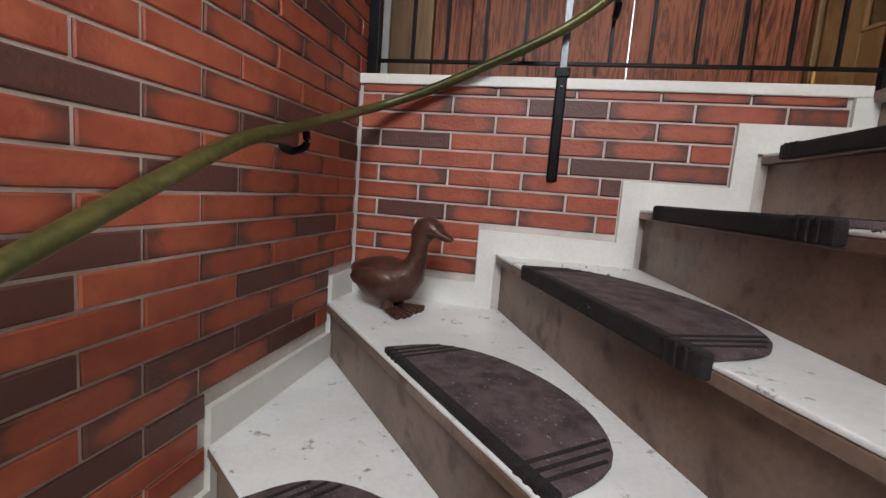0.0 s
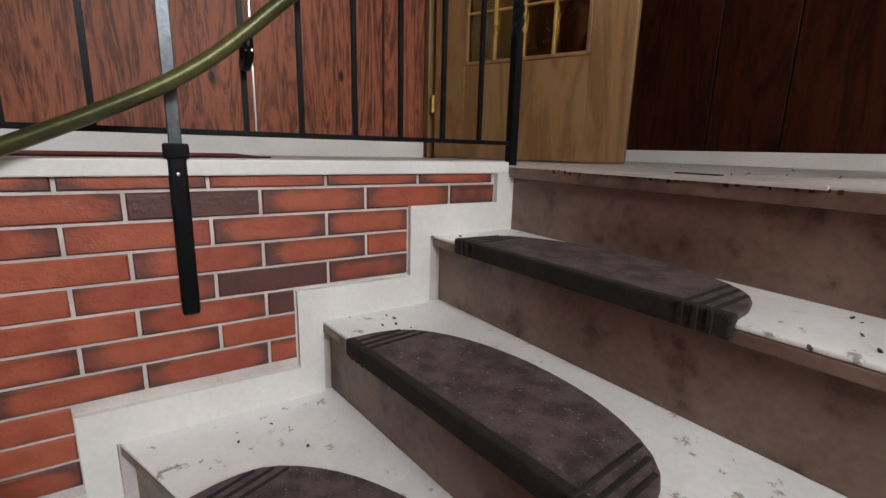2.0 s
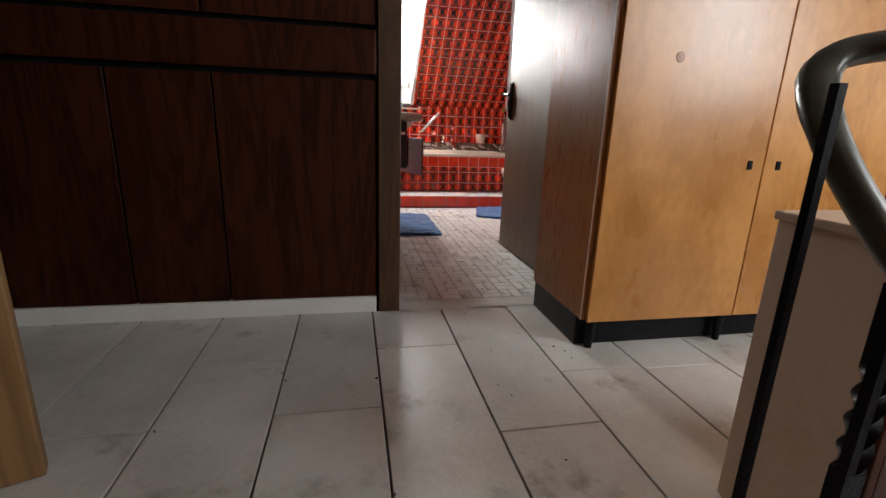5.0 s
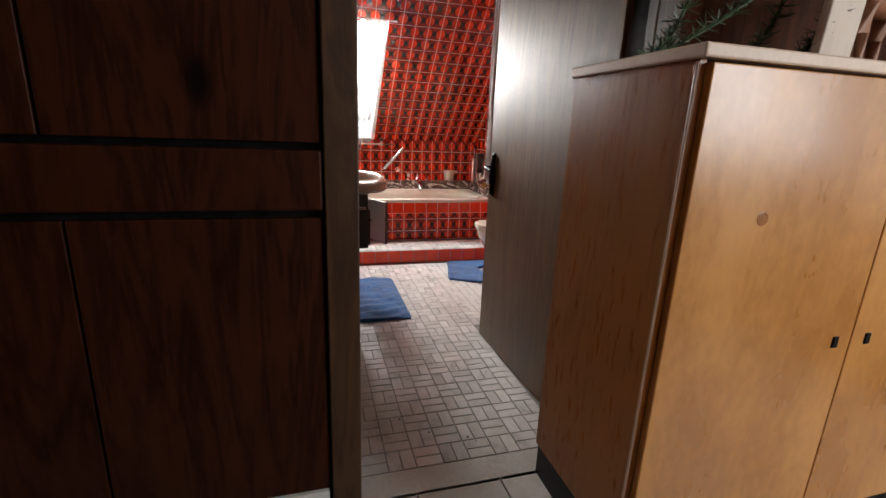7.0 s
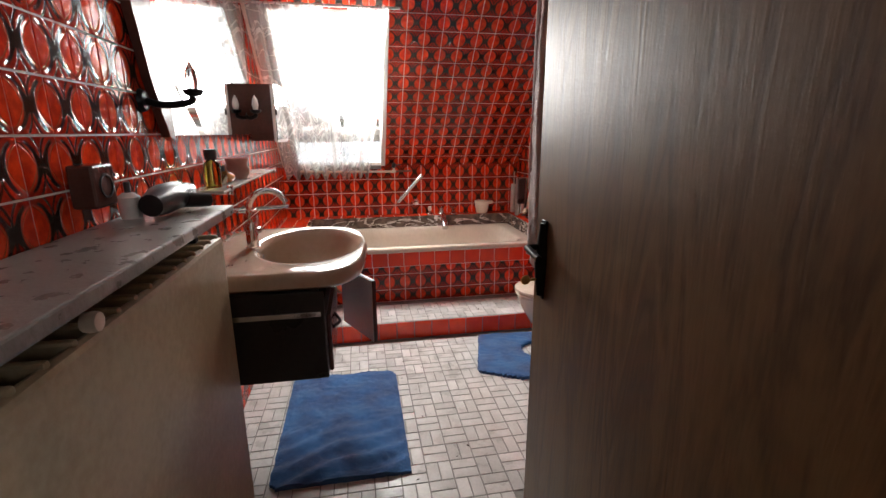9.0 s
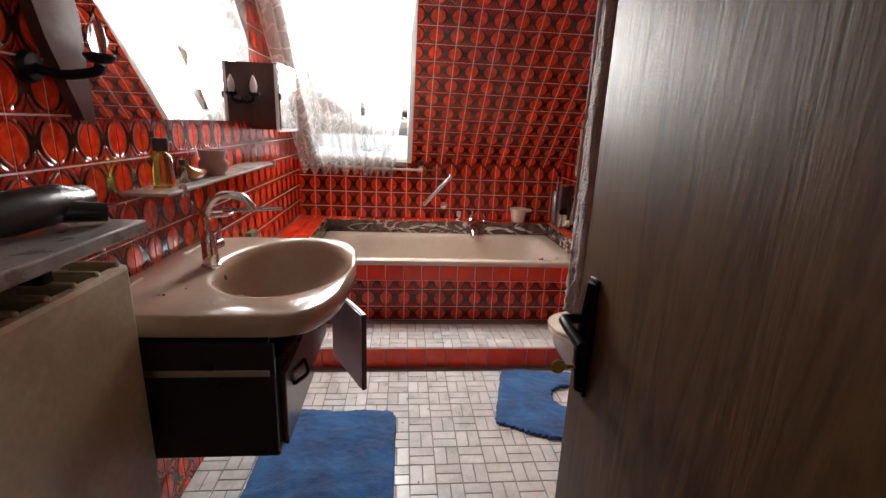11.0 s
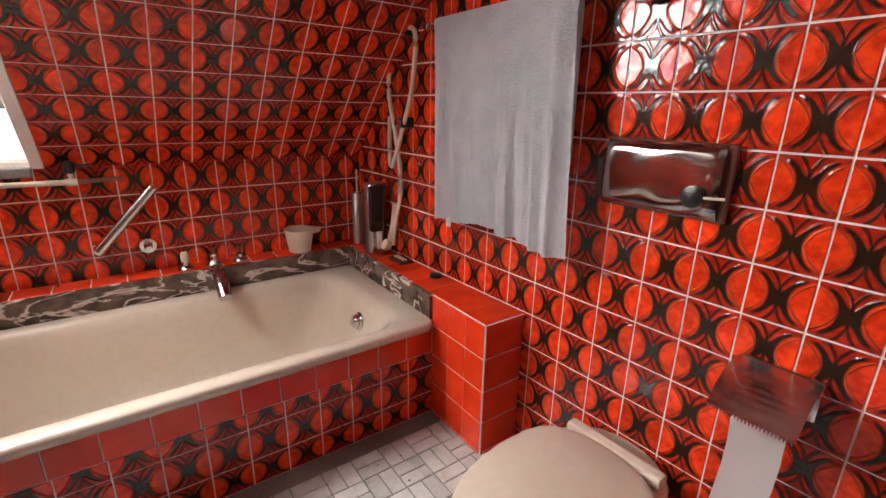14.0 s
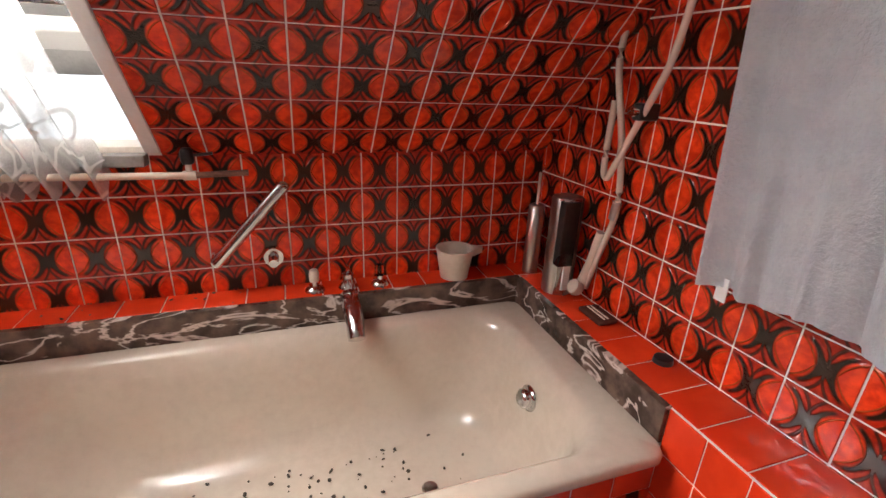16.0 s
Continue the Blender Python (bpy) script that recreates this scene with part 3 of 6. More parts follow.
def build_hall():
    walls = {}
    walls["left"] = structure("wall_stair_left", block(-0.85, WALL_L - 0.004, -1.6, WALL_B + 0.10, -2.2, 2.4), MORTAR, "red clinker brick wall with pale joints", "wall")
    walls["back"] = structure("wall_stair_back", block(-0.85, 0.95, WALL_B + 0.004, WALL_B + 0.085, -2.2, -0.024), MORTAR, "low red clinker brick wall below the landing", "wall")
    structure("wall_stair_south", merged(block(-0.85, -0.3, -1.75, -1.6, -2.2, 2.4), merged(block(0.9, 2.5, -2.2, -2.0, -2.2, 0.5), block(-0.3, 0.9, -1.75, -1.6, -2.2, 0.5))), PLASTER, "plain plastered wall below the stair window", "wall")
    structure("wall_stair_head", merged(block(-0.3, 0.9, -1.75, -1.6, 1.75, 2.4), block(0.9, 2.5, -2.2, -2.0, 2.0, 2.4)), PLASTER, "plain plaster above the stair window", "wall")
    structure("wall_hall_south", merged(block(0.3, 0.9, -2.2, -1.9, 0.5, 2.4), block(1.85, 2.5, -2.2, -2.0, 0.5, 2.0)), PLASTER, "plain plastered wall beside the window", "wall")
    structure("floor_stair_foot", block(-0.65, 0.95, -1.6, -0.4, -2.3, -1.9), SLAB, "stone floor at the foot of the stair", "floor")
    structure("wall_well", merged(block(0.30, 0.40, -1.6, -0.36, -2.2, -0.20), block(0.95, 1.05, -0.36, WALL_B, -2.2, -0.20)), PLASTER, "plain wall of the stairwell", "wall")
    structure("ceiling_hall", block(-1.4, 2.5, -2.2, 2.7, 2.3, 2.45), PLASTER, "plain hall ceiling", "ceiling")
    # wall behind the railing
    back = structure("wall_hall_back", merged(block(-1.4, 1.20, 2.54, 2.66, -0.2, 2.4), block(2.10, 2.5, 2.54, 2.66, -0.2, 2.4)), PANEL, "hall wall clad in red-brown wood panels", "wall")
    seams = [-0.655, -0.45, 0.36, 0.93, 1.15]
    for a, b in zip(seams, seams[1:]):
        part("panel", block(a + 0.004, b - 0.004, 2.518, 2.545, 0.085, 2.3, 0.003, seg=1), PANEL_RED, back, "red-brown figured wood panel")
    for s in seams[1:-1]:
        part("seam_strip", block(s - 0.012, s + 0.012, 2.528, 2.542, 0.085, 2.3), STEEL if s == 0.36 else PANEL, back)
    part("door_frame", block(-0.90, -0.66, 2.50, 2.545, 0.0, 2.1, 0.004), OAK, back, "tan oak panel")
    part("white_strip", block(-1.03, -0.905, 2.505, 2.545, 0.0, 2.3, 0.004), WHITE, back, "white painted strip")
    structure("baseboard_hall", block(-0.65, 1.14, 2.502, 2.545, 0.0, 0.084, 0.003), SKIRT, "white stone skirting under wood panels", "skirting")
    part("door_post", block(1.155, 1.20, 2.49, 2.56, 0.0, 2.05, 0.004), OAK, back, "tan oak door post")
    structure("wall_hall_west", block(-1.45, -1.3, 1.5, 2.7, -0.2, 2.4), PLASTER, "plain plaster at the hall's end", "wall")
    structure("wall_room_behind", merged(block(1.15, 2.2, 3.2, 3.3, -0.2, 2.4), merged(block(1.05, 1.15, 2.66, 3.3, -0.2, 2.4), block(2.2, 2.3, 2.66, 3.3, -0.2, 2.4))), PLASTER, "dim room behind the open door", "wall")
    structure("floor_room_behind", block(1.1, 2.3, 2.52, 3.3, -0.1, -0.004), SLAB, "floor of the dim room", "floor")
    structure("ceiling_room_behind", block(1.05, 2.3, 2.66, 3.3, 2.1, 2.2), PLASTER, "ceiling of the dim room", "ceiling")
    # dark wall in front of the bathroom
    far = structure("wall_hall_far", merged(block(2.385, 2.455, 0.80, 2.7, -0.2, 2.4), merged(block(2.385, 2.455, -2.2, -0.03, -0.2, 2.4), block(2.385, 2.455, -0.03, 0.80, 2.02, 2.4))), IRON, "wall clad in very dark brown wood boards", "wall")
    for a, b in zip([0.88, 1.445, 1.775, 2.33], [1.445, 1.775, 2.33, 2.515]):
        part("panel", block(2.36, 2.39, a + 0.004, b - 0.004, 0.068, 0.905, 0.0012, seg=1), PANEL, far, "dark brown lower panel")
    part("rail_board", block(2.352, 2.39, 0.88, 2.515, 0.925, 1.075, 0.006), PANEL, far, "dark brown horizontal board")
    for a, b in zip([0.88, 1.46, 1.95], [1.46, 1.95, 2.515]):
        part("panel", block(2.36, 2.39, a + 0.004, b - 0.004, 1.093, 2.3, 0.0012, seg=1), PANEL, far, "dark brown upper panel with knots")
    for a, b in zip([-2.0, -1.3, -0.75], [-1.3, -0.75, -0.12]):
        part("panel", block(2.36, 2.39, a + 0.004, b - 0.004, 0.068, 2.3, 0.004, seg=1), PANEL_MID, far, "dark red-brown panel")
    structure("baseboard_far", block(2.348, 2.39, 0.885, 2.515, 0.0, 0.066, 0.003), SKIRT, "pale marbled skirting under dark panels", "skirting")
    structure("door_frame_bath", merged(block(2.345, 2.47, 0.79, 0.875, 0.0, 2.06, 0.004), merged(block(2.345, 2.47, -0.115, -0.03, 0.0, 2.06, 0.004), block(2.345, 2.47, -0.03, 0.79, 2.0, 2.06, 0.004))), OAK_FRAME, "brown oak frame of the bathroom door", "door frame")
    return walls


def right_wall_matrix():
    """u runs from the roof's corner towards the door, v up, w into the room."""
    u = (Vector((*BATH_R1, 0)) - Vector((*BATH_R0, 0))).normalized()
    w = u.cross(Vector((0, 0, 1)))
    if w.y < 0:
        w = -w
    return Matrix(((u.x, 0, w.x, BATH_R0[0]), (u.y, 0, w.y, BATH_R0[1]), (0, 1, 0, 0), (0, 0, 0, 1)))


def quad_wall(m, u0, u1, v0, v1, depth, bm=None):
    """A slab behind the plane of m."""
    b = block(u0, u1, v0, v1, -depth, 0)
    b.transform(m)
    return merged(bm, b)


MR = right_wall_matrix()
ML = Matrix(((-1, 0, 0, BATH_BACK), (0, 0, -1, BATH_L), (0, 1, 0, 0), (0, 0, 0, 1)))
MB = Matrix(((0, 0, -1, BATH_BACK), (-1, 0, 0, BATH_L), (0, 1, 0, 0), (0, 0, 0, 1)))
C45 = math.sqrt(0.5)
MS = Matrix(((0, -C45, -C45, BATH_BACK), (-1, 0, 0, BATH_L), (0, C45, -C45, KINK), (0, 0, 0, 1)))
SKY_Y0, SKY_Y1, SKY_S0, SKY_S1 = 0.28, 0.98, 0.02, 1.30   # the roof window's opening: across, along the slope


def build_bath_shell():
    shell = {}
    shell["right"] = structure("wall_bath_towel", quad_wall(MR, -0.2, 3.6, -0.1, 2.4, 0.15), GROUT, "bathroom wall of glossy red patterned tiles", "wall")
    shell["left"] = structure("wall_bath_basin", quad_wall(ML, -0.2, 3.58, -0.1, 2.4, 0.15), GROUT, "bathroom wall of glossy red patterned tiles behind the basin", "wall")
    shell["back"] = structure("wall_bath_tub", quad_wall(MB, -0.15, 2.2, -0.1, KINK + 0.02, 0.15), GROUT, "low wall of red patterned tiles behind the tub", "wall")
    u0, u1 = BATH_L - SKY_Y1, BATH_L - SKY_Y0
    s = quad_wall(MS, -0.15, u0, 0.0, 1.95, 0.26)
    quad_wall(MS, u1, 2.2, 0.0, 1.95, 0.26, s)
    quad_wall(MS, u0, u1, SKY_S1, 1.95, 0.26, s)
    shell["slope"] = structure("wall_bath_slope", s, GROUT, "sloping attic wall covered in red patterned tiles", "wall")
    structure("ceiling_bath", block(2.4, 4.75, -1.2, 1.25, 2.3, 2.42), PLASTER, "plain bathroom ceiling", "ceiling")
    structure("wall_bath_door", merged(block(2.457, 2.47, 0.876, 1.25, -0.1, 2.4), merged(block(2.457, 2.47, -1.2, -0.116, -0.1, 2.4), block(2.457, 2.47, -0.116, 0.876, 2.061, 2.4))), WHITE, "inner face of the bathroom's door wall", "wall")
    pier = structure("wall_bath_pier", block(2.47, 3.53, -1.1, -0.062, -0.05, 2.31), GROUT, "tiled pier beside the open door", "wall")
    shell["pier"] = pier
    shell["floor"] = structure("floor_bath", block(2.456, 6.1, -1.1, 1.2, -0.15, -0.004), FLOOR_GROUT, "bathroom floor of small grey-white mosaic in basket weave", "floor")
    structure("door_sill_bath", block(2.34, 2.456, -0.03, 0.79, -0.03, 0.0), SLAB, "stone threshold of the bathroom", "threshold")
    shell["step"] = structure("floor_bath_step", block(4.86, 5.30, -0.78, 1.075, -0.01, 0.107), FLOOR_GROUT, "low tiled step in front of the tub", "step")
    # reveal, sill and sash of the roof window
    win = tagged(new("window_roof"), "white attic roof window behind lace curtains", "window", "", "structure")
    for y0, y1 in ((SKY_Y0 - 0.004, SKY_Y0 + 0.03), (SKY_Y1 - 0.03, SKY_Y1 + 0.004)):
        b = block(BATH_L - y1, BATH_L - y0, SKY_S0, SKY_S1, -0.255, 0.012, 0.003)
        b.transform(MS)
        part("window_frame", b, WHITE, win, "white painted reveal board")
    part("window_sill", block(5.985, 6.24, SKY_Y0 + 0.03, SKY_Y1 - 0.03, 0.965, 0.995, 0.004), GREY_MARBLE, win, "grey marbled window sill")
    b = block(BATH_L - SKY_Y1 + 0.03, BATH_L - SKY_Y0 - 0.03, 0.14, 0.20, -0.25, -0.20, 0.005)
    b.transform(MS)
    part("sash", b, WHITE, win, "grey-white lower sash rail")
    b = block(BATH_L - SKY_Y1 + 0.03, BATH_L - SKY_Y0 - 0.03, SKY_S1 - 0.06, SKY_S1, -0.25, -0.20, 0.005)
    b.transform(MS)
    part("sash", b, WHITE, win)
    b = block(BATH_L - SKY_Y1 + 0.03, BATH_L - SKY_Y0 - 0.03, 0.20, SKY_S1 - 0.06, -0.228, -0.224)
    b.transform(MS)
    pane = part("pane", b, PANE, win, "clear window pane")
    pane.visible_shadow = False
    b = block(BATH_L - SKY_Y1 - 0.1, BATH_L - SKY_Y0 + 0.1, 0.0, 0.14, -0.30, -0.26)
    b.transform(MS)
    part("apron_flashing", b, STEEL, win, "grey sheet flashing")
    return shell


STAIRS = build_stairs()
LANDING = build_landing()
step_skirting()
HALL = build_hall()
SHELL = build_bath_shell()
# bright cloud behind the panes
backdrop = structure("backdrop_sky", quad_wall(MS @ Matrix.Translation((0.5, 0.8, -3.0)), -6, 6, -5, 6, 0.02), glow_mat("cloud_light", (0.93, 0.97, 1.0), 2.0), "bright overcast sky outside the roof window", "sky")

# tile, brick and mosaic fields are laid at the end of the file ----------------

# stair and hall things --------------------------------------------------------
GREY_IRON = surface("grey_worn_iron", (0.06, 0.065, 0.07), (0.14, 0.15, 0.16), 6, 90, 0.35, metal=0.5)


def bar(x, y, z0, z1, r=0.007, twist=None):
    """A square iron bar, twisted between two heights."""
    rings = []
    heights = [z0, z1] if not twist else [z0, twist[0], *np.linspace(twist[0], twist[1], 48)[1:-1], twist[1], z1]
    for z in heights:
        k = 0 if not twist else min(max((z - twist[0]) / (twist[1] - twist[0]), 0), 1)
        a0 = k * math.tau * 1.0 + math.pi / 4
        swell = 1.0 if twist and 0 < k < 1 else 1.0
        rings.append([(x + 1.414 * r * swell * math.cos(a0 + q * math.pi / 2), y + 1.414 * r * swell * math.sin(a0 + q * math.pi / 2), z) for q in range(4)])
    return ring_loft(rings)


def hall_railing():
    t = thing("railing", (0, 1.575, 0.012), "black wrought iron railing on the white wall cap", "railing")
    part("post", bar(0.925, 0.0, -0.012, 0.95, 0.013, (0.36, 0.50)), IRON, t, "twisted black iron post")
    part("post", block(-0.640, -0.600, -0.015, 0.02, -0.01, 0.95, 0.003), IRON, t, "thick black end post")
    part("bottom_rail", block(-0.62, 0.925, -0.006, 0.006, 0.048, 0.060, 0.002), IRON, t)
    part("top_rail", block(-0.62, 0.925, -0.012, 0.012, 0.93, 0.95, 0.003), IRON, t)
    for x in (-0.48, -0.36, -0.23, -0.10, 0.17, 0.29, 0.42, 0.545, 0.675, 0.80):
        part("baluster", bar(x, 0.0, 0.055, 0.94, 0.0055), IRON, t)
    part("support_bar", block(0.018, 0.042, -0.028, -0.016, -0.06, 0.94, 0.002), GREY_IRON, t, "pale steel flat bar")
    strap = part("strap", block(0.012, 0.046, -0.052, -0.030, -0.325, 0.03, 0.006), IRON, t, "black flat foot on the brick wall")
    part("collar", block(0.006, 0.052, -0.055, -0.014, 0.0, 0.03, 0.004), IRON, strap)
    part("bolt", lathe([(0.0, 0.0), (0.005, 0.0), (0.004, 0.004), (0, 0.005)], 8), CHROME, strap, "pale bolt head").matrix_local = pose(0.029, -0.053, -0.03, 90, 0, 0)


def wall_handrail():
    t = thing("handrail", (-0.58, 0.0, -0.6), "olive-green metal handrail climbing along the brick walls", "handrail")
    ctrl = [(-0.56, -0.10, -0.72), (-0.56, 0.35, -0.50), (-0.58, 0.77, -0.315), (-0.585, 1.0, -0.25), (-0.585, 1.22, -0.19), (-0.575, 1.38, -0.14), (-0.52, 1.465, -0.10), (-0.34, 1.495, -0.025),
            (0.03, 1.50, 0.155), (0.25, 1.50, 0.335), (0.45, 1.50, 0.52), (0.66, 1.50, 0.72)]
    local = [(x + 0.58, y, z + 0.6) for x, y, z in ctrl]
    part("rail", tube(curve_points(local), 0.021, 12, flat=0.7), BRASS, t, "olive handrail worn to brass", True)
    for x, y, z, wx, wy in ((-0.585, 1.06, -0.235, -0.66, 1.06), (0.17, 1.50, 0.265, 0.17, 1.57)):
        p = curve_points([(x + 0.58, y, z + 0.585), (x + 0.58, y, z + 0.55), ((x + wx) / 2 + 0.58, (y + wy) / 2, z + 0.535), (wx + 0.58, wy, z + 0.545)], 4)
        part("bracket", tube(p, 0.010, 8), IRON, t, "black rail bracket", True)


def stair_mat(outer, inner, z, rise):
    """Half-round carpet whose straight edge folds over the step's nose."""
    a, b = Vector((*outer, 0)), Vector((*inner, 0))
    along = (b - a).normalized()
    back = Vector((-along.y, along.x, 0))
    half = (b - a).length / 2
    mid = (a + b) / 2 - back * 0.026
    t = new("stair_mat")
    t.matrix_world = Matrix(((along.x, back.x, 0, mid.x), (along.y, back.y, 0, mid.y), (0, 0, 1, z), (0, 0, 0, 1)))
    tagged(t, "worn brown half-round stair mat with dark stripes", "stair mat", "mats on the steps")
    n = 22
    outline = [(half * math.cos(math.pi * k / n) * (1 + 0.006 * math.sin(k * 5)), 0.008 + rise * math.sin(math.pi * k / n) ** 0.75) for k in range(n + 1)]
    part("carpet", prism(outline, 0.001, 0.013, 0.004), MAT_FIBRE, t, "speckled brown pile")
    part("nose_flap", block(-half, half, -0.010, 0.012, -0.026, 0.0135, 0.005), MAT_DARK, t, "dark folded front edge")
    for side in (-1, 1):
        for k in range(3):
            u = side * (half - 0.030 - k * 0.022)
            depth = rise * max(0.05, (1 - (u / half) ** 2)) ** 0.38
            part("stripe", block(u - 0.0045, u + 0.0045, -0.014, depth, 0.006, 0.0150, 0.002, seg=1), MAT_DARK, t)
            part("stripe", block(u - 0.0045, u + 0.0045, -0.0125, -0.008, -0.024, 0.010, 0.001, seg=1), MAT_DARK, t)
    return t


def duck():
    """A goose-like garden figure, one mesh."""
    spine = [(-0.165, 0.120, 0.004), (-0.150, 0.122, 0.020), (-0.120, 0.112, 0.046), (-0.07, 0.100, 0.070), (-0.015, 0.096, 0.078), (0.035, 0.108, 0.068), (0.064, 0.135, 0.048),
             (0.078, 0.165, 0.034), (0.084, 0.195, 0.028), (0.087, 0.225, 0.028), (0.092, 0.252, 0.035), (0.104, 0.272, 0.038), (0.124, 0.278, 0.034), (0.146, 0.268, 0.024),
             (0.160, 0.258, 0.015), (0.182, 0.250, 0.012), (0.196, 0.247, 0.006)]
    pts = [Vector((x, 0, z)) for x, z, _ in spine]
    rings = []
    for i, (x, z, r) in enumerate(spine):
        way = (pts[min(i + 1, len(pts) - 1)] - pts[max(i - 1, 0)]).normalized()
        nor = Vector((0, 1, 0)).cross(way)
        wide = 1.05 if i < 6 else 0.95 if i < 13 else 1.5
        rings.append([tuple(pts[i] + r * (wide * math.cos(a) * Vector((0, 1, 0)) + math.sin(a) * nor)) for a in (k * math.tau / 18 for k in range(18))])
    b = ring_loft(rings)
    for side in (-1, 1):
        for k in range(5):
            a = radians(-35 + 17 * k)
            tube([(0.005, side * 0.035, 0.012), (0.005 + 0.085 * math.cos(a), side * 0.035 + 0.085 * math.sin(a), 0.006)], [0.013, 0.011], 8, b, 0.6)
        tube([(0.0, side * 0.032, 0.045), (0.005, side * 0.035, 0.010)], 0.018, 8, b)
        ring_loft([[(-0.02 + 0.10 * s * math.cos(q) * 0.9 - 0.02, side * (0.066 + 0.012 * w), 0.105 + 0.04 * s * math.sin(q)) for q in (k * math.tau / 12 for k in range(12))] for s, w in ((0.9, 0.0), (0.8, 0.8), (0.4, 1.2))], bm=b)
        lathe([(0.0, -0.005), (0.004, -0.003), (0.005, 0), (0.004, 0.003), (0.0, 0.005)], 8, (0.122, side * 0.031, 0.285), b)
    tube([(-0.03, 0, 0.004), (0.03, 0, 0.004)], [0.02, 0.02], 8, b, 0.3)
    ob = tagged(new("duck_figure", finish("duck_figure", b, BRONZE, True)), "dark brown duck figure standing on a stair tread", "figurine")
    ob.matrix_world = pose(-0.43, 1.36, -0.76, 0, 0, -14)


def hall_door():
    t = thing("door_1", (1.185, 2.455, 0.006), "open tan oak door with amber bull's-eye panes", "door", -66.5)
    L, H, T = 0.90, 1.98, 0.042
    y0, y1 = -T / 2, T / 2
    part("stile", block(0.0, 0.165, y0, y1, 0.0, H, 0.003), OAK, t)
    part("stile", block(0.735, L, y0, y1, 0.0, H, 0.003), OAK, t)
    part("bottom_panel", block(0.165, 0.735, y0 + 0.001, y1 - 0.001, 0.0, 0.41, 0.003), OAK, t, "plain oak lower half")
    part("top_rail", block(0.165, 0.735, y0 + 0.001, y1 - 0.001, 1.84, H, 0.003), OAK, t)
    for a, b, c, d in ((0.165, 0.18, 0.41, 1.84), (0.72, 0.735, 0.41, 1.84), (0.165, 0.735, 0.41, 0.425), (0.165, 0.735, 1.825, 1.84)):
        part("glazing_bead", block(a, b, y0 - 0.006, y1 + 0.006, c, d, 0.003), OAK, t)
    cols, rows = np.linspace(0.18, 0.72, 5), np.linspace(0.425, 1.825, 8)
    for i in range(4):
        for j in range(7):
            x0, x1, z0, z1 = cols[i], cols[i + 1], rows[j], rows[j + 1]
            cx, cz = (x0 + x1) / 2, (z0 + z1) / 2
            b = bmesh.new()
            n = 9
            grid_v = []
            for v in range(n):
                row = []
                for u in range(n):
                    px, pz = x0 + (x1 - x0) * u / (n - 1), z0 + (z1 - z0) * v / (n - 1)
                    d = math.hypot((px - cx) / 0.055, (pz - cz) / 0.08)
                    row.append(b.verts.new((px, y0 + 0.012 - 0.016 * max(0, 1 - d * d) ** 0.5 if d < 1 else y0 + 0.012, pz)))
                grid_v.append(row)
            for v in range(n - 1):
                for u in range(n - 1):
                    b.faces.new((grid_v[v][u], grid_v[v][u + 1], grid_v[v + 1][u + 1], grid_v[v + 1][u]))
            bmesh.ops.solidify(b, geom=b.faces[:], thickness=0.004)
            part("pane", b, AMBER, t, "amber bull's-eye pane", True)
    for x in cols[1:-1]:
        part("glazing_bar", block(x - 0.006, x + 0.006, y0 - 0.004, y1 - 0.006, 0.425, 1.825, 0.002), GOLD, t, "gold glazing bar")
    for z in rows[1:-1]:
        part("glazing_bar", block(0.18, 0.72, y0 - 0.0032, y1 - 0.0068, z - 0.004, z + 0.004, 0.001), GOLD, t)
    for z in (0.25, 1.72):
        part("hinge", lathe([(0.0, -0.04), (0.009, -0.04), (0.009, 0.04), (0.0, 0.04)], 10, (-0.006, y0 - 0.004, z)), GOLD, t, "brass hinge")
    lever = part("handle_plate", block(0.815, 0.845, y0 - 0.008, y0, 0.93, 1.13, 0.003), IRON, t, "dark iron handle plate")
    part("lever", tube([(0.83, y0 - 0.006, 1.05), (0.83, y0 - 0.05, 1.05), (0.72, y0 - 0.052, 1.05)], 0.008, 8), IRON, lever)
    part("knot", lathe([(0.0, 0), (0.014, 0), (0.012, 0.0012), (0.0, 0.0015)], 14), PANEL, t, "dark knot").matrix_local = pose(0.86, y0 - 0.0003, 0.88, 90, 0, 0)


def hall_rug():
    t = thing("rug", (-0.28, 1.93, 0.0), "red patterned runner on the hall floor", "rug")
    part("pile", block(-0.62, 0.52, -0.22, 0.30, 0.001, 0.012, 0.004), RED_RUG, t)
    part("border", block(-0.625, 0.525, -0.226, -0.196, 0.001, 0.014, 0.003), MAT_DARK, t, "dark woven border")


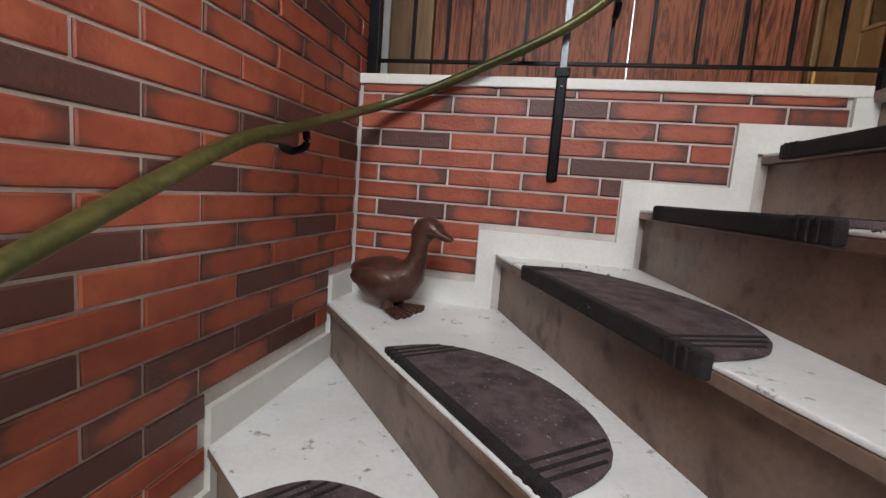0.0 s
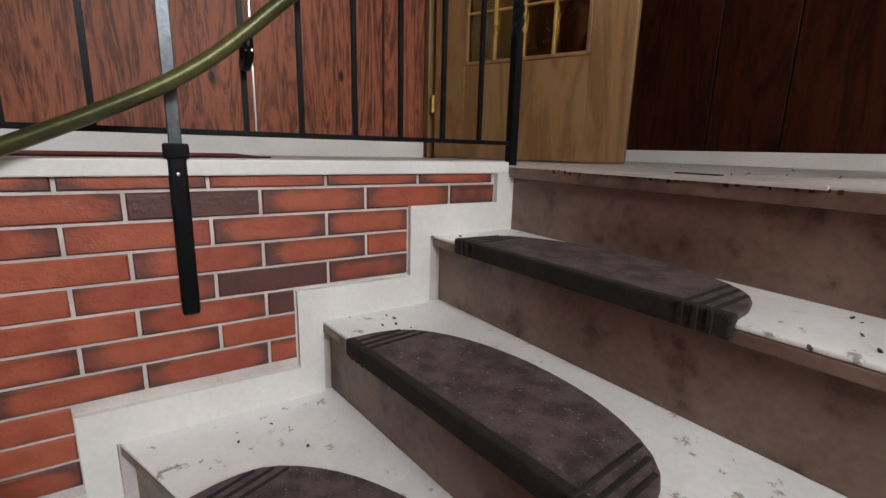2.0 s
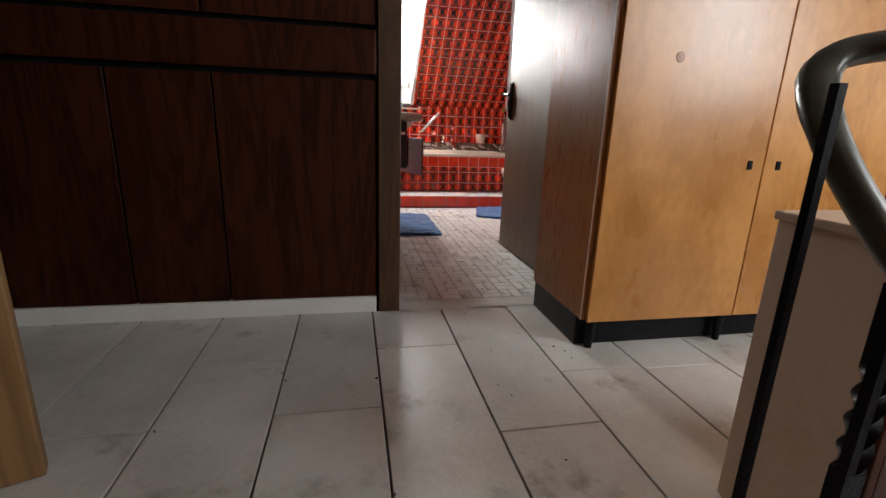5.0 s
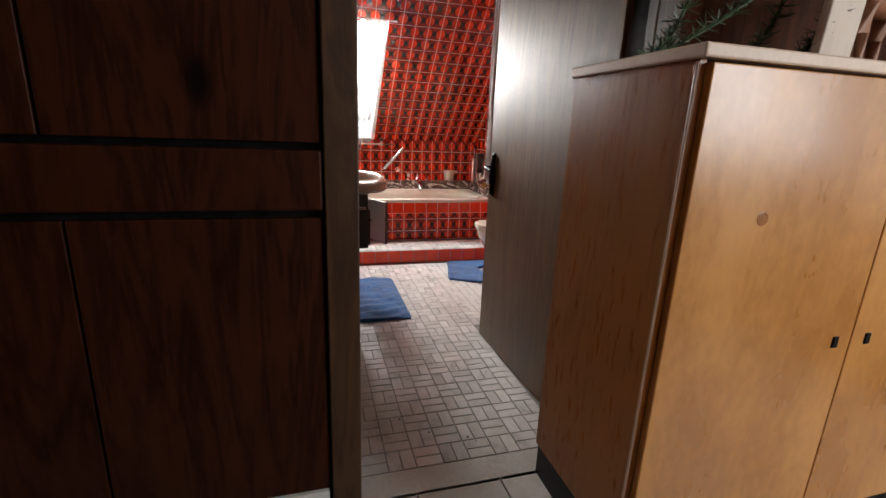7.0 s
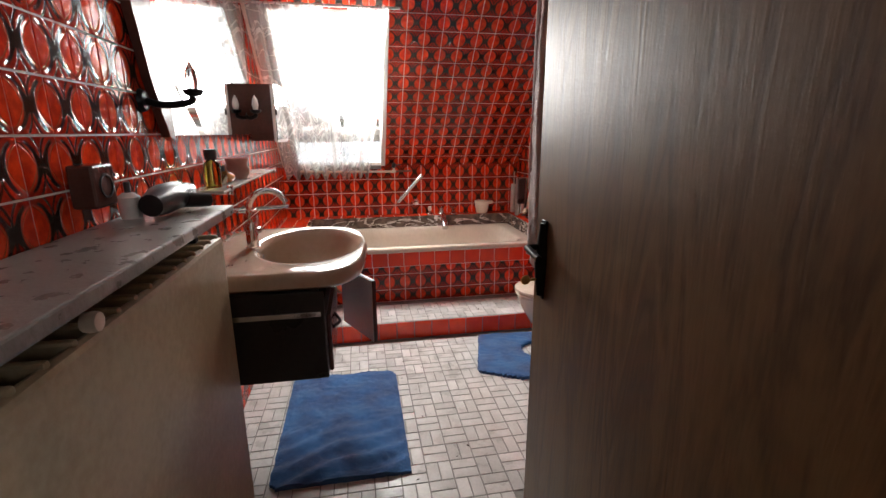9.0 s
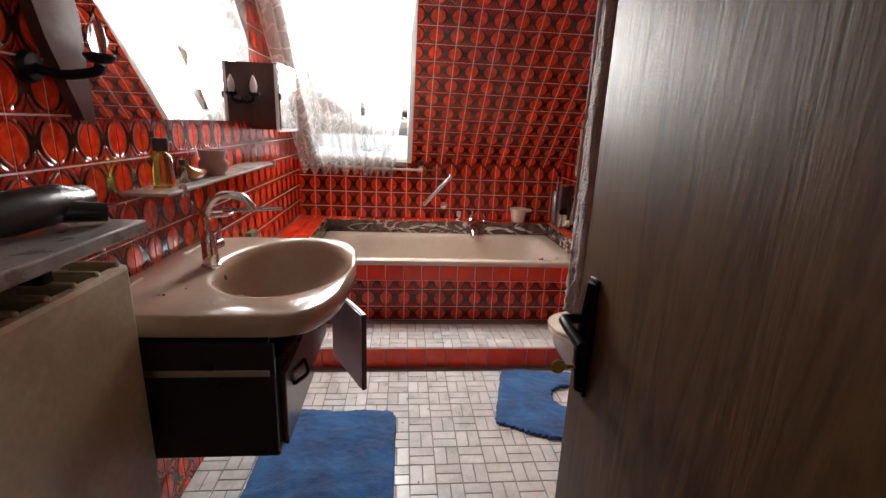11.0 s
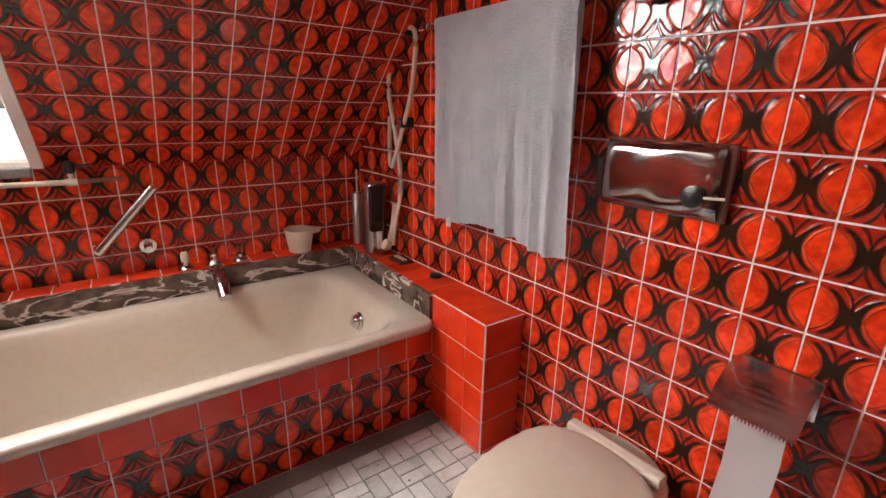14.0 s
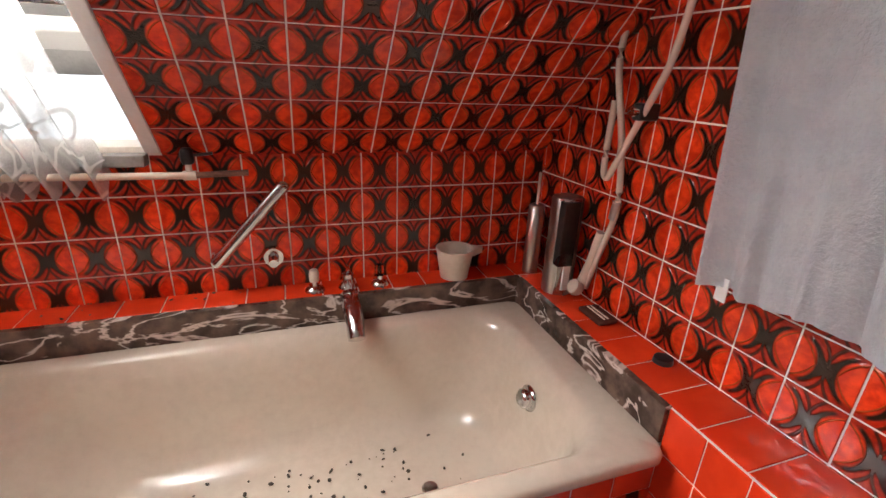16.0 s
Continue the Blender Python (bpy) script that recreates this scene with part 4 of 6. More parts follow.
def hall_cabinet():
    """Low wardrobe beside the bathroom door."""
    t = thing("cabinet", (1.91, 0.20, 0.0), "golden birch veneer cabinet on short dark legs", "cabinet")
    W, D, Z0, Z1 = 1.16, 0.445, 0.115, 1.285
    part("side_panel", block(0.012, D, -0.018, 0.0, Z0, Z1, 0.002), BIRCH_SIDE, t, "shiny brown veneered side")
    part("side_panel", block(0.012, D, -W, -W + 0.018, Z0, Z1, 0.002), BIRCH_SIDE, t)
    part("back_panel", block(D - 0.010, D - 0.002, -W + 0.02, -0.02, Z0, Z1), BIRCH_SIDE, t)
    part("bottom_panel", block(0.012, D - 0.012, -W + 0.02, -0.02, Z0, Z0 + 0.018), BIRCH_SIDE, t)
    part("top_board", block(-0.012, D + 0.002, -W - 0.01, 0.012, Z1, Z1 + 0.026, 0.004), BEIGE_BOARD, t, "pale worn top board")
    part("edge_strip", block(0.0125, 0.019, -0.004, 0.0025, Z0, Z1 - 0.004, 0.002), BEIGE_BOARD, t, "pale edge strip")
    for k, (a, b) in enumerate(((-0.598, -0.016), (-W + 0.002, -0.602))):
        d = part("door", block(-0.006, 0.012, a, b, Z0 - 0.004, Z1 - 0.006, 0.003), BIRCH, t, "golden birch door")
        ky = a + 0.055 if k == 0 else b - 0.055
        part("keyhole_plate", block(-0.010, -0.004, ky - 0.009, ky + 0.009, 0.645, 0.675, 0.002), IRON, d, "black keyhole plate")
        part("mark", lathe([(0.0, 0), (0.016, 0), (0.014, 0.0006), (0.0, 0.0008)], 12), BIRCH_SIDE, d, "small brown knot").matrix_local = pose(-0.0065, (a + b) / 2 + 0.09, 0.98, 0, -90, 0)
    for x in (0.03, D - 0.04):
        for y in (-0.05, -W / 2, -W + 0.05):
            part("leg", lathe([(0.0, 0), (0.013, 0), (0.019, Z0 + 0.002), (0.0, Z0 + 0.002)], 12, (x, y, 0)), IRON, t)
    # black block fills the gap between the legs, painting the shadow there
    part("plinth", block(0.055, D - 0.006, -W + 0.03, -0.006, 0.0, Z0 - 0.001, 0.002), IRON, t, "black block set back as the shade under the cabinet")


def sprigs():
    """Dark green artificial branches lying on the cabinet."""
    t = thing("artificial_branch", (2.16, 0.02, 1.311), "dark green artificial branch on the cabinet top", "branch")
    r = random.Random(3)
    for stem in (((0.0, 0.10, 0.005), (0.02, 0.02, 0.10), (0.0, -0.02, 0.30), (0.03, 0.02, 0.55)), ((0.02, 0.10, 0.005), (-0.02, -0.06, 0.10), (-0.05, -0.22, 0.24), (-0.04, -0.30, 0.42)),
                 ((-0.05, -0.42, 0.30), (-0.06, -0.38, 0.18), (-0.04, -0.33, 0.06), (0.0, -0.30, 0.01)), ((0.08, -0.22, 0.01), (0.05, -0.30, 0.12), (0.06, -0.36, 0.3), (0.05, -0.34, 0.5))):
        line = curve_points(stem, 6)
        b = tube(line, 0.005, 6)
        for p in line:
            for _ in range(16):
                d = Vector((r.uniform(-1, 1), r.uniform(-1, 1), r.uniform(-0.3, 1))).normalized()
                q = p + d * r.uniform(0.02, 0.045)
                tube([p, q], [0.0022, 0.0006], 3, b)
        part("stem", b, LEAF, t)


def cabinet_figures():
    b = block(-0.012, 0.012, -0.06, 0.06, 0.0, 0.62, 0.004)
    ob = tagged(new("driftwood_board", finish("driftwood_board", b, surface("pale_driftwood", (0.50, 0.42, 0.36), (0.66, 0.58, 0.50), 4, 40, 0.8, stretch=(1, 1, 0.2), bump=0.5))), "pale weathered board standing on the cabinet", "board")
    ob.matrix_world = pose(2.10, -0.36, 1.311, 0, -3, 4)
    # wooden animal: legs and belly
    b = tube([(0.0, -0.07, 0.20), (0.0, 0.09, 0.20)], [0.055, 0.05], 14)
    for y in (-0.06, 0.075):
        for x in (-0.025, 0.025):
            tube([(x, y, 0.20), (x * 1.1, y + 0.012, 0.10), (x * 1.15, y, 0.0)], [0.026, 0.016, 0.013], 10, b)
    tube([(0.0, -0.08, 0.22), (0.0, -0.14, 0.34), (0.0, -0.19, 0.36)], [0.04, 0.03, 0.02], 10, b)
    ob = tagged(new("animal_figure", finish("animal_figure", b, surface("carved_brown_wood", (0.22, 0.09, 0.045), (0.36, 0.17, 0.09), 9, 80, 0.45), True)), "carved brown wooden animal standing on the cabinet", "figurine")
    ob.matrix_world = pose(2.12, -0.53, 1.311, 0, 0, 0)
    # orange cloth hung behind the cabinet's far end
    b = bmesh.new()
    n = 40
    rows_v = []
    for z in (0.55, 2.1):
        rows_v.append([b.verts.new((2.30 + 0.018 * math.sin(k * 1.1), -1.05 - 0.016 * k, z)) for k in range(n)])
    for k in range(n - 1):
        b.faces.new((rows_v[0][k], rows_v[0][k + 1], rows_v[1][k + 1], rows_v[1][k]))
    bmesh.ops.solidify(b, geom=b.faces[:], thickness=0.003)
    tagged(part("curtain", b, CURTAIN, None, "", True), "orange cloth curtain hanging in folds", "curtain")


def low_cupboard():
    t = thing("low_cupboard", (1.02, 0.205, 0.0), "beige low cupboard with a dark brown front", "cupboard")
    part("side_panel", block(0.022, 0.245, -0.018, 0.0, 0.0, 0.605, 0.003), BEIGE_BOARD, t, "smooth beige side")
    part("side_panel", block(0.022, 0.245, -0.55, -0.532, 0.0, 0.605, 0.003), BEIGE_BOARD, t)
    part("back_panel", block(0.232, 0.244, -0.53, -0.02, 0.0, 0.60), BEIGE_BOARD, t)
    part("top_board", block(0.0, 0.25, -0.555, 0.006, 0.605, 0.622, 0.003), BEIGE_BOARD, t)
    part("front_edge", block(0.0, 0.020, -0.020, 0.0, 0.0, 0.604, 0.003), PANEL_MID, t, "red-brown edge strip")
    part("door", block(0.002, 0.020, -0.53, -0.022, 0.02, 0.60, 0.003), PANEL, t, "dark brown door")


def well_railing():
    """Railing at the inner side of the stair with its U-turned handrail."""
    t = thing("stair_railing", (0.91, 0.43, 0.0), "black wrought iron stair railing with a curved handrail", "railing")
    o = Vector((0.91, 0.43, 0.0))
    part("post", bar(0.0, 0.0, -0.16, 0.61, 0.0115, (0.39, 0.52)), IRON, t, "twisted black iron newel post")
    part("collar", block(-0.022, 0.022, -0.022, 0.022, -0.02, 0.03, 0.005), IRON, t)
    for x, y, top in ((-0.065, 0.108, 0.69), (0.04, 0.092, 0.80)):
        part("baluster", bar(x, y, -0.16, top, 0.0048), IRON, t)
    hoop = [(0.905, 0.44, 0.060), (0.885, 0.50, 0.062), (0.865, 0.56, 0.066), (0.878, 0.592, 0.068), (0.91, 0.585, 0.068), (0.95, 0.53, 0.066), (0.965, 0.45, 0.064), (0.90, 0.32, 0.062), (0.62, -0.02, 0.062), (0.36, -0.32, 0.062)]
    part("bottom_rail", tube([Vector(p) - o for p in curve_points(hoop, 6)], 0.010, 8), IRON, t, "bottom rail bent in a loop", True)
    rail = [(0.38, -0.34, 0.86), (0.62, -0.05, 0.86), (0.90, 0.24, 0.86), (1.02, 0.37, 0.855), (1.045, 0.435, 0.83), (1.00, 0.465, 0.76), (0.93, 0.445, 0.655), (0.84, 0.42, 0.565), (0.72, 0.38, 0.46), (0.52, 0.33, 0.28), (0.34, 0.26, 0.10), (0.25, 0.12, -0.10)]
    part("handrail", tube([Vector(p) - o for p in curve_points(rail, 6)], 0.021, 12, flat=0.8), surface("dark_olive_rail", (0.025, 0.027, 0.018), (0.06, 0.062, 0.04), 4, 60, 0.3, metal=0.2), t, "dark olive handrail", True)
    for k in range(1, 6):
        q = Vector((0.90, 0.32, 0)).lerp(Vector((0.36, -0.32, 0)), k / 5.5)
        part("baluster", bar(q.x - o.x, q.y - o.y, 0.06, 0.86, 0.0065), IRON, t)
    for x, y, top in ((0.72, 0.37, 0.46), (0.52, 0.325, 0.28), (0.36, 0.27, 0.12)):
        part("baluster", bar(x - o.x, y - o.y, top - 0.80, top, 0.0065), IRON, t)


def crumbs(name, label, boxes, count, z_of, size=(0.002, 0.006), seed=1):
    """Loose dirt lying about; past counting."""
    r = random.Random(seed)
    b = bmesh.new()
    for _ in range(count):
        x0, x1, y0, y1 = r.choice(boxes)
        x, y = r.uniform(x0, x1), r.uniform(y0, y1)
        s = r.uniform(*size)
        m = Matrix.LocRotScale((x, y, z_of(x, y) + s * 0.25), Euler((r.uniform(0, 1), r.uniform(0, 1), r.uniform(0, 6))), (s * r.uniform(0.6, 1.8), s, s * 0.5))
        bmesh.ops.create_icosphere(b, subdivisions=1, radius=0.6, matrix=m)
    ob = new(name, finish(name, b, DIRT))
    tagged(ob, label, "crumbs", "", "stuff")


hall_railing()
wall_handrail()
for outer, inner, z, rise in (((0.655, 1.42), (0.70, 0.77), -0.19, 0.225), ((0.345, 1.375), (0.43, 0.72), -0.38, 0.225), ((0.0, 1.28), (0.262, 0.65), -0.57, 0.235),
                              ((-0.30, 1.02), (0.08, 0.58), -0.76, 0.235), ((-0.45, 0.685), (-0.02, 0.375), -0.95, 0.21)):
    stair_mat(outer, inner, z, rise)
duck()
hall_door()
hall_rug()
hall_cabinet()
sprigs()
cabinet_figures()
low_cupboard()
well_railing()

# bathroom things --------------------------------------------------------------
def fill_tiles(parent, m, u0, u1, v0, v1, holes=None):
    """Plain red tiles cut to fill a rectangle of the plane m."""
    cols, rows = max(1, round((u1 - u0) / 0.11)), max(1, round((v1 - v0) / 0.11))
    for i in range(cols):
        for j in range(rows):
            w, h = (u1 - u0) / cols, (v1 - v0) / rows
            ob = new("tile", PLAIN_PLATE)
            ob.parent = parent
            ob.matrix_basis = m @ Matrix.Translation((u0 + (i + 0.5) * w, v0 + (j + 0.5) * h, 0)) @ Matrix.Diagonal((w / 0.11, h / 0.11, 1, 1))


def simple_plate(name, w, h, t, c, mat, v_scale=1.0, v_shift=0.0):
    me = bpy.data.meshes.new(name)
    x, y = w / 2, h / 2
    vs = [(sx * (x - k), sy * (y - k), z) for k, z in ((0, -0.002), (0, t - c), (c, t)) for sx, sy in ((-1, -1), (1, -1), (1, 1), (-1, 1))]
    fs = [(8, 9, 10, 11)] + [(a + o, (a + 1) % 4 + o, 4 + (a + 1) % 4 + o, 4 + a + o) for o in (0, 4) for a in range(4)]
    me.from_pydata(vs, [], fs)
    uv = me.uv_layers.new(name="UVMap")
    for loop in me.loops:
        v = vs[loop.vertex_index]
        uv.data[loop.index].uv = (v[0] / w, v[1] / h * v_scale + v_shift)
    me.materials.append(mat)
    return me


PLAIN_PLATE = simple_plate("tile_plain", 0.1065, 0.1065, 0.0026, 0.001, TILE_PLAIN)
FIG_PLATE = simple_plate("tile_figured", 0.1060, 0.1060, 0.0026, 0.001, TILE)
FIG_HALF = simple_plate("tile_half", 0.1060, 0.0520, 0.0026, 0.001, TILE, 0.5, -0.25)
LEDGE, RIM = 0.582, 0.498


def right_y(x):
    k = (x - BATH_R0[0]) / (BATH_R1[0] - BATH_R0[0])
    return BATH_R0[1] + k * (BATH_R1[1] - BATH_R0[1])


def tub_surround():
    body = merged(block(5.93, 6.028, -0.86, 1.078, 0.0, LEDGE), block(5.235, 5.93, 0.885, 1.078, 0.0, LEDGE))
    merged(body, prism([(4.95, -0.752), (5.93, -0.752), (5.93, right_y(5.93) + 0.002), (4.95, right_y(4.95) + 0.002)], 0.0, LEDGE))
    s = structure("tub_surround", body, GROUT, "tiled masonry ledge round the bathtub", "ledge")
    apron = structure("tub_apron", block(5.235, 5.26, -0.752, 1.078, 0.107, 0.47), GROUT, "tiled front of the bathtub", "tub front")
    up = lambda x0, y0: Matrix(((1, 0, 0, x0), (0, 1, 0, y0), (0, 0, 1, LEDGE), (0, 0, 0, 1)))
    fill_tiles(s, up(0, 0), 5.925, 6.026, -0.85, 1.076)
    fill_tiles(s, up(0, 0), 5.24, 5.922, 0.888, 1.076)
    fill_tiles(s, up(0, 0), 4.952, 5.922, -0.918, -0.754)
    west = lambda x: Matrix(((0, 0, -1, x), (-1, 0, 0, 0), (0, 1, 0, 0), (0, 0, 0, 1)))
    fill_tiles(s, west(5.235), -1.076, -0.888, 0.472, LEDGE)
    fill_tiles(s, west(4.95), 0.754, 0.912, 0.0, LEDGE)
    fill_tiles(s, Matrix(((-1, 0, 0, 0), (0, 0, 1, -0.752), (0, 1, 0, 0), (0, 0, 0, 1))), -5.235, -4.952, 0.0, LEDGE)
    fill_tiles(apron, west(5.235), -1.075, 0.75, 0.36, 0.47)
    # figured rows: a half tile under the plain ones, a whole one, and a cut one
    for i in range(17):
        for mesh, top, low in ((FIG_HALF, 0.36, 0.305), (FIG_PLATE, 0.305, 0.195), (FIG_PLATE, 0.195, 0.109)):
            ob = new("tile", mesh)
            ob.parent = apron
            ob.matrix_basis = west(5.235) @ Matrix.Translation((-1.07 + (i + 0.5) * 0.1075, (top + low) / 2, 0)) @ Matrix.Diagonal((0.977, (top - low) / (0.055 if mesh == FIG_HALF else 0.11), 1, 1))
    # marble lining between ledge and rim
    part("marble_lining", block(5.908, 5.927, -0.75, 0.885, RIM - 0.01, LEDGE + 0.002, 0.002), MARBLE, s, "dark veined marble strip")
    part("marble_lining", block(5.215, 5.907, 0.868, 0.887, RIM - 0.01, LEDGE + 0.002, 0.002), MARBLE, s)
    part("marble_lining", block(5.235, 5.907, -0.758, -0.738, RIM - 0.01, LEDGE + 0.002, 0.002), MARBLE, s)
    return s


def bathtub():
    t = thing("bathtub", (5.55, 0.065, 0.107), "cream enamel bathtub with brown stains and crumbs", "bathtub")
    o = Vector((5.55, 0.065, 0.107))

    def ring(x0, x1, y0, y1, r, z):
        return [tuple(Vector(p) - o) for p in rounded_rect((x0 + x1) / 2, (y0 + y1) / 2, (x1 - x0) / 2, (y1 - y0) / 2, r, z, 7)]

    rings = [ring(5.205, 5.905, -0.737, 0.867, 0.03, RIM - 0.035), ring(5.195, 5.907, -0.738, 0.868, 0.035, RIM - 0.022), ring(5.195, 5.907, -0.738, 0.868, 0.035, RIM - 0.008), ring(5.203, 5.903, -0.736, 0.866, 0.035, RIM),
             ring(5.245, 5.865, -0.665, 0.80, 0.11, RIM + 0.001), ring(5.262, 5.85, -0.645, 0.775, 0.12, RIM - 0.012), ring(5.275, 5.84, -0.628, 0.74, 0.13, RIM - 0.06),
             ring(5.29, 5.825, -0.60, 0.63, 0.15, RIM - 0.20), ring(5.31, 5.81, -0.575, 0.54, 0.16, RIM - 0.30), ring(5.35, 5.77, -0.53, 0.47, 0.15, RIM - 0.345), ring(5.45, 5.67, -0.40, 0.30, 0.10, RIM - 0.355)]
    part("tub_shell", ring_loft(rings, False, True), ENAMEL, t, "", True)
    part("drain", lathe([(0.0, 0.004), (0.02, 0.005), (0.024, 0.0), (0.0, 0.0)], 16, (0.0, -0.40, RIM - 0.353 - 0.107)), CHROME, t, "chrome drain ring", True)
    knob = part("overflow_knob", lathe([(0.0, 0.030), (0.018, 0.030), (0.027, 0.022), (0.028, 0.008), (0.036, 0.004), (0.037, 0.0), (0.0, 0.0)], 18), CHROME, t, "chrome overflow knob", True)
    knob.matrix_local = Matrix.Translation(Vector((5.555, -0.615, 0.385)) - o) @ Euler((radians(-82), 0, 0)).to_matrix().to_4x4()


def tub_mixer():
    t = thing("tub_mixer", (5.955, -0.18, LEDGE + 0.004), "chrome three-piece bath mixer on the tiled ledge", "mixer tap")
    for y, m in ((0.10, CREAM), (-0.10, CREAM)):
        v = part("valve", lathe([(0.0, 0.0), (0.030, 0.0), (0.026, 0.010), (0.012, 0.018), (0.011, 0.03), (0.0, 0.03)], 16, (0.01, y, 0)), CHROME, t, "chrome valve base", True)
        part("cap", lathe([(0.0, 0.03), (0.014, 0.03), (0.015, 0.055), (0.012, 0.066), (0.0, 0.068)], 12, (0.01, y, 0)), m if y > 0 else PANE, v, "clear acrylic tap head", True)
    v = part("valve", lathe([(0.0, 0.0), (0.030, 0.0), (0.024, 0.012), (0.016, 0.02), (0.018, 0.045), (0.0, 0.05)], 16, (0.01, 0, 0)), CHROME, t, "chrome diverter", True)
    part("lever", tube([(0.01, 0, 0.045), (0.0, 0.0, 0.07), (-0.004, 0.0, 0.075)], [0.007, 0.006, 0.005], 8), CHROME, v, "", True)
    part("spout", tube(curve_points([(-0.035, 0.0, -0.028), (-0.07, 0.0, -0.026), (-0.12, 0.0, -0.045), (-0.165, 0.0, -0.085)], 5), [0.034, 0.034, 0.033, 0.032, 0.031, 0.031, 0.030, 0.029, 0.028, 0.027, 0.027, 0.027, 0.026, 0.026, 0.026, 0.025], 14), CHROME, t, "chrome bath spout", True)
    part("rosette", lathe([(0.0, 0.0), (0.038, 0.0), (0.034, 0.010), (0.0, 0.012)], 18), CHROME, t, "chrome rosette", True).matrix_local = pose(-0.034, 0.0, -0.026, 0, -90, 0)


def grab_bar():
    t = thing("grab_bar", (6.0, 0.08, 0.80), "slanted chrome grab bar on the tiled wall", "grab bar")
    part("bar", tube([(-0.03, 0.100, -0.105), (-0.03, -0.095, 0.110)], 0.018, 14), CHROME, t, "", True)
    for y, z in ((0.098, -0.102), (-0.093, 0.107)):
        part("end_flange", tube([(0.028, y, z), (-0.030, y, z)], [0.020, 0.016], 14), CHROME, t, "chrome flange", True)
    ob = thing("wall_valve", (6.02, 0.03, 0.685), "chrome hose outlet on the tiled wall", "valve")
    part("rosette", tube([(0.0, 0, 0), (-0.012, 0, 0)], [0.032, 0.028], 16), CHROME, ob, "", True)
    part("nozzle", tube([(-0.01, 0, 0), (-0.05, 0.0, -0.005)], [0.016, 0.013], 12), CHROME, ob, "", True)


def window_pipe():
    t = thing("heating_pipe", (5.97, 0.34, 0.945), "cream painted heating pipe under the roof window", "pipe")
    part("pipe", tube(curve_points([(0.0, 0.60, 0.012), (0, 0.20, 0.004), (0, -0.13, 0)], 6), 0.009, 10), CREAM, t, "", True)
    part("pipe", tube([(0, -0.13, 0), (0.0, -0.27, 0.004)], 0.008, 10), RUST, t, "bare rusty end of the pipe", True)
    part("tee", tube([(0, -0.115, 0), (0, -0.145, 0)], 0.0125, 12), CREAM, t, "", True)
    part("riser", tube([(0, -0.13, 0), (0, -0.13, 0.035)], 0.008, 10), CREAM, t, "", True)
    part("valve", lathe([(0.0, 0.030), (0.013, 0.030), (0.016, 0.038), (0.016, 0.062), (0.010, 0.070), (0.0, 0.072)], 14, (0, -0.13, 0)), DARK, t, "dark valve head", True)
    part("bleed_screw", tube([(0, -0.13, 0.05), (0.0, -0.19, 0.056)], 0.004, 8), DARK, t, "", True)


def ledge_things():
    t = thing("plastic_cup", (5.965, -0.53, LEDGE + 0.004), "cream plastic scoop standing on the tub ledge", "cup")
    part("body", lathe([(0.0, 0.0), (0.046, 0.0), (0.051, 0.03), (0.060, 0.085), (0.064, 0.100), (0.058, 0.100), (0.046, 0.02), (0.0, 0.016)], 20), CREAM, t, "", True)
    part("spout", prism([(0.03, -0.050), (-0.03, -0.050), (0.0, -0.100)], 0.074, 0.099, 0.004), CREAM, t)
    t = thing("brush_holder", (5.79, -0.815, LEDGE + 0.004), "tall dark steel toilet brush holder on the ledge", "brush holder")
    part("body", lathe([(0.0, 0.0), (0.046, 0.0), (0.047, 0.02), (0.047, 0.30), (0.044, 0.305), (0.0, 0.305)], 22), STEEL, t, "brushed steel cylinder", True)
    part("window", block(-0.052, -0.02, -0.012, 0.040, 0.10, 0.30, 0.003), DARK, t, "dark slot")
    part("label", block(-0.0505, -0.040, -0.008, 0.016, 0.02, 0.10, 0.001), PAPER, t, "pale paper label")
    t = thing("steel_canister", (5.945, -0.805, LEDGE + 0.004), "slim steel canister in the tub corner", "canister")
    part("body", lathe([(0.0, 0.0), (0.026, 0.0), (0.026, 0.235), (0.02, 0.24), (0.0, 0.24)], 16), STEEL, t, "", True)
    part("rod", tube([(0.0, 0.0, 0.24), (0.0, 0.0, 0.345)], 0.005, 8), CREAM, t, "thin pale handle", True)
    t = thing("soap_dish", (5.60, -0.835, LEDGE + 0.004), "dark red soap dish on the ledge", "soap dish")
    part("dish", prism([(-0.05, -0.032), (0.05, -0.032), (0.05, 0.032), (-0.05, 0.032)], 0.0, 0.014, 0.005), BROWN_GLOSS, t)
    part("ridge", block(-0.04, 0.04, -0.006, -0.002, 0.013, 0.016), CREAM, t)
    part("ridge", block(-0.04, 0.04, 0.006, 0.010, 0.013, 0.016), CREAM, t)
    t = thing("plug", (5.37, -0.855, LEDGE + 0.004), "black rubber plug on the tiled ledge", "plug")
    part("disc", lathe([(0.0, 0.0), (0.024, 0.0), (0.022, 0.012), (0.0, 0.013)], 16), DARK, t, "", True)


def wall_at(x, out=0.0):
    return right_y(x) + 0.006 + out


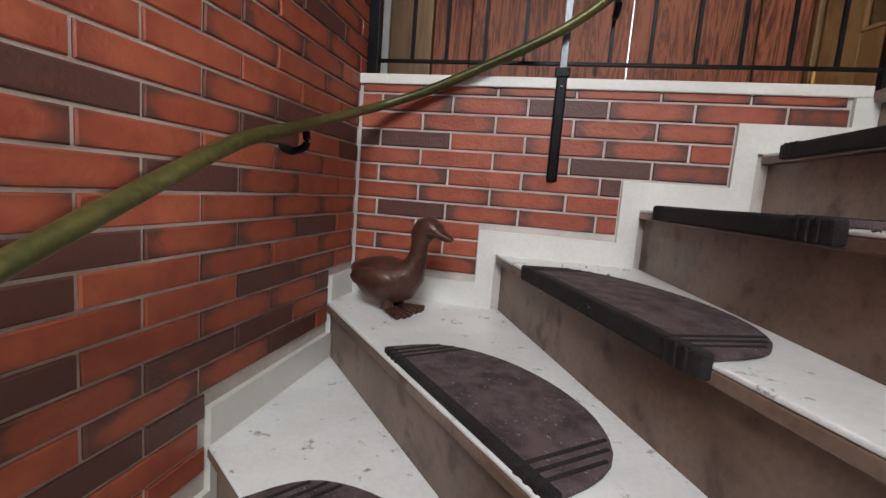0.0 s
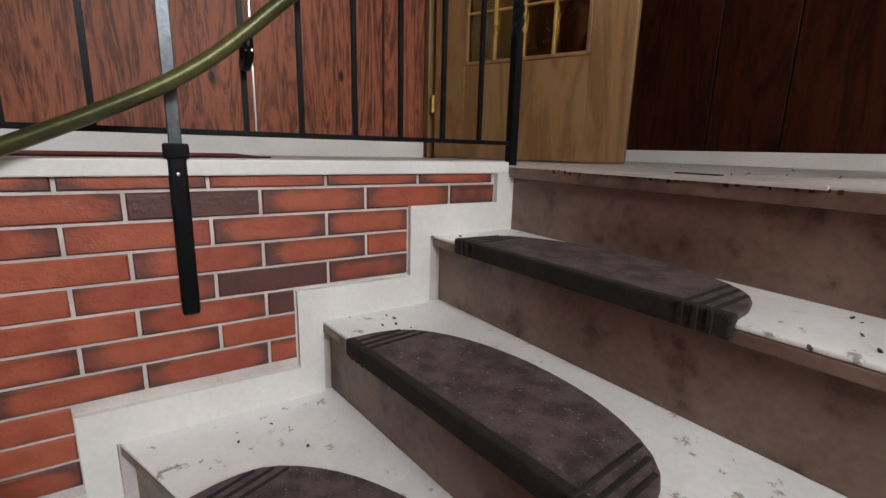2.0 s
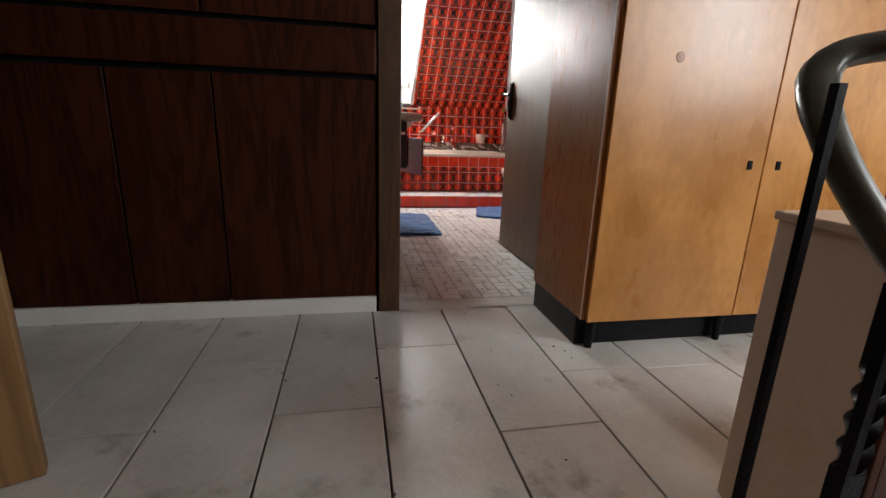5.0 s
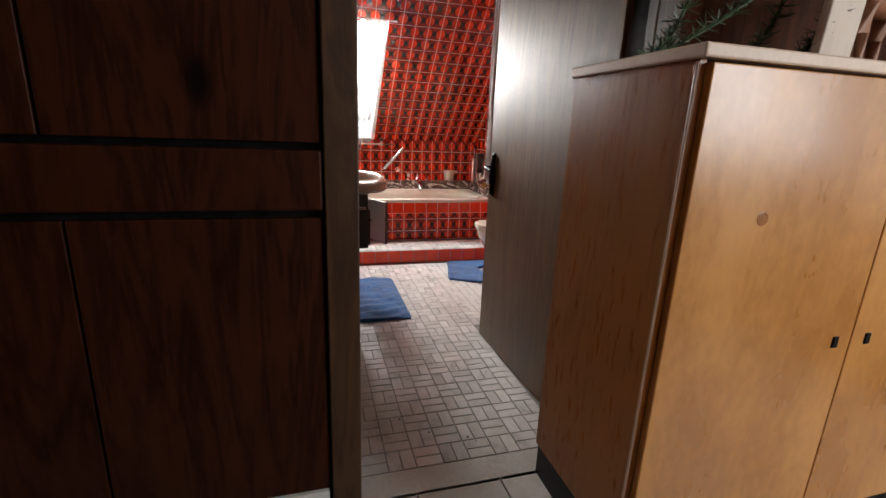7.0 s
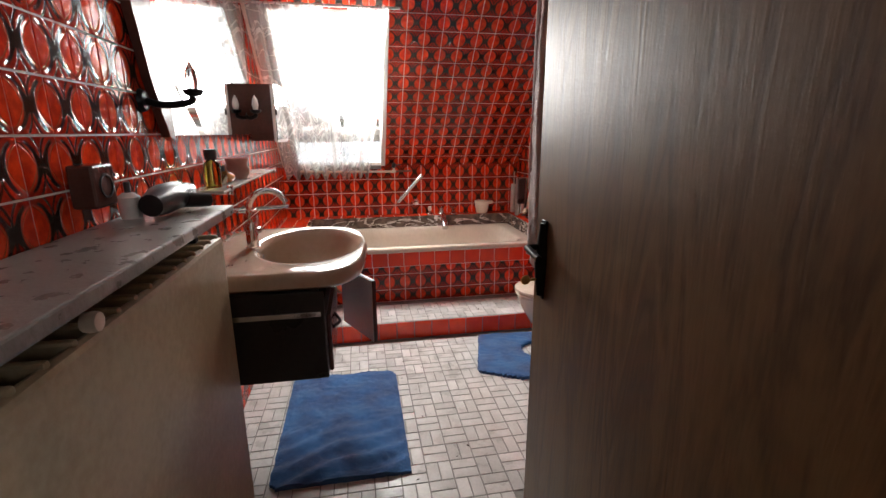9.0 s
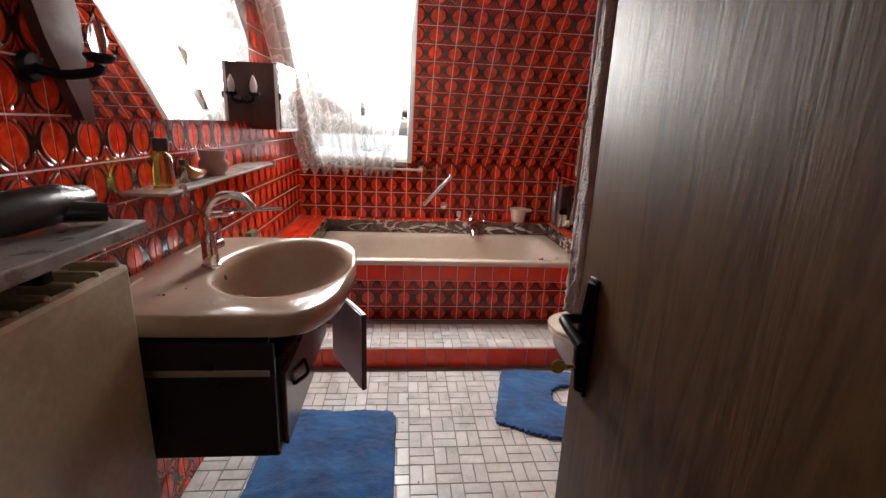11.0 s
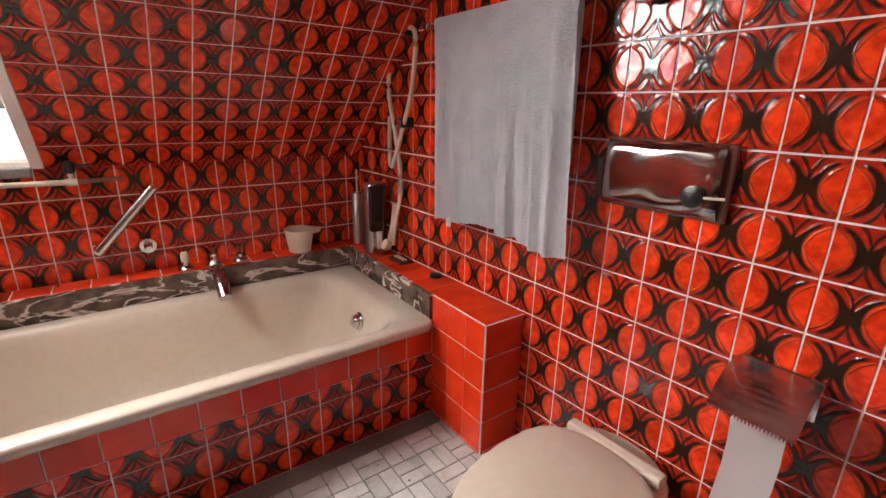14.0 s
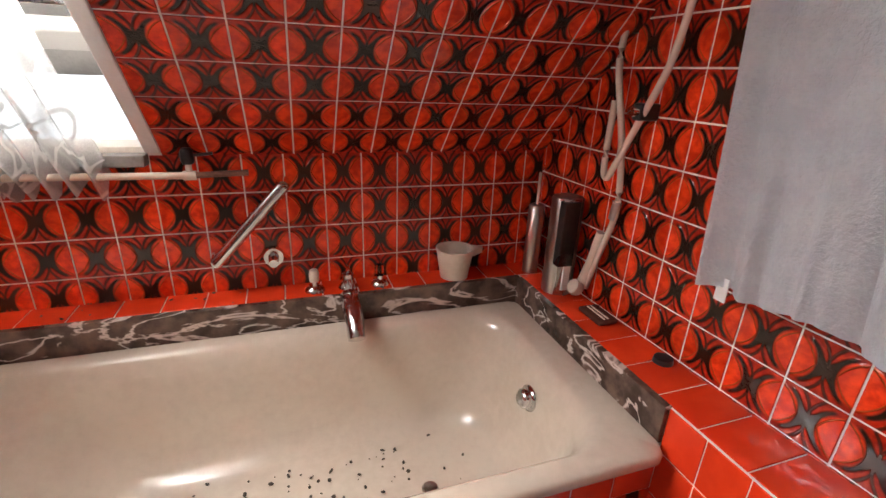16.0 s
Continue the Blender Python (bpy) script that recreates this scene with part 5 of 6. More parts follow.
def shower():
    t = thing("hand_shower", (5.58, wall_at(5.58), 1.15), "cream shower hose hung in a loop on a wall hook", "hand shower")
    part("holder", block(-0.014, 0.014, -0.004, 0.055, -0.02, 0.02, 0.005), DARK, t, "dark shower holder")
    part("knob", lathe([(0.0, 0), (0.012, 0), (0.012, 0.02), (0.0, 0.022)], 12), CHROME, t, "", True).matrix_local = pose(0.0, 0.05, 0.0, -90, 0, 0)
    hose = [(0.12, 0.02, -0.52), (0.075, 0.03, -0.40), (0.035, 0.03, -0.25), (0.055, 0.035, -0.08), (0.115, 0.035, 0.12), (0.085, 0.03, 0.26), (0.0, 0.03, 0.32), (-0.075, 0.03, 0.30), (-0.06, 0.035, 0.12), (0.0, 0.04, -0.02), (0.055, 0.045, -0.14), (0.078, 0.045, -0.175), (0.095, 0.045, -0.14), (0.10, 0.04, 0.02)]
    part("hose", tube(curve_points(hose, 7), 0.0085, 10), CREAM, t, "cream ribbed hose", True)
    part("handset", tube([(0.08, 0.03, -0.33), (0.10, 0.03, -0.42), (0.125, 0.03, -0.50)], [0.012, 0.013, 0.016], 12), CREAM, t, "cream handset", True)
    part("spray_head", lathe([(0.0, 0), (0.022, 0), (0.026, 0.012), (0.022, 0.026), (0.0, 0.028)], 14), CREAM, t, "", True).matrix_local = pose(0.125, 0.04, -0.525, -60, 0, 0)
    part("coupling", tube([(0.035, 0.03, -0.23), (0.043, 0.03, -0.28)], 0.012, 10), STEEL, t, "", True)
    part("wall_hook", tube([(-0.03, -0.01, 0.31), (-0.03, 0.04, 0.31)], 0.012, 10), IRON, t, "", True)


def towel_rail():
    y = wall_at(5.1)
    t = thing("towel_rail", (5.1, y, 1.465), "chrome towel rail on the tiled wall", "towel rail")
    part("rail", tube([(0.34, 0.052, 0), (-0.45, 0.052, 0)], 0.008, 10), CHROME, t, "", True)
    for x in (0.33, -0.45):
        part("bracket", block(x - 0.035, x + 0.035, -0.012, 0.004, -0.035, 0.030, 0.004), CHROME, t, "square chrome bracket")
        part("arm", block(x - 0.008, x + 0.008, 0.0, 0.062, -0.01, 0.01, 0.002), CHROME, t)
    b = bmesh.new()
    n = 96
    path = [(0.062, -0.62 + 0.62 * i / 18) for i in range(19)] + [(0.060, 0.012), (0.052, 0.017), (0.043, 0.012)] + [(0.036, -0.03 - 0.09 * i) for i in range(5)]
    rows_v = []
    for j, (py, pz) in enumerate(path):
        row = []
        for i in range(n):
            u = i / (n - 1)
            drop = -pz if pz < 0 else 0
            f = min(drop / 0.62, 1)
            if j > 21:
                f = 0.25 * f
            x = 0.262 - 0.07 * f - (0.575 - 0.02 * f) * u
            fold = 0.021 * math.sin(u * 36 + 1.6 * math.sin(u * 7) + 0.5 * f) * (0.55 + 0.45 * math.sin(u * 13 + 1)) + f * (0.005 * math.sin(u * 71 + 2 * f) + 0.003 * math.sin(u * 113))
            hem = (0.012 * math.sin(u * 5 - 0.6) + 0.005 * math.sin(u * 21)) * f ** 4
            swell = 1 if j < 19 else 0.25
            row.append(b.verts.new((x, py + 0.008 + fold * swell * (0.25 + 0.75 * f) + 0.018 * f * swell, pz + hem if j < 19 else pz)))
        rows_v.append(row)
    for r0, r1 in zip(rows_v, rows_v[1:]):
        for i in range(n - 1):
            b.faces.new((r0[i], r0[i + 1], r1[i + 1], r1[i]))
    bmesh.ops.solidify(b, geom=b.faces[:], thickness=0.005)
    tw = thing("towel", (5.10, y, 1.465), "white terry towel hanging over the rail", "towel")
    part("cloth", b, TOWELING, tw, "", True)
    part("label_tag", block(0.14, 0.165, 0.074, 0.077, -0.650, -0.60, 0.001), PAPER, tw, "small white cloth tag")


def flush_plate():
    x = 4.577
    t = thing("flush_plate", (x, wall_at(x), 1.069), "shiny chrome flush plate with a black knob", "flush plate", 2.8)
    part("box", block(-0.150, 0.140, -0.004, 0.012, -0.082, 0.080, 0.005), BROWN_GLOSS, t, "dark plate rim")
    b = bmesh.new()
    nu, nv = 36, 24
    rows_v = []
    for j in range(nv + 1):
        row = []
        for i in range(nu + 1):
            p, q = 2 * i / nu - 1, 2 * j / nv - 1
            bow = 0.014 * (1 - q ** 10) * (1 - 0.4 * p ** 12) + 0.004 * (1 - q * q) + 0.0008 * math.sin(6 * p + 3 * q)
            row.append(b.verts.new((0.132 * p, 0.012 + bow, 0.076 * q)))
        rows_v.append(row)
    for r0, r1 in zip(rows_v, rows_v[1:]):
        for i in range(nu):
            b.faces.new((r0[i], r0[i + 1], r1[i + 1], r1[i]))
    bmesh.ops.solidify(b, geom=b.faces[:], thickness=0.002)
    part("cover", b, PLATE_CHROME, t, "bowed mirror-like chrome cover", True)
    part("side_clip", block(0.141, 0.160, 0.0, 0.016, -0.070, 0.030, 0.004), BROWN_GLOSS, t)
    k = part("knob", lathe([(0.0, 0), (0.022, 0), (0.024, 0.004), (0.022, 0.012), (0.012, 0.016), (0.0, 0.016)], 22), DARK, t, "black round knob", True)
    k.matrix_local = pose(-0.089, 0.033, -0.030, -90, 0, 0)
    part("stem", tube([(-0.089, 0.042, -0.030), (-0.150, 0.036, -0.026)], 0.003, 8), CREAM, t, "", True)
    part("screw", lathe([(0.0, 0), (0.008, 0), (0.007, 0.003), (0.0, 0.004)], 12), CHROME, t).matrix_local = pose(-0.112, 0.031, 0.012, -90, 0, 0)


def paper_holder():
    x = 4.275
    t = thing("paper_holder", (x, wall_at(x), 0.692), "chrome toilet paper holder with a hanging sheet", "paper holder", 2.8)
    n = 14
    pts = [(0.004 + 0.142 * k / (n - 1), 0.034 - 0.058 * (k / (n - 1)) ** 2.4 + 0.010 * math.sin(math.pi * k / (n - 1))) for k in range(n)]
    b = bmesh.new()
    rows_v = [[b.verts.new((xx, y, z)) for y, z in pts] for xx in (-0.073, 0.073)]
    for k in range(n - 1):
        b.faces.new((rows_v[0][k], rows_v[0][k + 1], rows_v[1][k + 1], rows_v[1][k]))
    bmesh.ops.solidify(b, geom=b.faces[:], thickness=0.002)
    lid = part("cover", b, CHROME, t, "curved chrome lid with a saw-toothed lip", True)
    teeth = bmesh.new()
    for k in range(24):
        u = -0.069 + 0.006 * k
        tube([(u, 0.145, -0.022), (u, 0.148, -0.030)], [0.0028, 0.0006], 4, teeth)
    part("toothed_lip", teeth, CHROME, lid)
    part("bracket", block(-0.070, 0.070, -0.003, 0.006, -0.050, 0.038, 0.003), CHROME, t, "chrome back plate")
    part("spindle", tube([(-0.066, 0.062, -0.022), (0.066, 0.062, -0.022)], 0.005, 10), CHROME, t, "", True)
    part("roll", tube([(-0.050, 0.062, -0.022), (0.050, 0.062, -0.022)], 0.034, 20), PAPER, t, "small paper roll", True)
    b = bmesh.new()
    rows_v = [[b.verts.new((xx + 0.006 * math.sin(z * 13) + 0.010 * (z + 0.02), 0.097 + 0.006 * math.sin(z * 14 + xx * 12) + 0.03 * z, z)) for xx in (-0.046, -0.02, 0.0, 0.02, 0.046)] for z in (-0.02, -0.07, -0.12, -0.18, -0.24, -0.30, -0.36)]
    for r0, r1 in zip(rows_v, rows_v[1:]):
        for k in range(4):
            b.faces.new((r0[k], r0[k + 1], r1[k + 1], r1[k]))
    bmesh.ops.solidify(b, geom=b.faces[:], thickness=0.001)
    part("sheet", b, PAPER, t, "hanging white paper", True)


def bowl_ring(cy, hw, fl, bl, z, n=28):
    """A toilet-shaped outline: round in front, flatter behind; front points to +y."""
    out = []
    for k in range(n):
        a = k * math.tau / n
        s, c = math.sin(a), math.cos(a)
        out.append((hw * math.copysign(abs(c) ** 0.9, c), cy + (fl * s if s > 0 else bl * math.copysign(abs(s) ** 0.55, s)), z))
    return out


def toilet():
    x = 4.543
    t = thing("toilet", (x, wall_at(x), -0.022), "wall-hung beige toilet with a closed lid", "toilet", 2.8)
    t.matrix_world = t.matrix_world @ Matrix.Diagonal((0.94, 0.985, 1, 1))
    body = [bowl_ring(0.20, 0.11, 0.12, 0.20, 0.075), bowl_ring(0.22, 0.145, 0.18, 0.22, 0.13), bowl_ring(0.26, 0.165, 0.24, 0.26, 0.22), bowl_ring(0.29, 0.178, 0.27, 0.288, 0.32), bowl_ring(0.30, 0.18, 0.28, 0.297, 0.385), bowl_ring(0.30, 0.172, 0.272, 0.292, 0.392)]
    part("bowl", ring_loft(body), ENAMEL, t, "", True)
    part("seat", ring_loft([bowl_ring(0.325, 0.178, 0.262, 0.20, 0.393), bowl_ring(0.325, 0.184, 0.268, 0.205, 0.398), bowl_ring(0.325, 0.184, 0.268, 0.205, 0.408), bowl_ring(0.325, 0.178, 0.262, 0.20, 0.412)]), ENAMEL, t, "beige seat", True)
    lid = part("lid", ring_loft([bowl_ring(0.325, 0.180, 0.265, 0.205, 0.4135), bowl_ring(0.325, 0.187, 0.272, 0.208, 0.417), bowl_ring(0.325, 0.186, 0.271, 0.207, 0.428), bowl_ring(0.325, 0.165, 0.25, 0.19, 0.435)]), ENAMEL, t, "beige closed lid", True)
    part("hinge_bar", block(-0.14, 0.14, 0.075, 0.115, 0.392, 0.425, 0.010), CREAM, lid, "pale hinge bar")
    for sx in (-0.172, 0.172):
        part("fixing_cap", lathe([(0.0, 0), (0.014, 0), (0.010, 0.006), (0, 0.007)], 12), DARK, t, "dark fixing cap").matrix_local = pose(sx, 0.16, 0.30, 0, 90 if sx > 0 else -90, 0)


def bidet():
    x = 4.00
    t = thing("bidet", (x, wall_at(x), 0.0), "wall-hung beige bidet next to the toilet", "bidet", 2.8)
    rings = [bowl_ring(0.20, 0.10, 0.11, 0.20, 0.08), bowl_ring(0.25, 0.15, 0.20, 0.25, 0.20), bowl_ring(0.29, 0.172, 0.25, 0.287, 0.34), bowl_ring(0.29, 0.176, 0.255, 0.288, 0.375), bowl_ring(0.29, 0.168, 0.247, 0.282, 0.383), bowl_ring(0.31, 0.135, 0.20, 0.17, 0.379), bowl_ring(0.31, 0.115, 0.17, 0.14, 0.31), bowl_ring(0.31, 0.06, 0.09, 0.07, 0.26)]
    part("bowl", ring_loft(rings), ENAMEL, t, "", True)
    part("tap", tube(curve_points([(0, 0.07, 0.378), (0, 0.075, 0.44), (0, 0.13, 0.45), (0, 0.16, 0.425)], 5), 0.011, 10), CHROME, t, "chrome bidet tap", True)


def washbasin():
    """Wide D-shaped basin; u along the wall, front towards -y."""
    t = thing("washbasin", (3.985, BATH_L - 0.006, 0.80), "beige ceramic washbasin with an oval bowl", "washbasin")

    def outline(k_in, z, grow=0.0):
        out = []
        n = 44
        hw, dep = 0.375 - k_in, 0.60 - k_in
        for k in range(n):
            a = k * math.tau / n
            c, s = math.cos(a), math.sin(a)
            x = hw * math.copysign(abs(c) ** 0.30, c)
            bulge = 0.055 * (1 - (x / hw) ** 2)
            y = -dep / 2 + (dep / 2) * math.copysign(abs(s) ** 0.34, s)
            if s < 0:
                y += 0.055 * abs(s) ** 0.34 - bulge * abs(s) ** 0.34
            out.append((x, y - k_in / 2, z))
        return out

    def oval(f, z, dy=0.0):
        n = 44
        return [(0.045 + 0.275 * f * math.cos(k * math.tau / n), -0.382 + dy + 0.194 * f * math.sin(k * math.tau / n), z) for k in range(n)]

    rings = [outline(0.06, -0.022), outline(0.012, -0.018), outline(0.0, -0.008), outline(0.0, 0.022), outline(0.010, 0.034), outline(0.022, 0.037), oval(1.08, 0.036), oval(1.0, 0.030), oval(0.95, 0.005), oval(0.88, -0.045, 0.020), oval(0.76, -0.088, 0.042), oval(0.60, -0.114, 0.055), oval(0.40, -0.129, 0.055), oval(0.20, -0.136, 0.048), oval(0.08, -0.137, 0.044)]
    part("basin", ring_loft(rings, False, True), BASIN, t, "", True)
    part("drain_ring", lathe([(0.0, 0.0), (0.033, 0.0), (0.033, 0.003), (0.025, 0.005), (0.024, 0.002), (0.0, 0.002)], 24, (0.05, -0.340, -0.1345)), DARK, t, "dark drain ring", True)
    part("plug", lathe([(0.0, 0.014), (0.012, 0.013), (0.020, 0.009), (0.021, 0.002), (0.0, 0.002)], 20, (0.05, -0.340, -0.1345)), CHROME, t, "domed chrome plug", True)
    part("overflow", lathe([(0.0, 0.002), (0.008, 0.002), (0.009, 0.0), (0.0, 0.0)], 12), DARK, t, "dark overflow hole").matrix_local = pose(0.04, -0.203, -0.012, 75, 0, 0)
    for sx in (-1, 1):
        part("soap_groove", tube([(sx * 0.30, -0.10, 0.0365), (sx * 0.24, -0.055, 0.0365), (sx * 0.12, -0.05, 0.0365)], 0.005, 6), BASIN, t)
    m = thing("basin_mixer", (3.99, BATH_L - 0.185, 0.836), "chrome single-lever basin mixer with a high spout", "mixer tap")
    part("body", lathe([(0.0, 0), (0.027, 0), (0.027, 0.004), (0.022, 0.008), (0.022, 0.085), (0.016, 0.095), (0.0, 0.097)], 18), CHROME, m, "", True)
    part("spout", tube(curve_points([(0, 0, 0.09), (0, 0, 0.16), (0.005, -0.035, 0.205), (0.01, -0.095, 0.205), (0.012, -0.13, 0.165)], 7), 0.0115, 12), CHROME, m, "arched chrome spout", True)
    lever = part("side_valve", tube([(0.0, 0, 0.055), (0.052, -0.01, 0.055)], 0.016, 12), CHROME, m, "", True)
    part("lever", tube([(0.048, -0.01, 0.06), (0.055, -0.012, 0.115)], [0.007, 0.005], 8), CHROME, lever, "", True)


def vanity():
    t = thing("vanity_unit", (3.62, 1.05, 0.48), "black vanity unit with brown sides, drawer and door open", "vanity")
    part("front_rail", block(0.0, 0.66, -0.43, -0.415, 0.0, 0.205), DARK, t, "black front rail")
    part("bottom", block(0.017, 0.643, -0.414, -0.01, 0.0, 0.016), DARK, t)
    part("side_panel", block(0.0, 0.016, -0.414, -0.01, 0.0, 0.298), DARK, t)
    part("side_panel", block(0.644, 0.66, -0.414, -0.01, 0.0, 0.215), DARK, t)
    part("shelf_strip", block(-0.014, -0.008, -0.42, -0.02, 0.215, 0.232, 0.002), CHROME, t, "pale metal strip")
    part("side_face", block(-0.010, -0.001, -0.43, -0.01, 0.0, 0.297, 0.003), DARK, t, "black side")
    d = part("drawer_front", block(0.02, 0.34, -0.445, -0.431, 0.01, 0.205, 0.003), BROWN_GLOSS, t, "brown gloss front")
    part("handle", tube(curve_points([(0.10, -0.446, 0.13), (0.16, -0.465, 0.125), (0.22, -0.446, 0.13)], 4), 0.006, 8), IRON, d, "", True)
    b = block(0.0, 0.29, -0.008, 0.008, 0.0, 0.275, 0.003)
    b.transform(pose(0.665, -0.463, -0.09, 0, 0, 207.5))
    part("door", b, DARK, t, "black door standing open")
    b = block(0.005, 0.285, -0.0115, -0.0085, 0.005, 0.272)
    b.transform(pose(0.665, -0.463, -0.09, 0, 0, 207.5))
    part("door_liner", b, WHITE, t, "pale inner face of the door")


def radiator():
    t = thing("radiator", (2.55, 0.905, 0.0), "old beige ribbed radiator below a marble shelf", "radiator")
    part("front_panel", block(0.0, 1.03, -0.025, 0.0, 0.09, 0.972, 0.012), RADIATOR, t, "smooth beige front")
    part("back_panel", block(0.0, 1.03, 0.070, 0.085, 0.09, 0.972, 0.006), RADIATOR, t)
    for k in range(17):
        x = 0.03 + k * 0.0605
        part("rib", block(x, x + 0.016, -0.018, 0.080, 0.11, 0.980, 0.006), RADIATOR, t)
    for x in (0.05, 0.98):
        part("foot", block(x - 0.02, x + 0.02, 0.0, 0.06, 0.0, 0.09, 0.003), RADIATOR, t)
    s = thing("marble_shelf", (2.47, 0.848, 1.031), "grey marble shelf over the radiator", "shelf")
    part("slab", block(0.005, 1.13, 0.0, 0.224, 0.0, 0.025, 0.004), GREY_MARBLE, s)
    for x in (0.2, 0.9):
        part("bracket", block(x - 0.012, x + 0.012, 0.03, 0.224, -0.03, -0.001, 0.003), IRON, s, "black iron bracket")
    part("knob", lathe([(0.0, -0.010), (0.014, -0.01), (0.016, 0.0), (0.014, 0.01), (0, 0.012)], 12), CREAM, s, "cream knob", True).matrix_local = pose(0.44, 0.026, -0.035, 90, 0, 0)
    h = thing("hair_dryer", (3.47, 0.965, 1.057), "black hair dryer lying on the marble shelf", "hair dryer")
    part("barrel", tube([(-0.10, 0.0, 0.035), (-0.04, 0.0, 0.04), (0.06, 0.0, 0.04), (0.10, 0.0, 0.037)], [0.026, 0.036, 0.036, 0.03], 14), DARK, h, "", True)
    part("grip", tube([(0.04, 0.0, 0.03), (0.09, -0.07, 0.02)], [0.022, 0.018], 10), DARK, h, "", True)
    part("nozzle", tube([(0.095, 0.0, 0.037), (0.14, 0.0, 0.04)], [0.03, 0.024], 12), DARK, h, "black nozzle", True)
    b = thing("atomiser", (3.42, 1.03, 1.057), "small white dispenser with a black pump", "bottle")
    part("body", lathe([(0.0, 0), (0.022, 0), (0.024, 0.05), (0.012, 0.06), (0.0, 0.062)], 14), WHITE, b, "", True)
    part("pump", lathe([(0.0, 0.06), (0.007, 0.06), (0.007, 0.085), (0.0, 0.087)], 10), DARK, b, "", True)
    k = thing("socket_box", (3.32, BATH_L - 0.006, 1.145), "dark surface socket on the tiled wall", "socket")
    part("box", block(-0.042, 0.042, -0.05, 0.0, -0.045, 0.045, 0.006), BROWN_GLOSS, k)
    part("outlet", lathe([(0.0, -0.004), (0.022, -0.004), (0.022, 0.003), (0.026, 0.003), (0.026, -0.002), (0.0, -0.006)], 16), DARK, k, "", True).matrix_local = pose(0, -0.05, 0, 90, 0, 0)


def bottle(name, loc, h, r, glass, cap, label):
    t = thing(name, loc, label, "bottle")
    part("body", lathe([(0.0, 0), (r, 0), (r * 1.02, h * 0.1), (r, h * 0.62), (r * 0.55, h * 0.70), (r * 0.5, h * 0.74), (0, h * 0.74)], 14), glass, t, "", True)
    part("cap", lathe([(0.0, h * 0.74), (r * 0.75, h * 0.74), (r * 0.75, h), (0, h)], 12), cap, t, "", True)


def glass_shelf():
    y = BATH_L - 0.006
    t = thing("shelf", (4.45, y, 1.05), "dusty grey glass shelf on chrome holders with toiletries", "shelf")
    part("plate", block(-0.55, 0.50, -0.125, -0.004, 0.0, 0.010, 0.003), SHELF_GLASS, t, "dusty grey glass plate")
    for x in (-0.45, 0.46):
        part("holder", tube([(x, 0.0, -0.006), (x, -0.13, -0.006)], 0.009, 10), CHROME, t, "", True)
        part("end_cap", lathe([(0.0, 0), (0.013, 0), (0.010, 0.03), (0.0, 0.032)], 12, (x, -0.118, -0.012)), CHROME, t, "", True)
    bottle("perfume_bottle", (4.02, y - 0.06, 1.061), 0.135, 0.028, glass_mat("yellow_scent", (0.75, 0.60, 0.12), 0.0), DARK, "yellow perfume bottle with a black cap")
    bottle("small_flask", (4.115, y - 0.07, 1.061), 0.07, 0.013, glass_mat("pale_scent", (0.8, 0.72, 0.5), 0.0), DARK, "small clear flask with a dark cap")
    s = thing("shell", (4.20, y - 0.07, 1.061), "glossy orange-brown shell ornament", "ornament")
    part("shell", tube(curve_points([(-0.07, 0.0, 0.075), (-0.055, 0.0, 0.035), (-0.01, 0.0, 0.020), (0.05, 0.0, 0.018), (0.085, 0.0, 0.022)], 5), [0.004, 0.006, 0.008, 0.011, 0.014, 0.017, 0.019, 0.020, 0.021, 0.022, 0.022, 0.021, 0.020, 0.018, 0.016, 0.014, 0.012, 0.010, 0.008, 0.005, 0.003], 12), surface("shell_orange", (0.45, 0.14, 0.02), (0.25, 0.07, 0.015), 12, 60, 0.15), s, "", True)
    p = thing("bowl", (4.36, y - 0.065, 1.061), "dusky pink ceramic bowl", "bowl")
    part("bowl", lathe([(0.0, 0.0), (0.035, 0.0), (0.048, 0.02), (0.05, 0.04), (0.040, 0.055), (0.048, 0.085), (0.043, 0.086), (0.034, 0.056), (0.03, 0.02), (0, 0.015)], 20), surface("dusky_ceramic", (0.30, 0.17, 0.14), (0.40, 0.25, 0.21), 8, 60, 0.35), p, "", True)


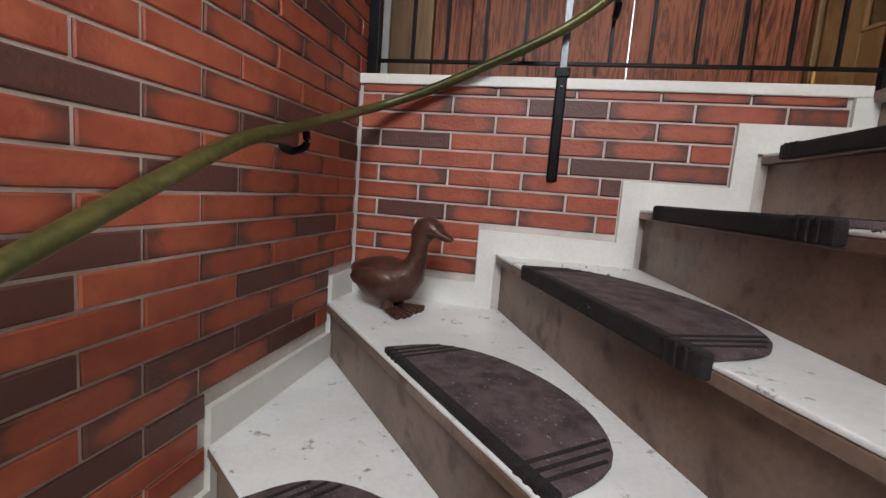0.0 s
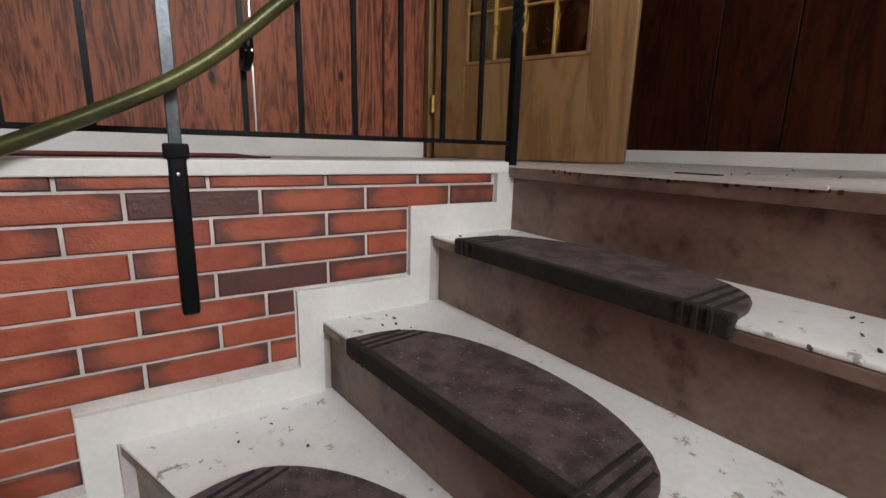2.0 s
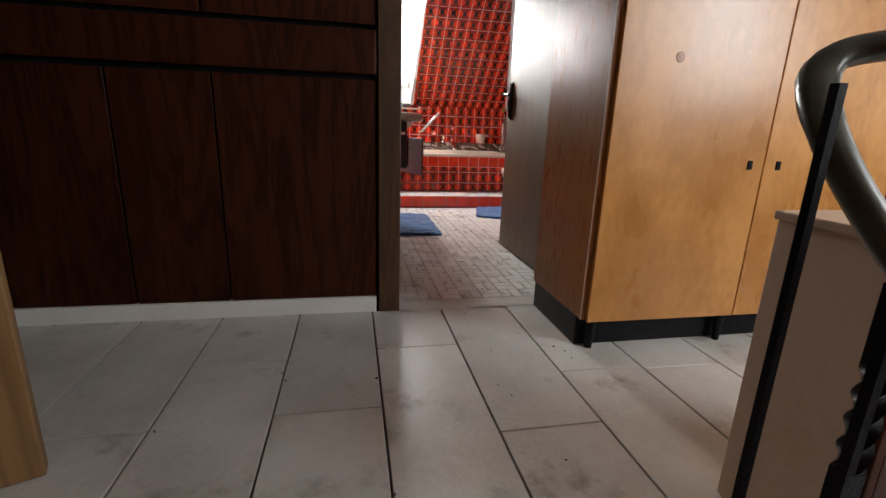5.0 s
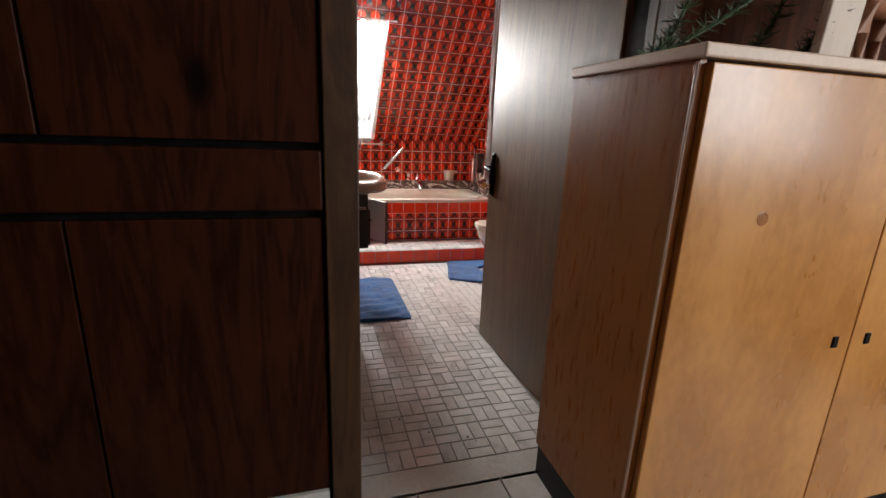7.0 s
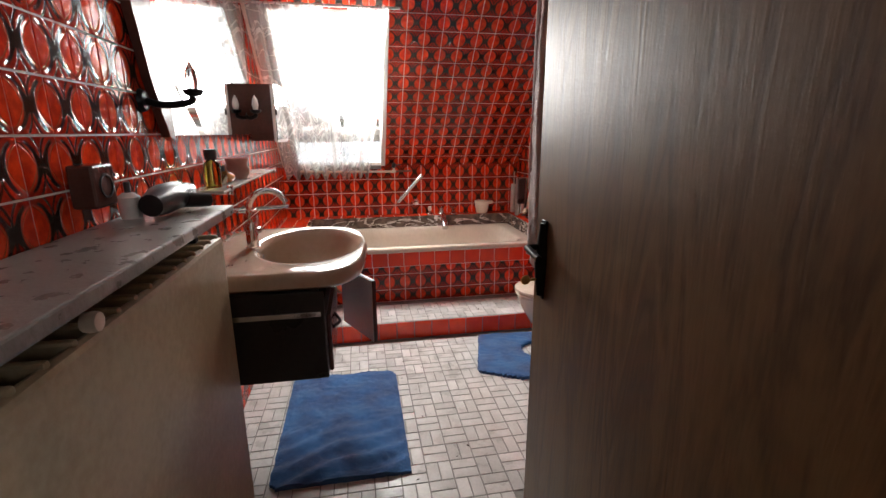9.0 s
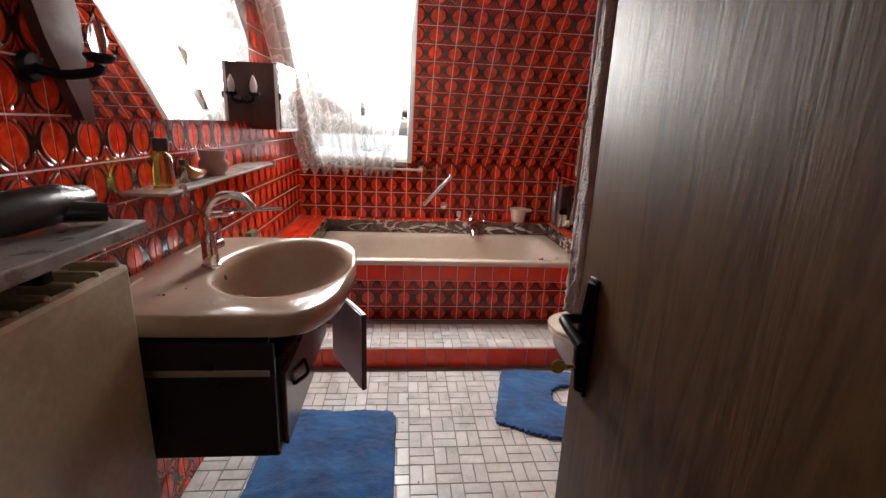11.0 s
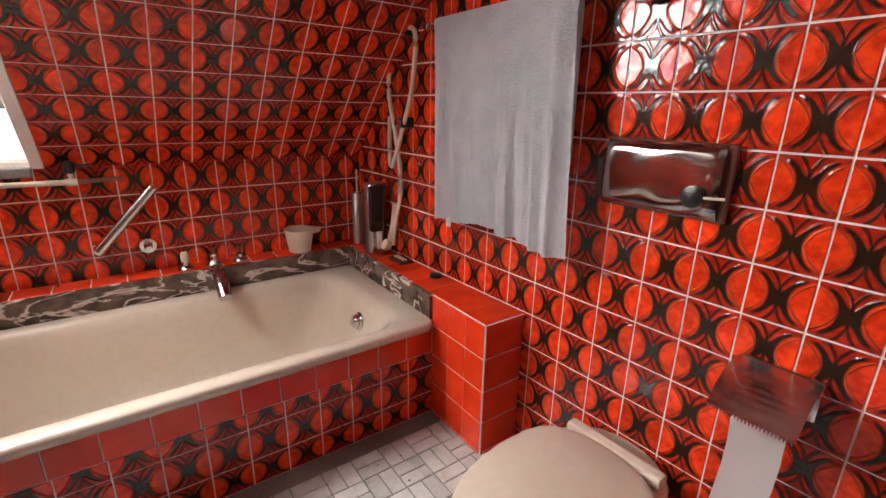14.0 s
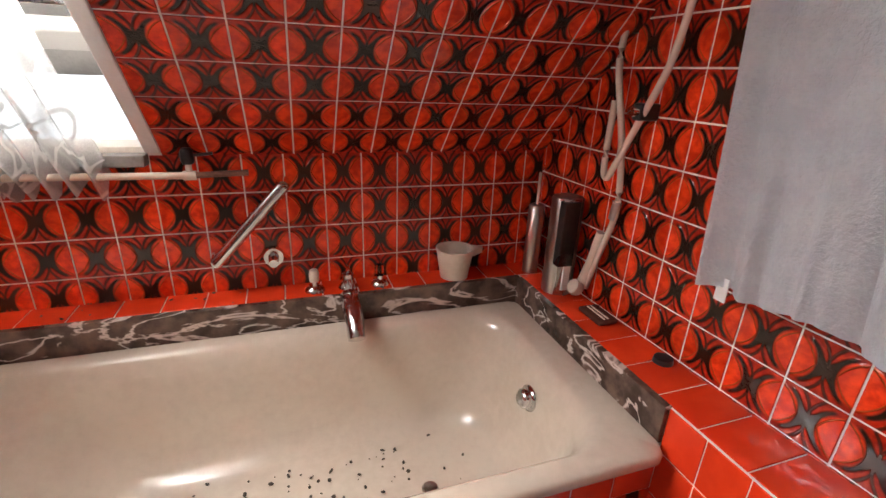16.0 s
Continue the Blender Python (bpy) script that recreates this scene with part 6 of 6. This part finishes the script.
def mirror_set():
    y = BATH_L - 0.006
    t = thing("mirror", (4.4, y, 1.60), "wide wall mirror with a dark wooden side frame", "mirror")
    part("backing", block(-0.58, 0.596, -0.008, 0.0, -0.352, 0.42), BROWN_GLOSS, t, "dark backing board")
    part("glass", block(-0.58, 0.598, -0.0135, -0.0085, -0.355, 0.42), MIRROR, t, "silvered glass")
    side = [(-0.585, -0.37), (-0.62, -0.36), (-0.70, -0.20), (-0.755, -0.02), (-0.78, 0.20), (-0.78, 0.42), (-0.66, 0.42), (-0.655, 0.20), (-0.63, 0.02), (-0.585, -0.14)]
    part("side_frame", ring_loft([[(px, -0.026, pz) for px, pz in side], [(px, -0.001, pz) for px, pz in side]]), BROWN_GLOSS, t, "dark curved wooden frame")
    inset = [(-0.655, 0.42), (-0.650, 0.20), (-0.625, 0.02), (-0.580, -0.14), (-0.58, 0.42)]
    part("glass", ring_loft([[(px, -0.0135, pz) for px, pz in inset], [(px, -0.0085, pz) for px, pz in inset]]), MIRROR, t)
    for x, reach in ((3.68, 0.135), (4.88, 0.062)):
        s = thing("wall_lamp", (x, y, 1.34), "dark candle-shaped wall lamp, unlit", "wall lamp")
        part("rose", lathe([(0.0, 0), (0.032, 0), (0.026, 0.012), (0.0, 0.016)], 14), IRON, s, "", True).matrix_local = pose(0, 0, 0, 90, 0, 0)
        part("arm", tube(curve_points([(0, -0.005, 0), (0, -0.45 * reach, -0.012), (0, -0.9 * reach, -0.004), (0, -reach, 0.012)], 5), 0.010, 10), IRON, s, "", True)
        part("cup", lathe([(0.0, 0), (0.020, 0.004), (0.028, 0.016), (0.026, 0.02), (0.0, 0.016)], 14, (0, -reach, 0.01)), IRON, s, "", True)
        part("bulb", lathe([(0.0, 0.018), (0.012, 0.022), (0.017, 0.045), (0.013, 0.07), (0.004, 0.09), (0.0, 0.095)], 14, (0, -reach, 0.01)), WHITE if reach < 0.1 else PANE, s, "candle bulb", True)
    c = thing("mirror_cabinet", (5.0, y, 1.208), "brown bathroom cabinet with a framed mirror door", "cabinet")
    part("body", block(0.0, 0.275, -0.140, 0.0, 0.0, 0.304, 0.004), BROWN_GLOSS, c, "brown glossy case")
    place = pose(0.285, -0.144, 0, 0, 0, 176)
    d = ring_loft([[(px, q, pz) for px, pz, _ in rounded_rect(0.145, 0.150, 0.145, 0.158, 0.022, 0, 5)] for q in (0.0, 0.014)])
    d.transform(place)
    door = part("door", d, WHITE, c, "white framed mirror door")
    g = ring_loft([[(px, q, pz) for px, pz, _ in rounded_rect(0.145, 0.150, 0.128, 0.141, 0.014, 0, 5)] for q in (0.015, 0.018)])
    g.transform(place)
    part("mirror_glass", g, MIRROR, door)
    part("hinge", block(0.0, 0.02, -0.150, -0.138, 0.14, 0.17, 0.002), DARK, c, "black hinge clip")
    k = thing("soap_holder", (4.86, y, 0.70), "olive soap holder on the tiled wall", "soap holder")
    part("plate", block(-0.05, 0.05, -0.03, 0.0, -0.035, 0.035, 0.006), BRASS, k)
    k = thing("swivel_towel_rail", (4.62, y, 0.88), "chrome swivel towel rail beside the basin", "towel rail")
    part("rose", tube([(0, 0, 0), (0, -0.02, 0)], 0.022, 14), CHROME, k, "", True)
    part("arm", tube([(0, -0.015, 0), (0.03, -0.22, 0.01)], 0.010, 10), CHROME, k, "", True)
    k = thing("toothbrush_holder", (4.30, y, 0.93), "chrome ring holder above the basin", "holder")
    part("arm", tube([(0, 0, 0), (0, -0.05, 0)], 0.009, 10), CHROME, k, "", True)
    part("ring", tube([(0.045 * math.cos(q), -0.09 + 0.045 * math.sin(q), 0) for q in (i * math.tau / 20 for i in range(21))], 0.006, 8), CHROME, k, "", True)


def plush_mat(name, outline, loc, label, seed):
    """A shaggy bath mat: a lumpy pile over an outline given in plan."""
    t = thing(name, loc, label, "bath mat")
    xs, ys = [p[0] for p in outline], [p[1] for p in outline]

    def inside(x, y):
        hit = False
        for (x0, y0), (x1, y1) in zip(outline, outline[1:] + outline[:1]):
            if (y0 > y) != (y1 > y) and x < (x1 - x0) * (y - y0) / (y1 - y0) + x0:
                hit = not hit
        return hit

    b = bmesh.new()
    step = 0.011
    nx, ny = int((max(xs) - min(xs)) / step) + 1, int((max(ys) - min(ys)) / step) + 1
    vs = {}
    for i in range(nx + 1):
        for j in range(ny + 1):
            x, y = min(xs) + i * step, min(ys) + j * step
            if inside(x, y):
                edge = sum(inside(x + dx, y + dy) for dx, dy in ((0.02, 0), (-0.02, 0), (0, 0.02), (0, -0.02))) / 4
                n1 = noise.noise((x * 9 + seed, y * 9, 0)) * 0.008 + 0.006 * math.sin((x + 0.35 * y + 0.02 * math.sin(y * 17)) * 62) * max(0.0, math.sin((x - min(xs)) * 5.2 + seed)) + noise.noise((x * 60, y * 60, seed)) * 0.006
                vs[i, j] = b.verts.new((x + noise.noise((x * 80, y * 80, 3)) * 0.004, y + noise.noise((x * 80, y * 80, 9)) * 0.004, 0.004 + (0.018 + n1) * (0.35 + 0.65 * edge)))
    for (i, j), v in vs.items():
        quad = [vs.get(k) for k in ((i, j), (i + 1, j), (i + 1, j + 1), (i, j + 1))]
        if all(quad):
            b.faces.new(quad)
    rim = [e for e in b.edges if e.is_boundary]
    ext = bmesh.ops.extrude_edge_only(b, edges=rim)
    for v in ext["geom"]:
        if isinstance(v, bmesh.types.BMVert):
            v.co.z = 0.0
    part("plush", b, BLUE, t, "", True)


def robe():
    """Plush bathrobe hanging from a hook at the pier's far corner."""
    t = thing("bathrobe", (3.60, -0.06, 0.0), "pale pink plush bathrobe hanging on a hook", "bathrobe")
    rings = []
    for k in range(101):
        f = k / 100
        z = 2.02 - f * 1.19
        hx, hy = 0.024 + 0.024 * min(1, f * 2), 0.024 + 0.020 * min(1, f * 1.6)
        ring = []
        for q in range(72):
            a = q * math.tau / 72
            w = 1 + 0.22 * math.sin(3 * a + 2 * f) * min(1, f * 3) + 0.10 * math.sin(7 * a - 3 * f)
            p = Vector((hx * w * math.cos(a), hy * w * math.sin(a), z))
            tuft = 1 + 0.05 * noise.noise(p * 60) + 0.11 * noise.noise(p * 190)
            ring.append((p.x * tuft + 0.012 * math.sin(5 * f), -0.02 + p.y * tuft, z - 0.05 * math.cos(a + 1) * max(0, f * 8 - 7)))
        rings.append(ring)
    part("body", ring_loft(rings), PINK, t, "", True)
    part("belt", tube(curve_points([(0.01, 0.005, 1.75), (0.03, 0.012, 1.35), (0.046, 0.010, 1.10), (0.05, 0.0, 1.05)], 6), 0.004, 6), PINK_LINING, t, "thin hanging loop", True)
    part("collar", tube(curve_points([(0.0, -0.02, 2.03), (0.015, 0.0, 1.85), (0.03, 0.005, 1.55), (0.04, 0.0, 1.25)], 6), 0.013, 10), PINK, t, "rolled plush collar", True)
    part("hook", tube([(0.0, -0.066, 2.03), (0.0, -0.02, 2.035), (0.0, -0.015, 2.06)], 0.006, 8), CHROME, t, "", True)


def pier_cupboard():
    t = thing("wall_cupboard", (3.535, -0.122, 0.97), "brown wooden wall cupboard on the tiled pier", "cupboard")
    part("side_panel", block(0.0, 0.20, -0.018, 0.0, 0.0, 1.15, 0.003), CUPBOARD, t, "smooth dark brown side")
    part("side_panel", block(0.0, 0.20, -0.50, -0.482, 0.0, 1.15, 0.003), CUPBOARD, t)
    part("bottom", block(0.0, 0.198, -0.481, -0.019, 0.0, 0.018), CUPBOARD, t)
    part("door", block(0.201, 0.218, -0.498, -0.002, 0.002, 1.148, 0.003), CUPBOARD, t)


def bath_door():
    t = thing("door_2", (2.475, -0.020, 0.008), "open bathroom door of grey-brown oak veneer", "door", 2.1)
    part("leaf", block(0.0, 0.935, -0.04, 0.0, 0.0, 1.985, 0.003), OAK_DARK, t, "shiny oak leaf")
    for s, y in ((1, 0.0), (-1, -0.04)):
        b = tube([(0.88, y + s * 0.004, 0.81), (0.88, y + s * 0.006, 0.90), (0.88, y + s * 0.004, 1.01)], [0.013, 0.020, 0.011], 10, flat=1.0)
        plate_part = part("handle_plate", merged(b, block(0.866, 0.894, min(y, y + s * 0.006), max(y, y + s * 0.006), 0.80, 1.018, 0.002)), IRON, t, "black wrought handle plate", True)
        part("lever", tube(curve_points([(0.88, y, 0.945), (0.88, y + s * 0.045, 0.945), (0.855, y + s * 0.055, 0.947), (0.79, y + s * 0.056, 0.938)], 5), 0.009, 10), IRON, plate_part, "black lever", True)
    key = part("key", tube([(0.88, 0.004, 0.855), (0.88, 0.040, 0.855)], 0.004, 8), GOLD, t, "brass key in the lock", True)
    part("bow", lathe([(0.0, -0.002), (0.013, -0.002), (0.014, 0.0), (0.013, 0.002), (0.0, 0.002)], 16), GOLD, key, "", True).matrix_local = pose(0.88, 0.050, 0.855, 0, 90, 0)
    for z in (0.25, 1.75):
        part("hinge", lathe([(0.0, -0.04), (0.008, -0.04), (0.008, 0.04), (0.0, 0.04)], 10, (-0.004, 0.004, z)), STEEL, t)


def curtains():
    """Two lace panels that hang down along the slope before the window."""
    rod = thing("curtain_rod", (0, 0, 0), "thin white curtain rod under the slope", "curtain rod")
    b = tube([(0.02, 1.36, 0.035), (0.86, 1.36, 0.035)], 0.007, 8)
    b.transform(MS)
    part("rod", b, WHITE, rod, "", True)
    r = random.Random(8)
    for lo0, hi0, lo1, hi1, folds, ph in ((0.035, 0.44, 0.03, 0.50, 6.5, 0.3), (0.57, 0.80, 0.46, 0.68, 4.5, 1.7)):
        b = bmesh.new()
        n, k = 64, 34
        rows_v = []
        for j in range(k):
            f = j / (k - 1)
            s = 1.37 - f * 1.43
            lo, hi = lo0 + (lo1 - lo0) * f, hi0 + (hi1 - hi0) * f
            row = []
            for i in range(n):
                u = i / (n - 1)
                w = math.sin(u * math.tau * folds + ph + 0.7 * math.sin(3 * f)) * (0.016 + 0.008 * f) + 0.006 * math.sin(u * 40 + 9 * f)
                sag = 0.012 * math.sin(u * 17 + ph) if j == k - 1 else 0
                row.append(b.verts.new((lo + (hi - lo) * u, s + sag, 0.05 + w + 0.015 * f)))
            rows_v.append(row)
        for r0, r1 in zip(rows_v, rows_v[1:]):
            for i in range(n - 1):
                b.faces.new((r0[i], r0[i + 1], r1[i + 1], r1[i]))
        b.transform(MS)
        c = tagged(part("lace_curtain", b, LACE, None, "", True), "white lace curtain with a woven leaf pattern", "curtain", "curtains of the roof window")


tub_surround()
bathtub()
tub_mixer()
grab_bar()
window_pipe()
ledge_things()
shower()
towel_rail()
flush_plate()
paper_holder()
toilet()
bidet()
washbasin()
vanity()
radiator()
glass_shelf()
mirror_set()
plush_mat("bath_mat", [(3.68, 0.36), (3.70, 0.34), (4.42, 0.345), (4.45, 0.37), (4.47, 0.84), (4.44, 0.87), (3.72, 0.875), (3.69, 0.85)], (0, 0, 0), "blue shaggy bath mat on the mosaic floor", 1)
horseshoe = [(4.36, -0.08), (4.80, -0.20), (4.80, -0.28)] + [(4.74, -0.72), (4.66, -0.73), (4.63, -0.52)] + [(4.54 + 0.09 * math.cos(q), -0.50 + 0.10 * math.sin(q)) for q in (0.3, 0.9, 1.57, 2.2, 2.8)] + [(4.42, -0.68), (4.30, -0.62), (4.24, -0.30)]
plush_mat("toilet_mat", horseshoe, (0, 0, 0), "blue shaggy toilet mat with a cut-out", 4)
robe()
pier_cupboard()
bath_door()
curtains()
crumbs("stair_crumbs", "crumbs of dirt on the stair treads and landing", [(0.65, 0.88, 0.5, 1.5), (0.36, 0.6, 0.6, 1.5), (0.0, 0.28, 0.8, 1.5), (1.0, 2.3, 0.2, 1.6)], 110, lambda x, y: 0.0 if x > 0.9 else -0.19 if x > 0.64 else -0.38 if x > 0.35 else -0.57, (0.003, 0.008), 2)
crumbs("floor_crumbs", "crumbs of dirt on the bathroom floor", [(2.5, 4.7, 0.0, 0.8), (4.9, 5.2, -0.6, 0.9)], 70, lambda x, y: 0.111 if x > 4.86 else 0.0, (0.003, 0.007), 3)
crumbs("tub_crumbs", "dirt and plaster crumbs in the bathtub", [(5.37, 5.74, -0.50, 0.30), (5.4, 5.72, -0.3, 0.1)], 120, lambda x, y: RIM - 0.350, (0.003, 0.010), 4)
crumbs("basin_crumbs", "dirt specks in the washbasin", [(3.95, 4.12, 0.60, 0.78), (3.68, 3.80, 0.62, 0.95)], 26, lambda x, y: 0.673 if x > 3.9 else 0.838, (0.002, 0.006), 7)
crumbs("ledge_crumbs", "dirt crumbs on the tub ledge", [(5.93, 6.02, -0.4, 0.9), (5.3, 5.9, 0.9, 1.05)], 50, lambda x, y: LEDGE + 0.004, (0.003, 0.009), 5)

# wall, floor and brick pieces -------------------------------------------------
def plate(name, w, h, t, chamfer, mat):
    """A shared tile mesh, 18 triangles, with its own -0.5..0.5 map."""
    me = bpy.data.meshes.new(name)
    c = chamfer
    x, y = w / 2, h / 2
    vs = [(-x, -y, -0.002), (x, -y, -0.002), (x, y, -0.002), (-x, y, -0.002), (-x, -y, t - c), (x, -y, t - c), (x, y, t - c), (-x, y, t - c),
          (-x + c, -y + c, t), (x - c, -y + c, t), (x - c, y - c, t), (-x + c, y - c, t)]
    fs = [(8, 9, 10, 11)] + [(a, (a + 1) % 4, 4 + (a + 1) % 4, 4 + a) for a in range(4)] + [(4 + a, 4 + (a + 1) % 4, 8 + (a + 1) % 4, 8 + a) for a in range(4)]
    me.from_pydata(vs, [], fs)
    uv = me.uv_layers.new(name="UVMap")
    for loop in me.loops:
        v = vs[loop.vertex_index]
        uv.data[loop.index].uv = (v[0] / w, v[1] / h)
    me.materials.append(mat)
    me.validate()
    return me


def joined(name, mesh, places, parent):
    """Far pieces of one kind in one mesh."""
    n = len(mesh.vertices)
    co = np.array([v.co for v in mesh.vertices])
    polys = [tuple(p.vertices) for p in mesh.polygons]
    verts, faces, uvs = [], [], []
    src = [tuple(u.uv) for u in mesh.uv_layers[0].data]
    for i, m in enumerate(places):
        a = np.array(m)
        verts.extend((co @ a[:3, :3].T + a[:3, 3]).tolist())
        faces.extend(tuple(k + i * n for k in p) for p in polys)
        uvs.extend(src)
    me = bpy.data.meshes.new(name)
    me.from_pydata(verts, [], faces)
    layer = me.uv_layers.new(name="UVMap")
    layer.data.foreach_set("uv", [c for u in uvs for c in u])
    me.materials.append(mesh.materials[0])
    ob = new(name, me)
    ob.parent = parent
    return tagged(ob, kind="stuff")


def lay(name, mesh, places, parent, limit=300, rest=None):
    """The first places as single pieces, those past the limit joined."""
    for m in places[:limit]:
        ob = new(name, mesh)
        ob.parent = parent
        ob.matrix_basis = m
    if len(places) > limit:
        joined(rest or name + "_field", mesh, places[limit:], parent)


P = 0.11
PLATE, PLATE_PLAIN = plate("tile", 0.1058, 0.1058, 0.0026, 0.001, TILE), plate("tile_plain", 0.1058, 0.1058, 0.0026, 0.001, TILE_PLAIN)
rng = random.Random(5)


def wobble():
    return Matrix.Rotation(radians(rng.uniform(-0.4, 0.4)), 4, "X") @ Matrix.Rotation(radians(rng.uniform(-0.4, 0.4)), 4, "Y")


def grid(m, u0, v0, cols, rows, keep):
    out = []
    for j in range(rows):
        for i in range(cols):
            u, v = u0 + (i + 0.5) * P, v0 + (j + 0.5) * P
            if keep(u, v):
                out.append(m @ Matrix.Translation((u, v, 0)) @ wobble())
    return out


def under_slope(u, v):
    return v - P / 2 < KINK + u + P / 2 + 0.02


# towel wall: hides behind the tub ledge below 0.55 near the corner
lay("tile", PLATE, grid(MR, 0.014 - P, 0.039 - P, 24, 21, lambda u, v: under_slope(u, v) and not (u < 1.05 and v < 0.50) and u > -0.06), SHELL["right"], 300)
lay("tile", PLATE, grid(ML, 0.0, 0.039 - P, 32, 21, lambda u, v: under_slope(u, v) and not (u < 0.75 and v < 0.50)), SHELL["left"], 300)
lay("tile", PLATE, grid(MB, 0.0, 0.55, 18, 4, lambda u, v: True), SHELL["back"], 300)
US0, US1 = BATH_L - SKY_Y1, BATH_L - SKY_Y0
lay("tile", PLATE, grid(MS, 0.0 + US1 % P - P, -0.004, 19, 17, lambda u, v: u > 0.02 and u < 1.97 and (u < US0 - 0.03 or u > US1 + 0.03 or v > SKY_S1 + 0.03)), SHELL["slope"], 300)
MP_END = Matrix(((1, 0, 0, 3.09), (0, 0, 1, -0.062), (0, 1, 0, 0), (0, 0, 0, 1)))
MP_SIDE = Matrix(((0, 0, 1, 3.53), (1, 0, 0, -0.062), (0, 1, 0, 0), (0, 0, 0, 1)))
lay("tile", PLATE, grid(MP_END, 0.0, 0.039 - P, 4, 21, lambda u, v: True), SHELL["pier"], 300)
lay("tile", PLATE, grid(MP_SIDE, -0.88, 0.039 - P, 8, 21, lambda u, v: True), SHELL["pier"], 140)

# mosaic floor in basket weave: pairs of strips turned by turns
CELL = 0.098
STRIP = plate("mosaic_strip", CELL - 0.004, CELL / 2 - 0.004, 0.004, 0.001, MOSAIC)


def weave(x0, x1, y0, y1, z, keep=lambda x, y: True):
    out = []
    for i in range(int((x1 - x0) / CELL)):
        for j in range(int((y1 - y0) / CELL)):
            cx, cy = x0 + (i + 0.5) * CELL, y0 + (j + 0.5) * CELL
            if not keep(cx, cy):
                continue
            for s in (-1, 1):
                turn = (i + j) % 2
                off = (0, s * CELL / 4) if turn == 0 else (s * CELL / 4, 0)
                out.append(Matrix.Translation((cx + off[0], cy + off[1], z)) @ Matrix.Rotation(radians(90 * turn), 4, "Z") @ wobble())
    return out


near = weave(2.46, 4.86, -0.98, 1.10, -0.004, lambda x, y: not (x < 3.53 and y < -0.04))
near.sort(key=lambda m: abs(m.translation.y - 0.35) + 0.25 * abs(m.translation.x - 3.6))
lay("mosaic_strip", STRIP, near, SHELL["floor"], 300)
lay("mosaic_strip", STRIP, weave(4.87, 5.26, -0.78, 1.08, 0.107), SHELL["step"], 300)
for k in range(17):
    ob = new("tile", PLATE_PLAIN)
    ob.parent = SHELL["step"]
    ob.matrix_basis = Matrix(((0, 0, -1, 4.86), (-1, 0, 0, 1.02 - k * P), (0, 1, 0, 0.054), (0, 0, 0, 1))) @ wobble()

# clinker bricks, 240 x 52 mm, in running bond
BH, BP, BL = 0.0532, 0.0600, 0.2495


def brick_mesh(length):
    return plate("brick", length, BH, 0.011, 0.003, BRICK)


BRICKS = {n: brick_mesh(n) for n in (0.24, 0.20, 0.16, 0.115, 0.07, 0.04)}


def brick_course(parent, m, u0, u1, v, shift, out, pitch=BL):
    """One course between two ends, with cut bricks at them."""
    a = u0 + shift
    while a > u0 + 0.001:
        a -= pitch
    while a < u1 - 0.02:
        lo, hi = max(a, u0), min(a + pitch - 0.0075, u1)
        length = hi - lo
        if length > 0.03:
            size = min(BRICKS, key=lambda n: abs(n - length))
            fit_scale = length / size
            out.append((size, m @ Matrix.Translation(((lo + hi) / 2, v, 0)) @ wobble() @ Matrix.Diagonal((fit_scale, 1, 1, 1)), parent))
        a += pitch


LEFT_SHIFT = (0.150, 0.036)


def lay_bricks():
    out = []
    mback = Matrix(((1, 0, 0, 0), (0, 0, -1, WALL_B + 0.009), (0, 1, 0, 0), (0, 0, 0, 1)))
    # the string's stepped top edge bounds the courses at the right and below
    bounds = [(-0.105, 0.835), (-0.296, 0.548), (-0.492, 0.245), (-0.675, -0.195)]
    row = 0
    v = -0.021
    while v > -0.67:
        right = next((x for z, x in bounds if v - BH / 2 > z - 0.03), None)
        if right is None:
            break
        brick_course(HALL["back"], mback, WALL_L + 0.012, right, v, 0.0755 if row % 2 else 0.224, out)
        v -= BP
        row += 1
    mleft = Matrix(((0, 0, 1, WALL_L - 0.009), (1, 0, 0, 0), (0, 1, 0, 0), (0, 0, 0, 1)))
    for row in range(-20, 36):
        v = -0.021 + row * BP
        y1 = WALL_B if v < -0.01 else WALL_B + 0.10
        low = -0.16 if v > -1.22 else 9
        start = next((y for z, y in ((-0.675, 0.0 - 0.5), (-0.865, -0.5), (-1.055, -0.5)) if v > z), -0.5)
        stop = y1 if v - BH / 2 > -0.68 else 1.355 if v - BH / 2 > -0.87 else 0.795 if v - BH / 2 > -1.06 else 0.395
        if v < -1.2:
            stop = -0.2
        if stop > start:
            brick_course(HALL["left"], mleft, start, stop, v, LEFT_SHIFT[row % 2], out)
    counts = {}
    far = {}
    out.sort(key=lambda o: abs(o[1].translation.z + 0.2) + (0 if o[1].translation.y > 0.2 else 2))
    for size, m, parent in out:
        counts[parent] = counts.get(parent, 0) + 1
        if counts[parent] <= 300:
            ob = new("brick", BRICKS[size])
            ob.parent, ob.matrix_basis = parent, m
        else:
            far.setdefault((parent, size), []).append(m)
    for (parent, size), ms in far.items():
        joined("brick_field", BRICKS[size], ms, parent)


lay_bricks()
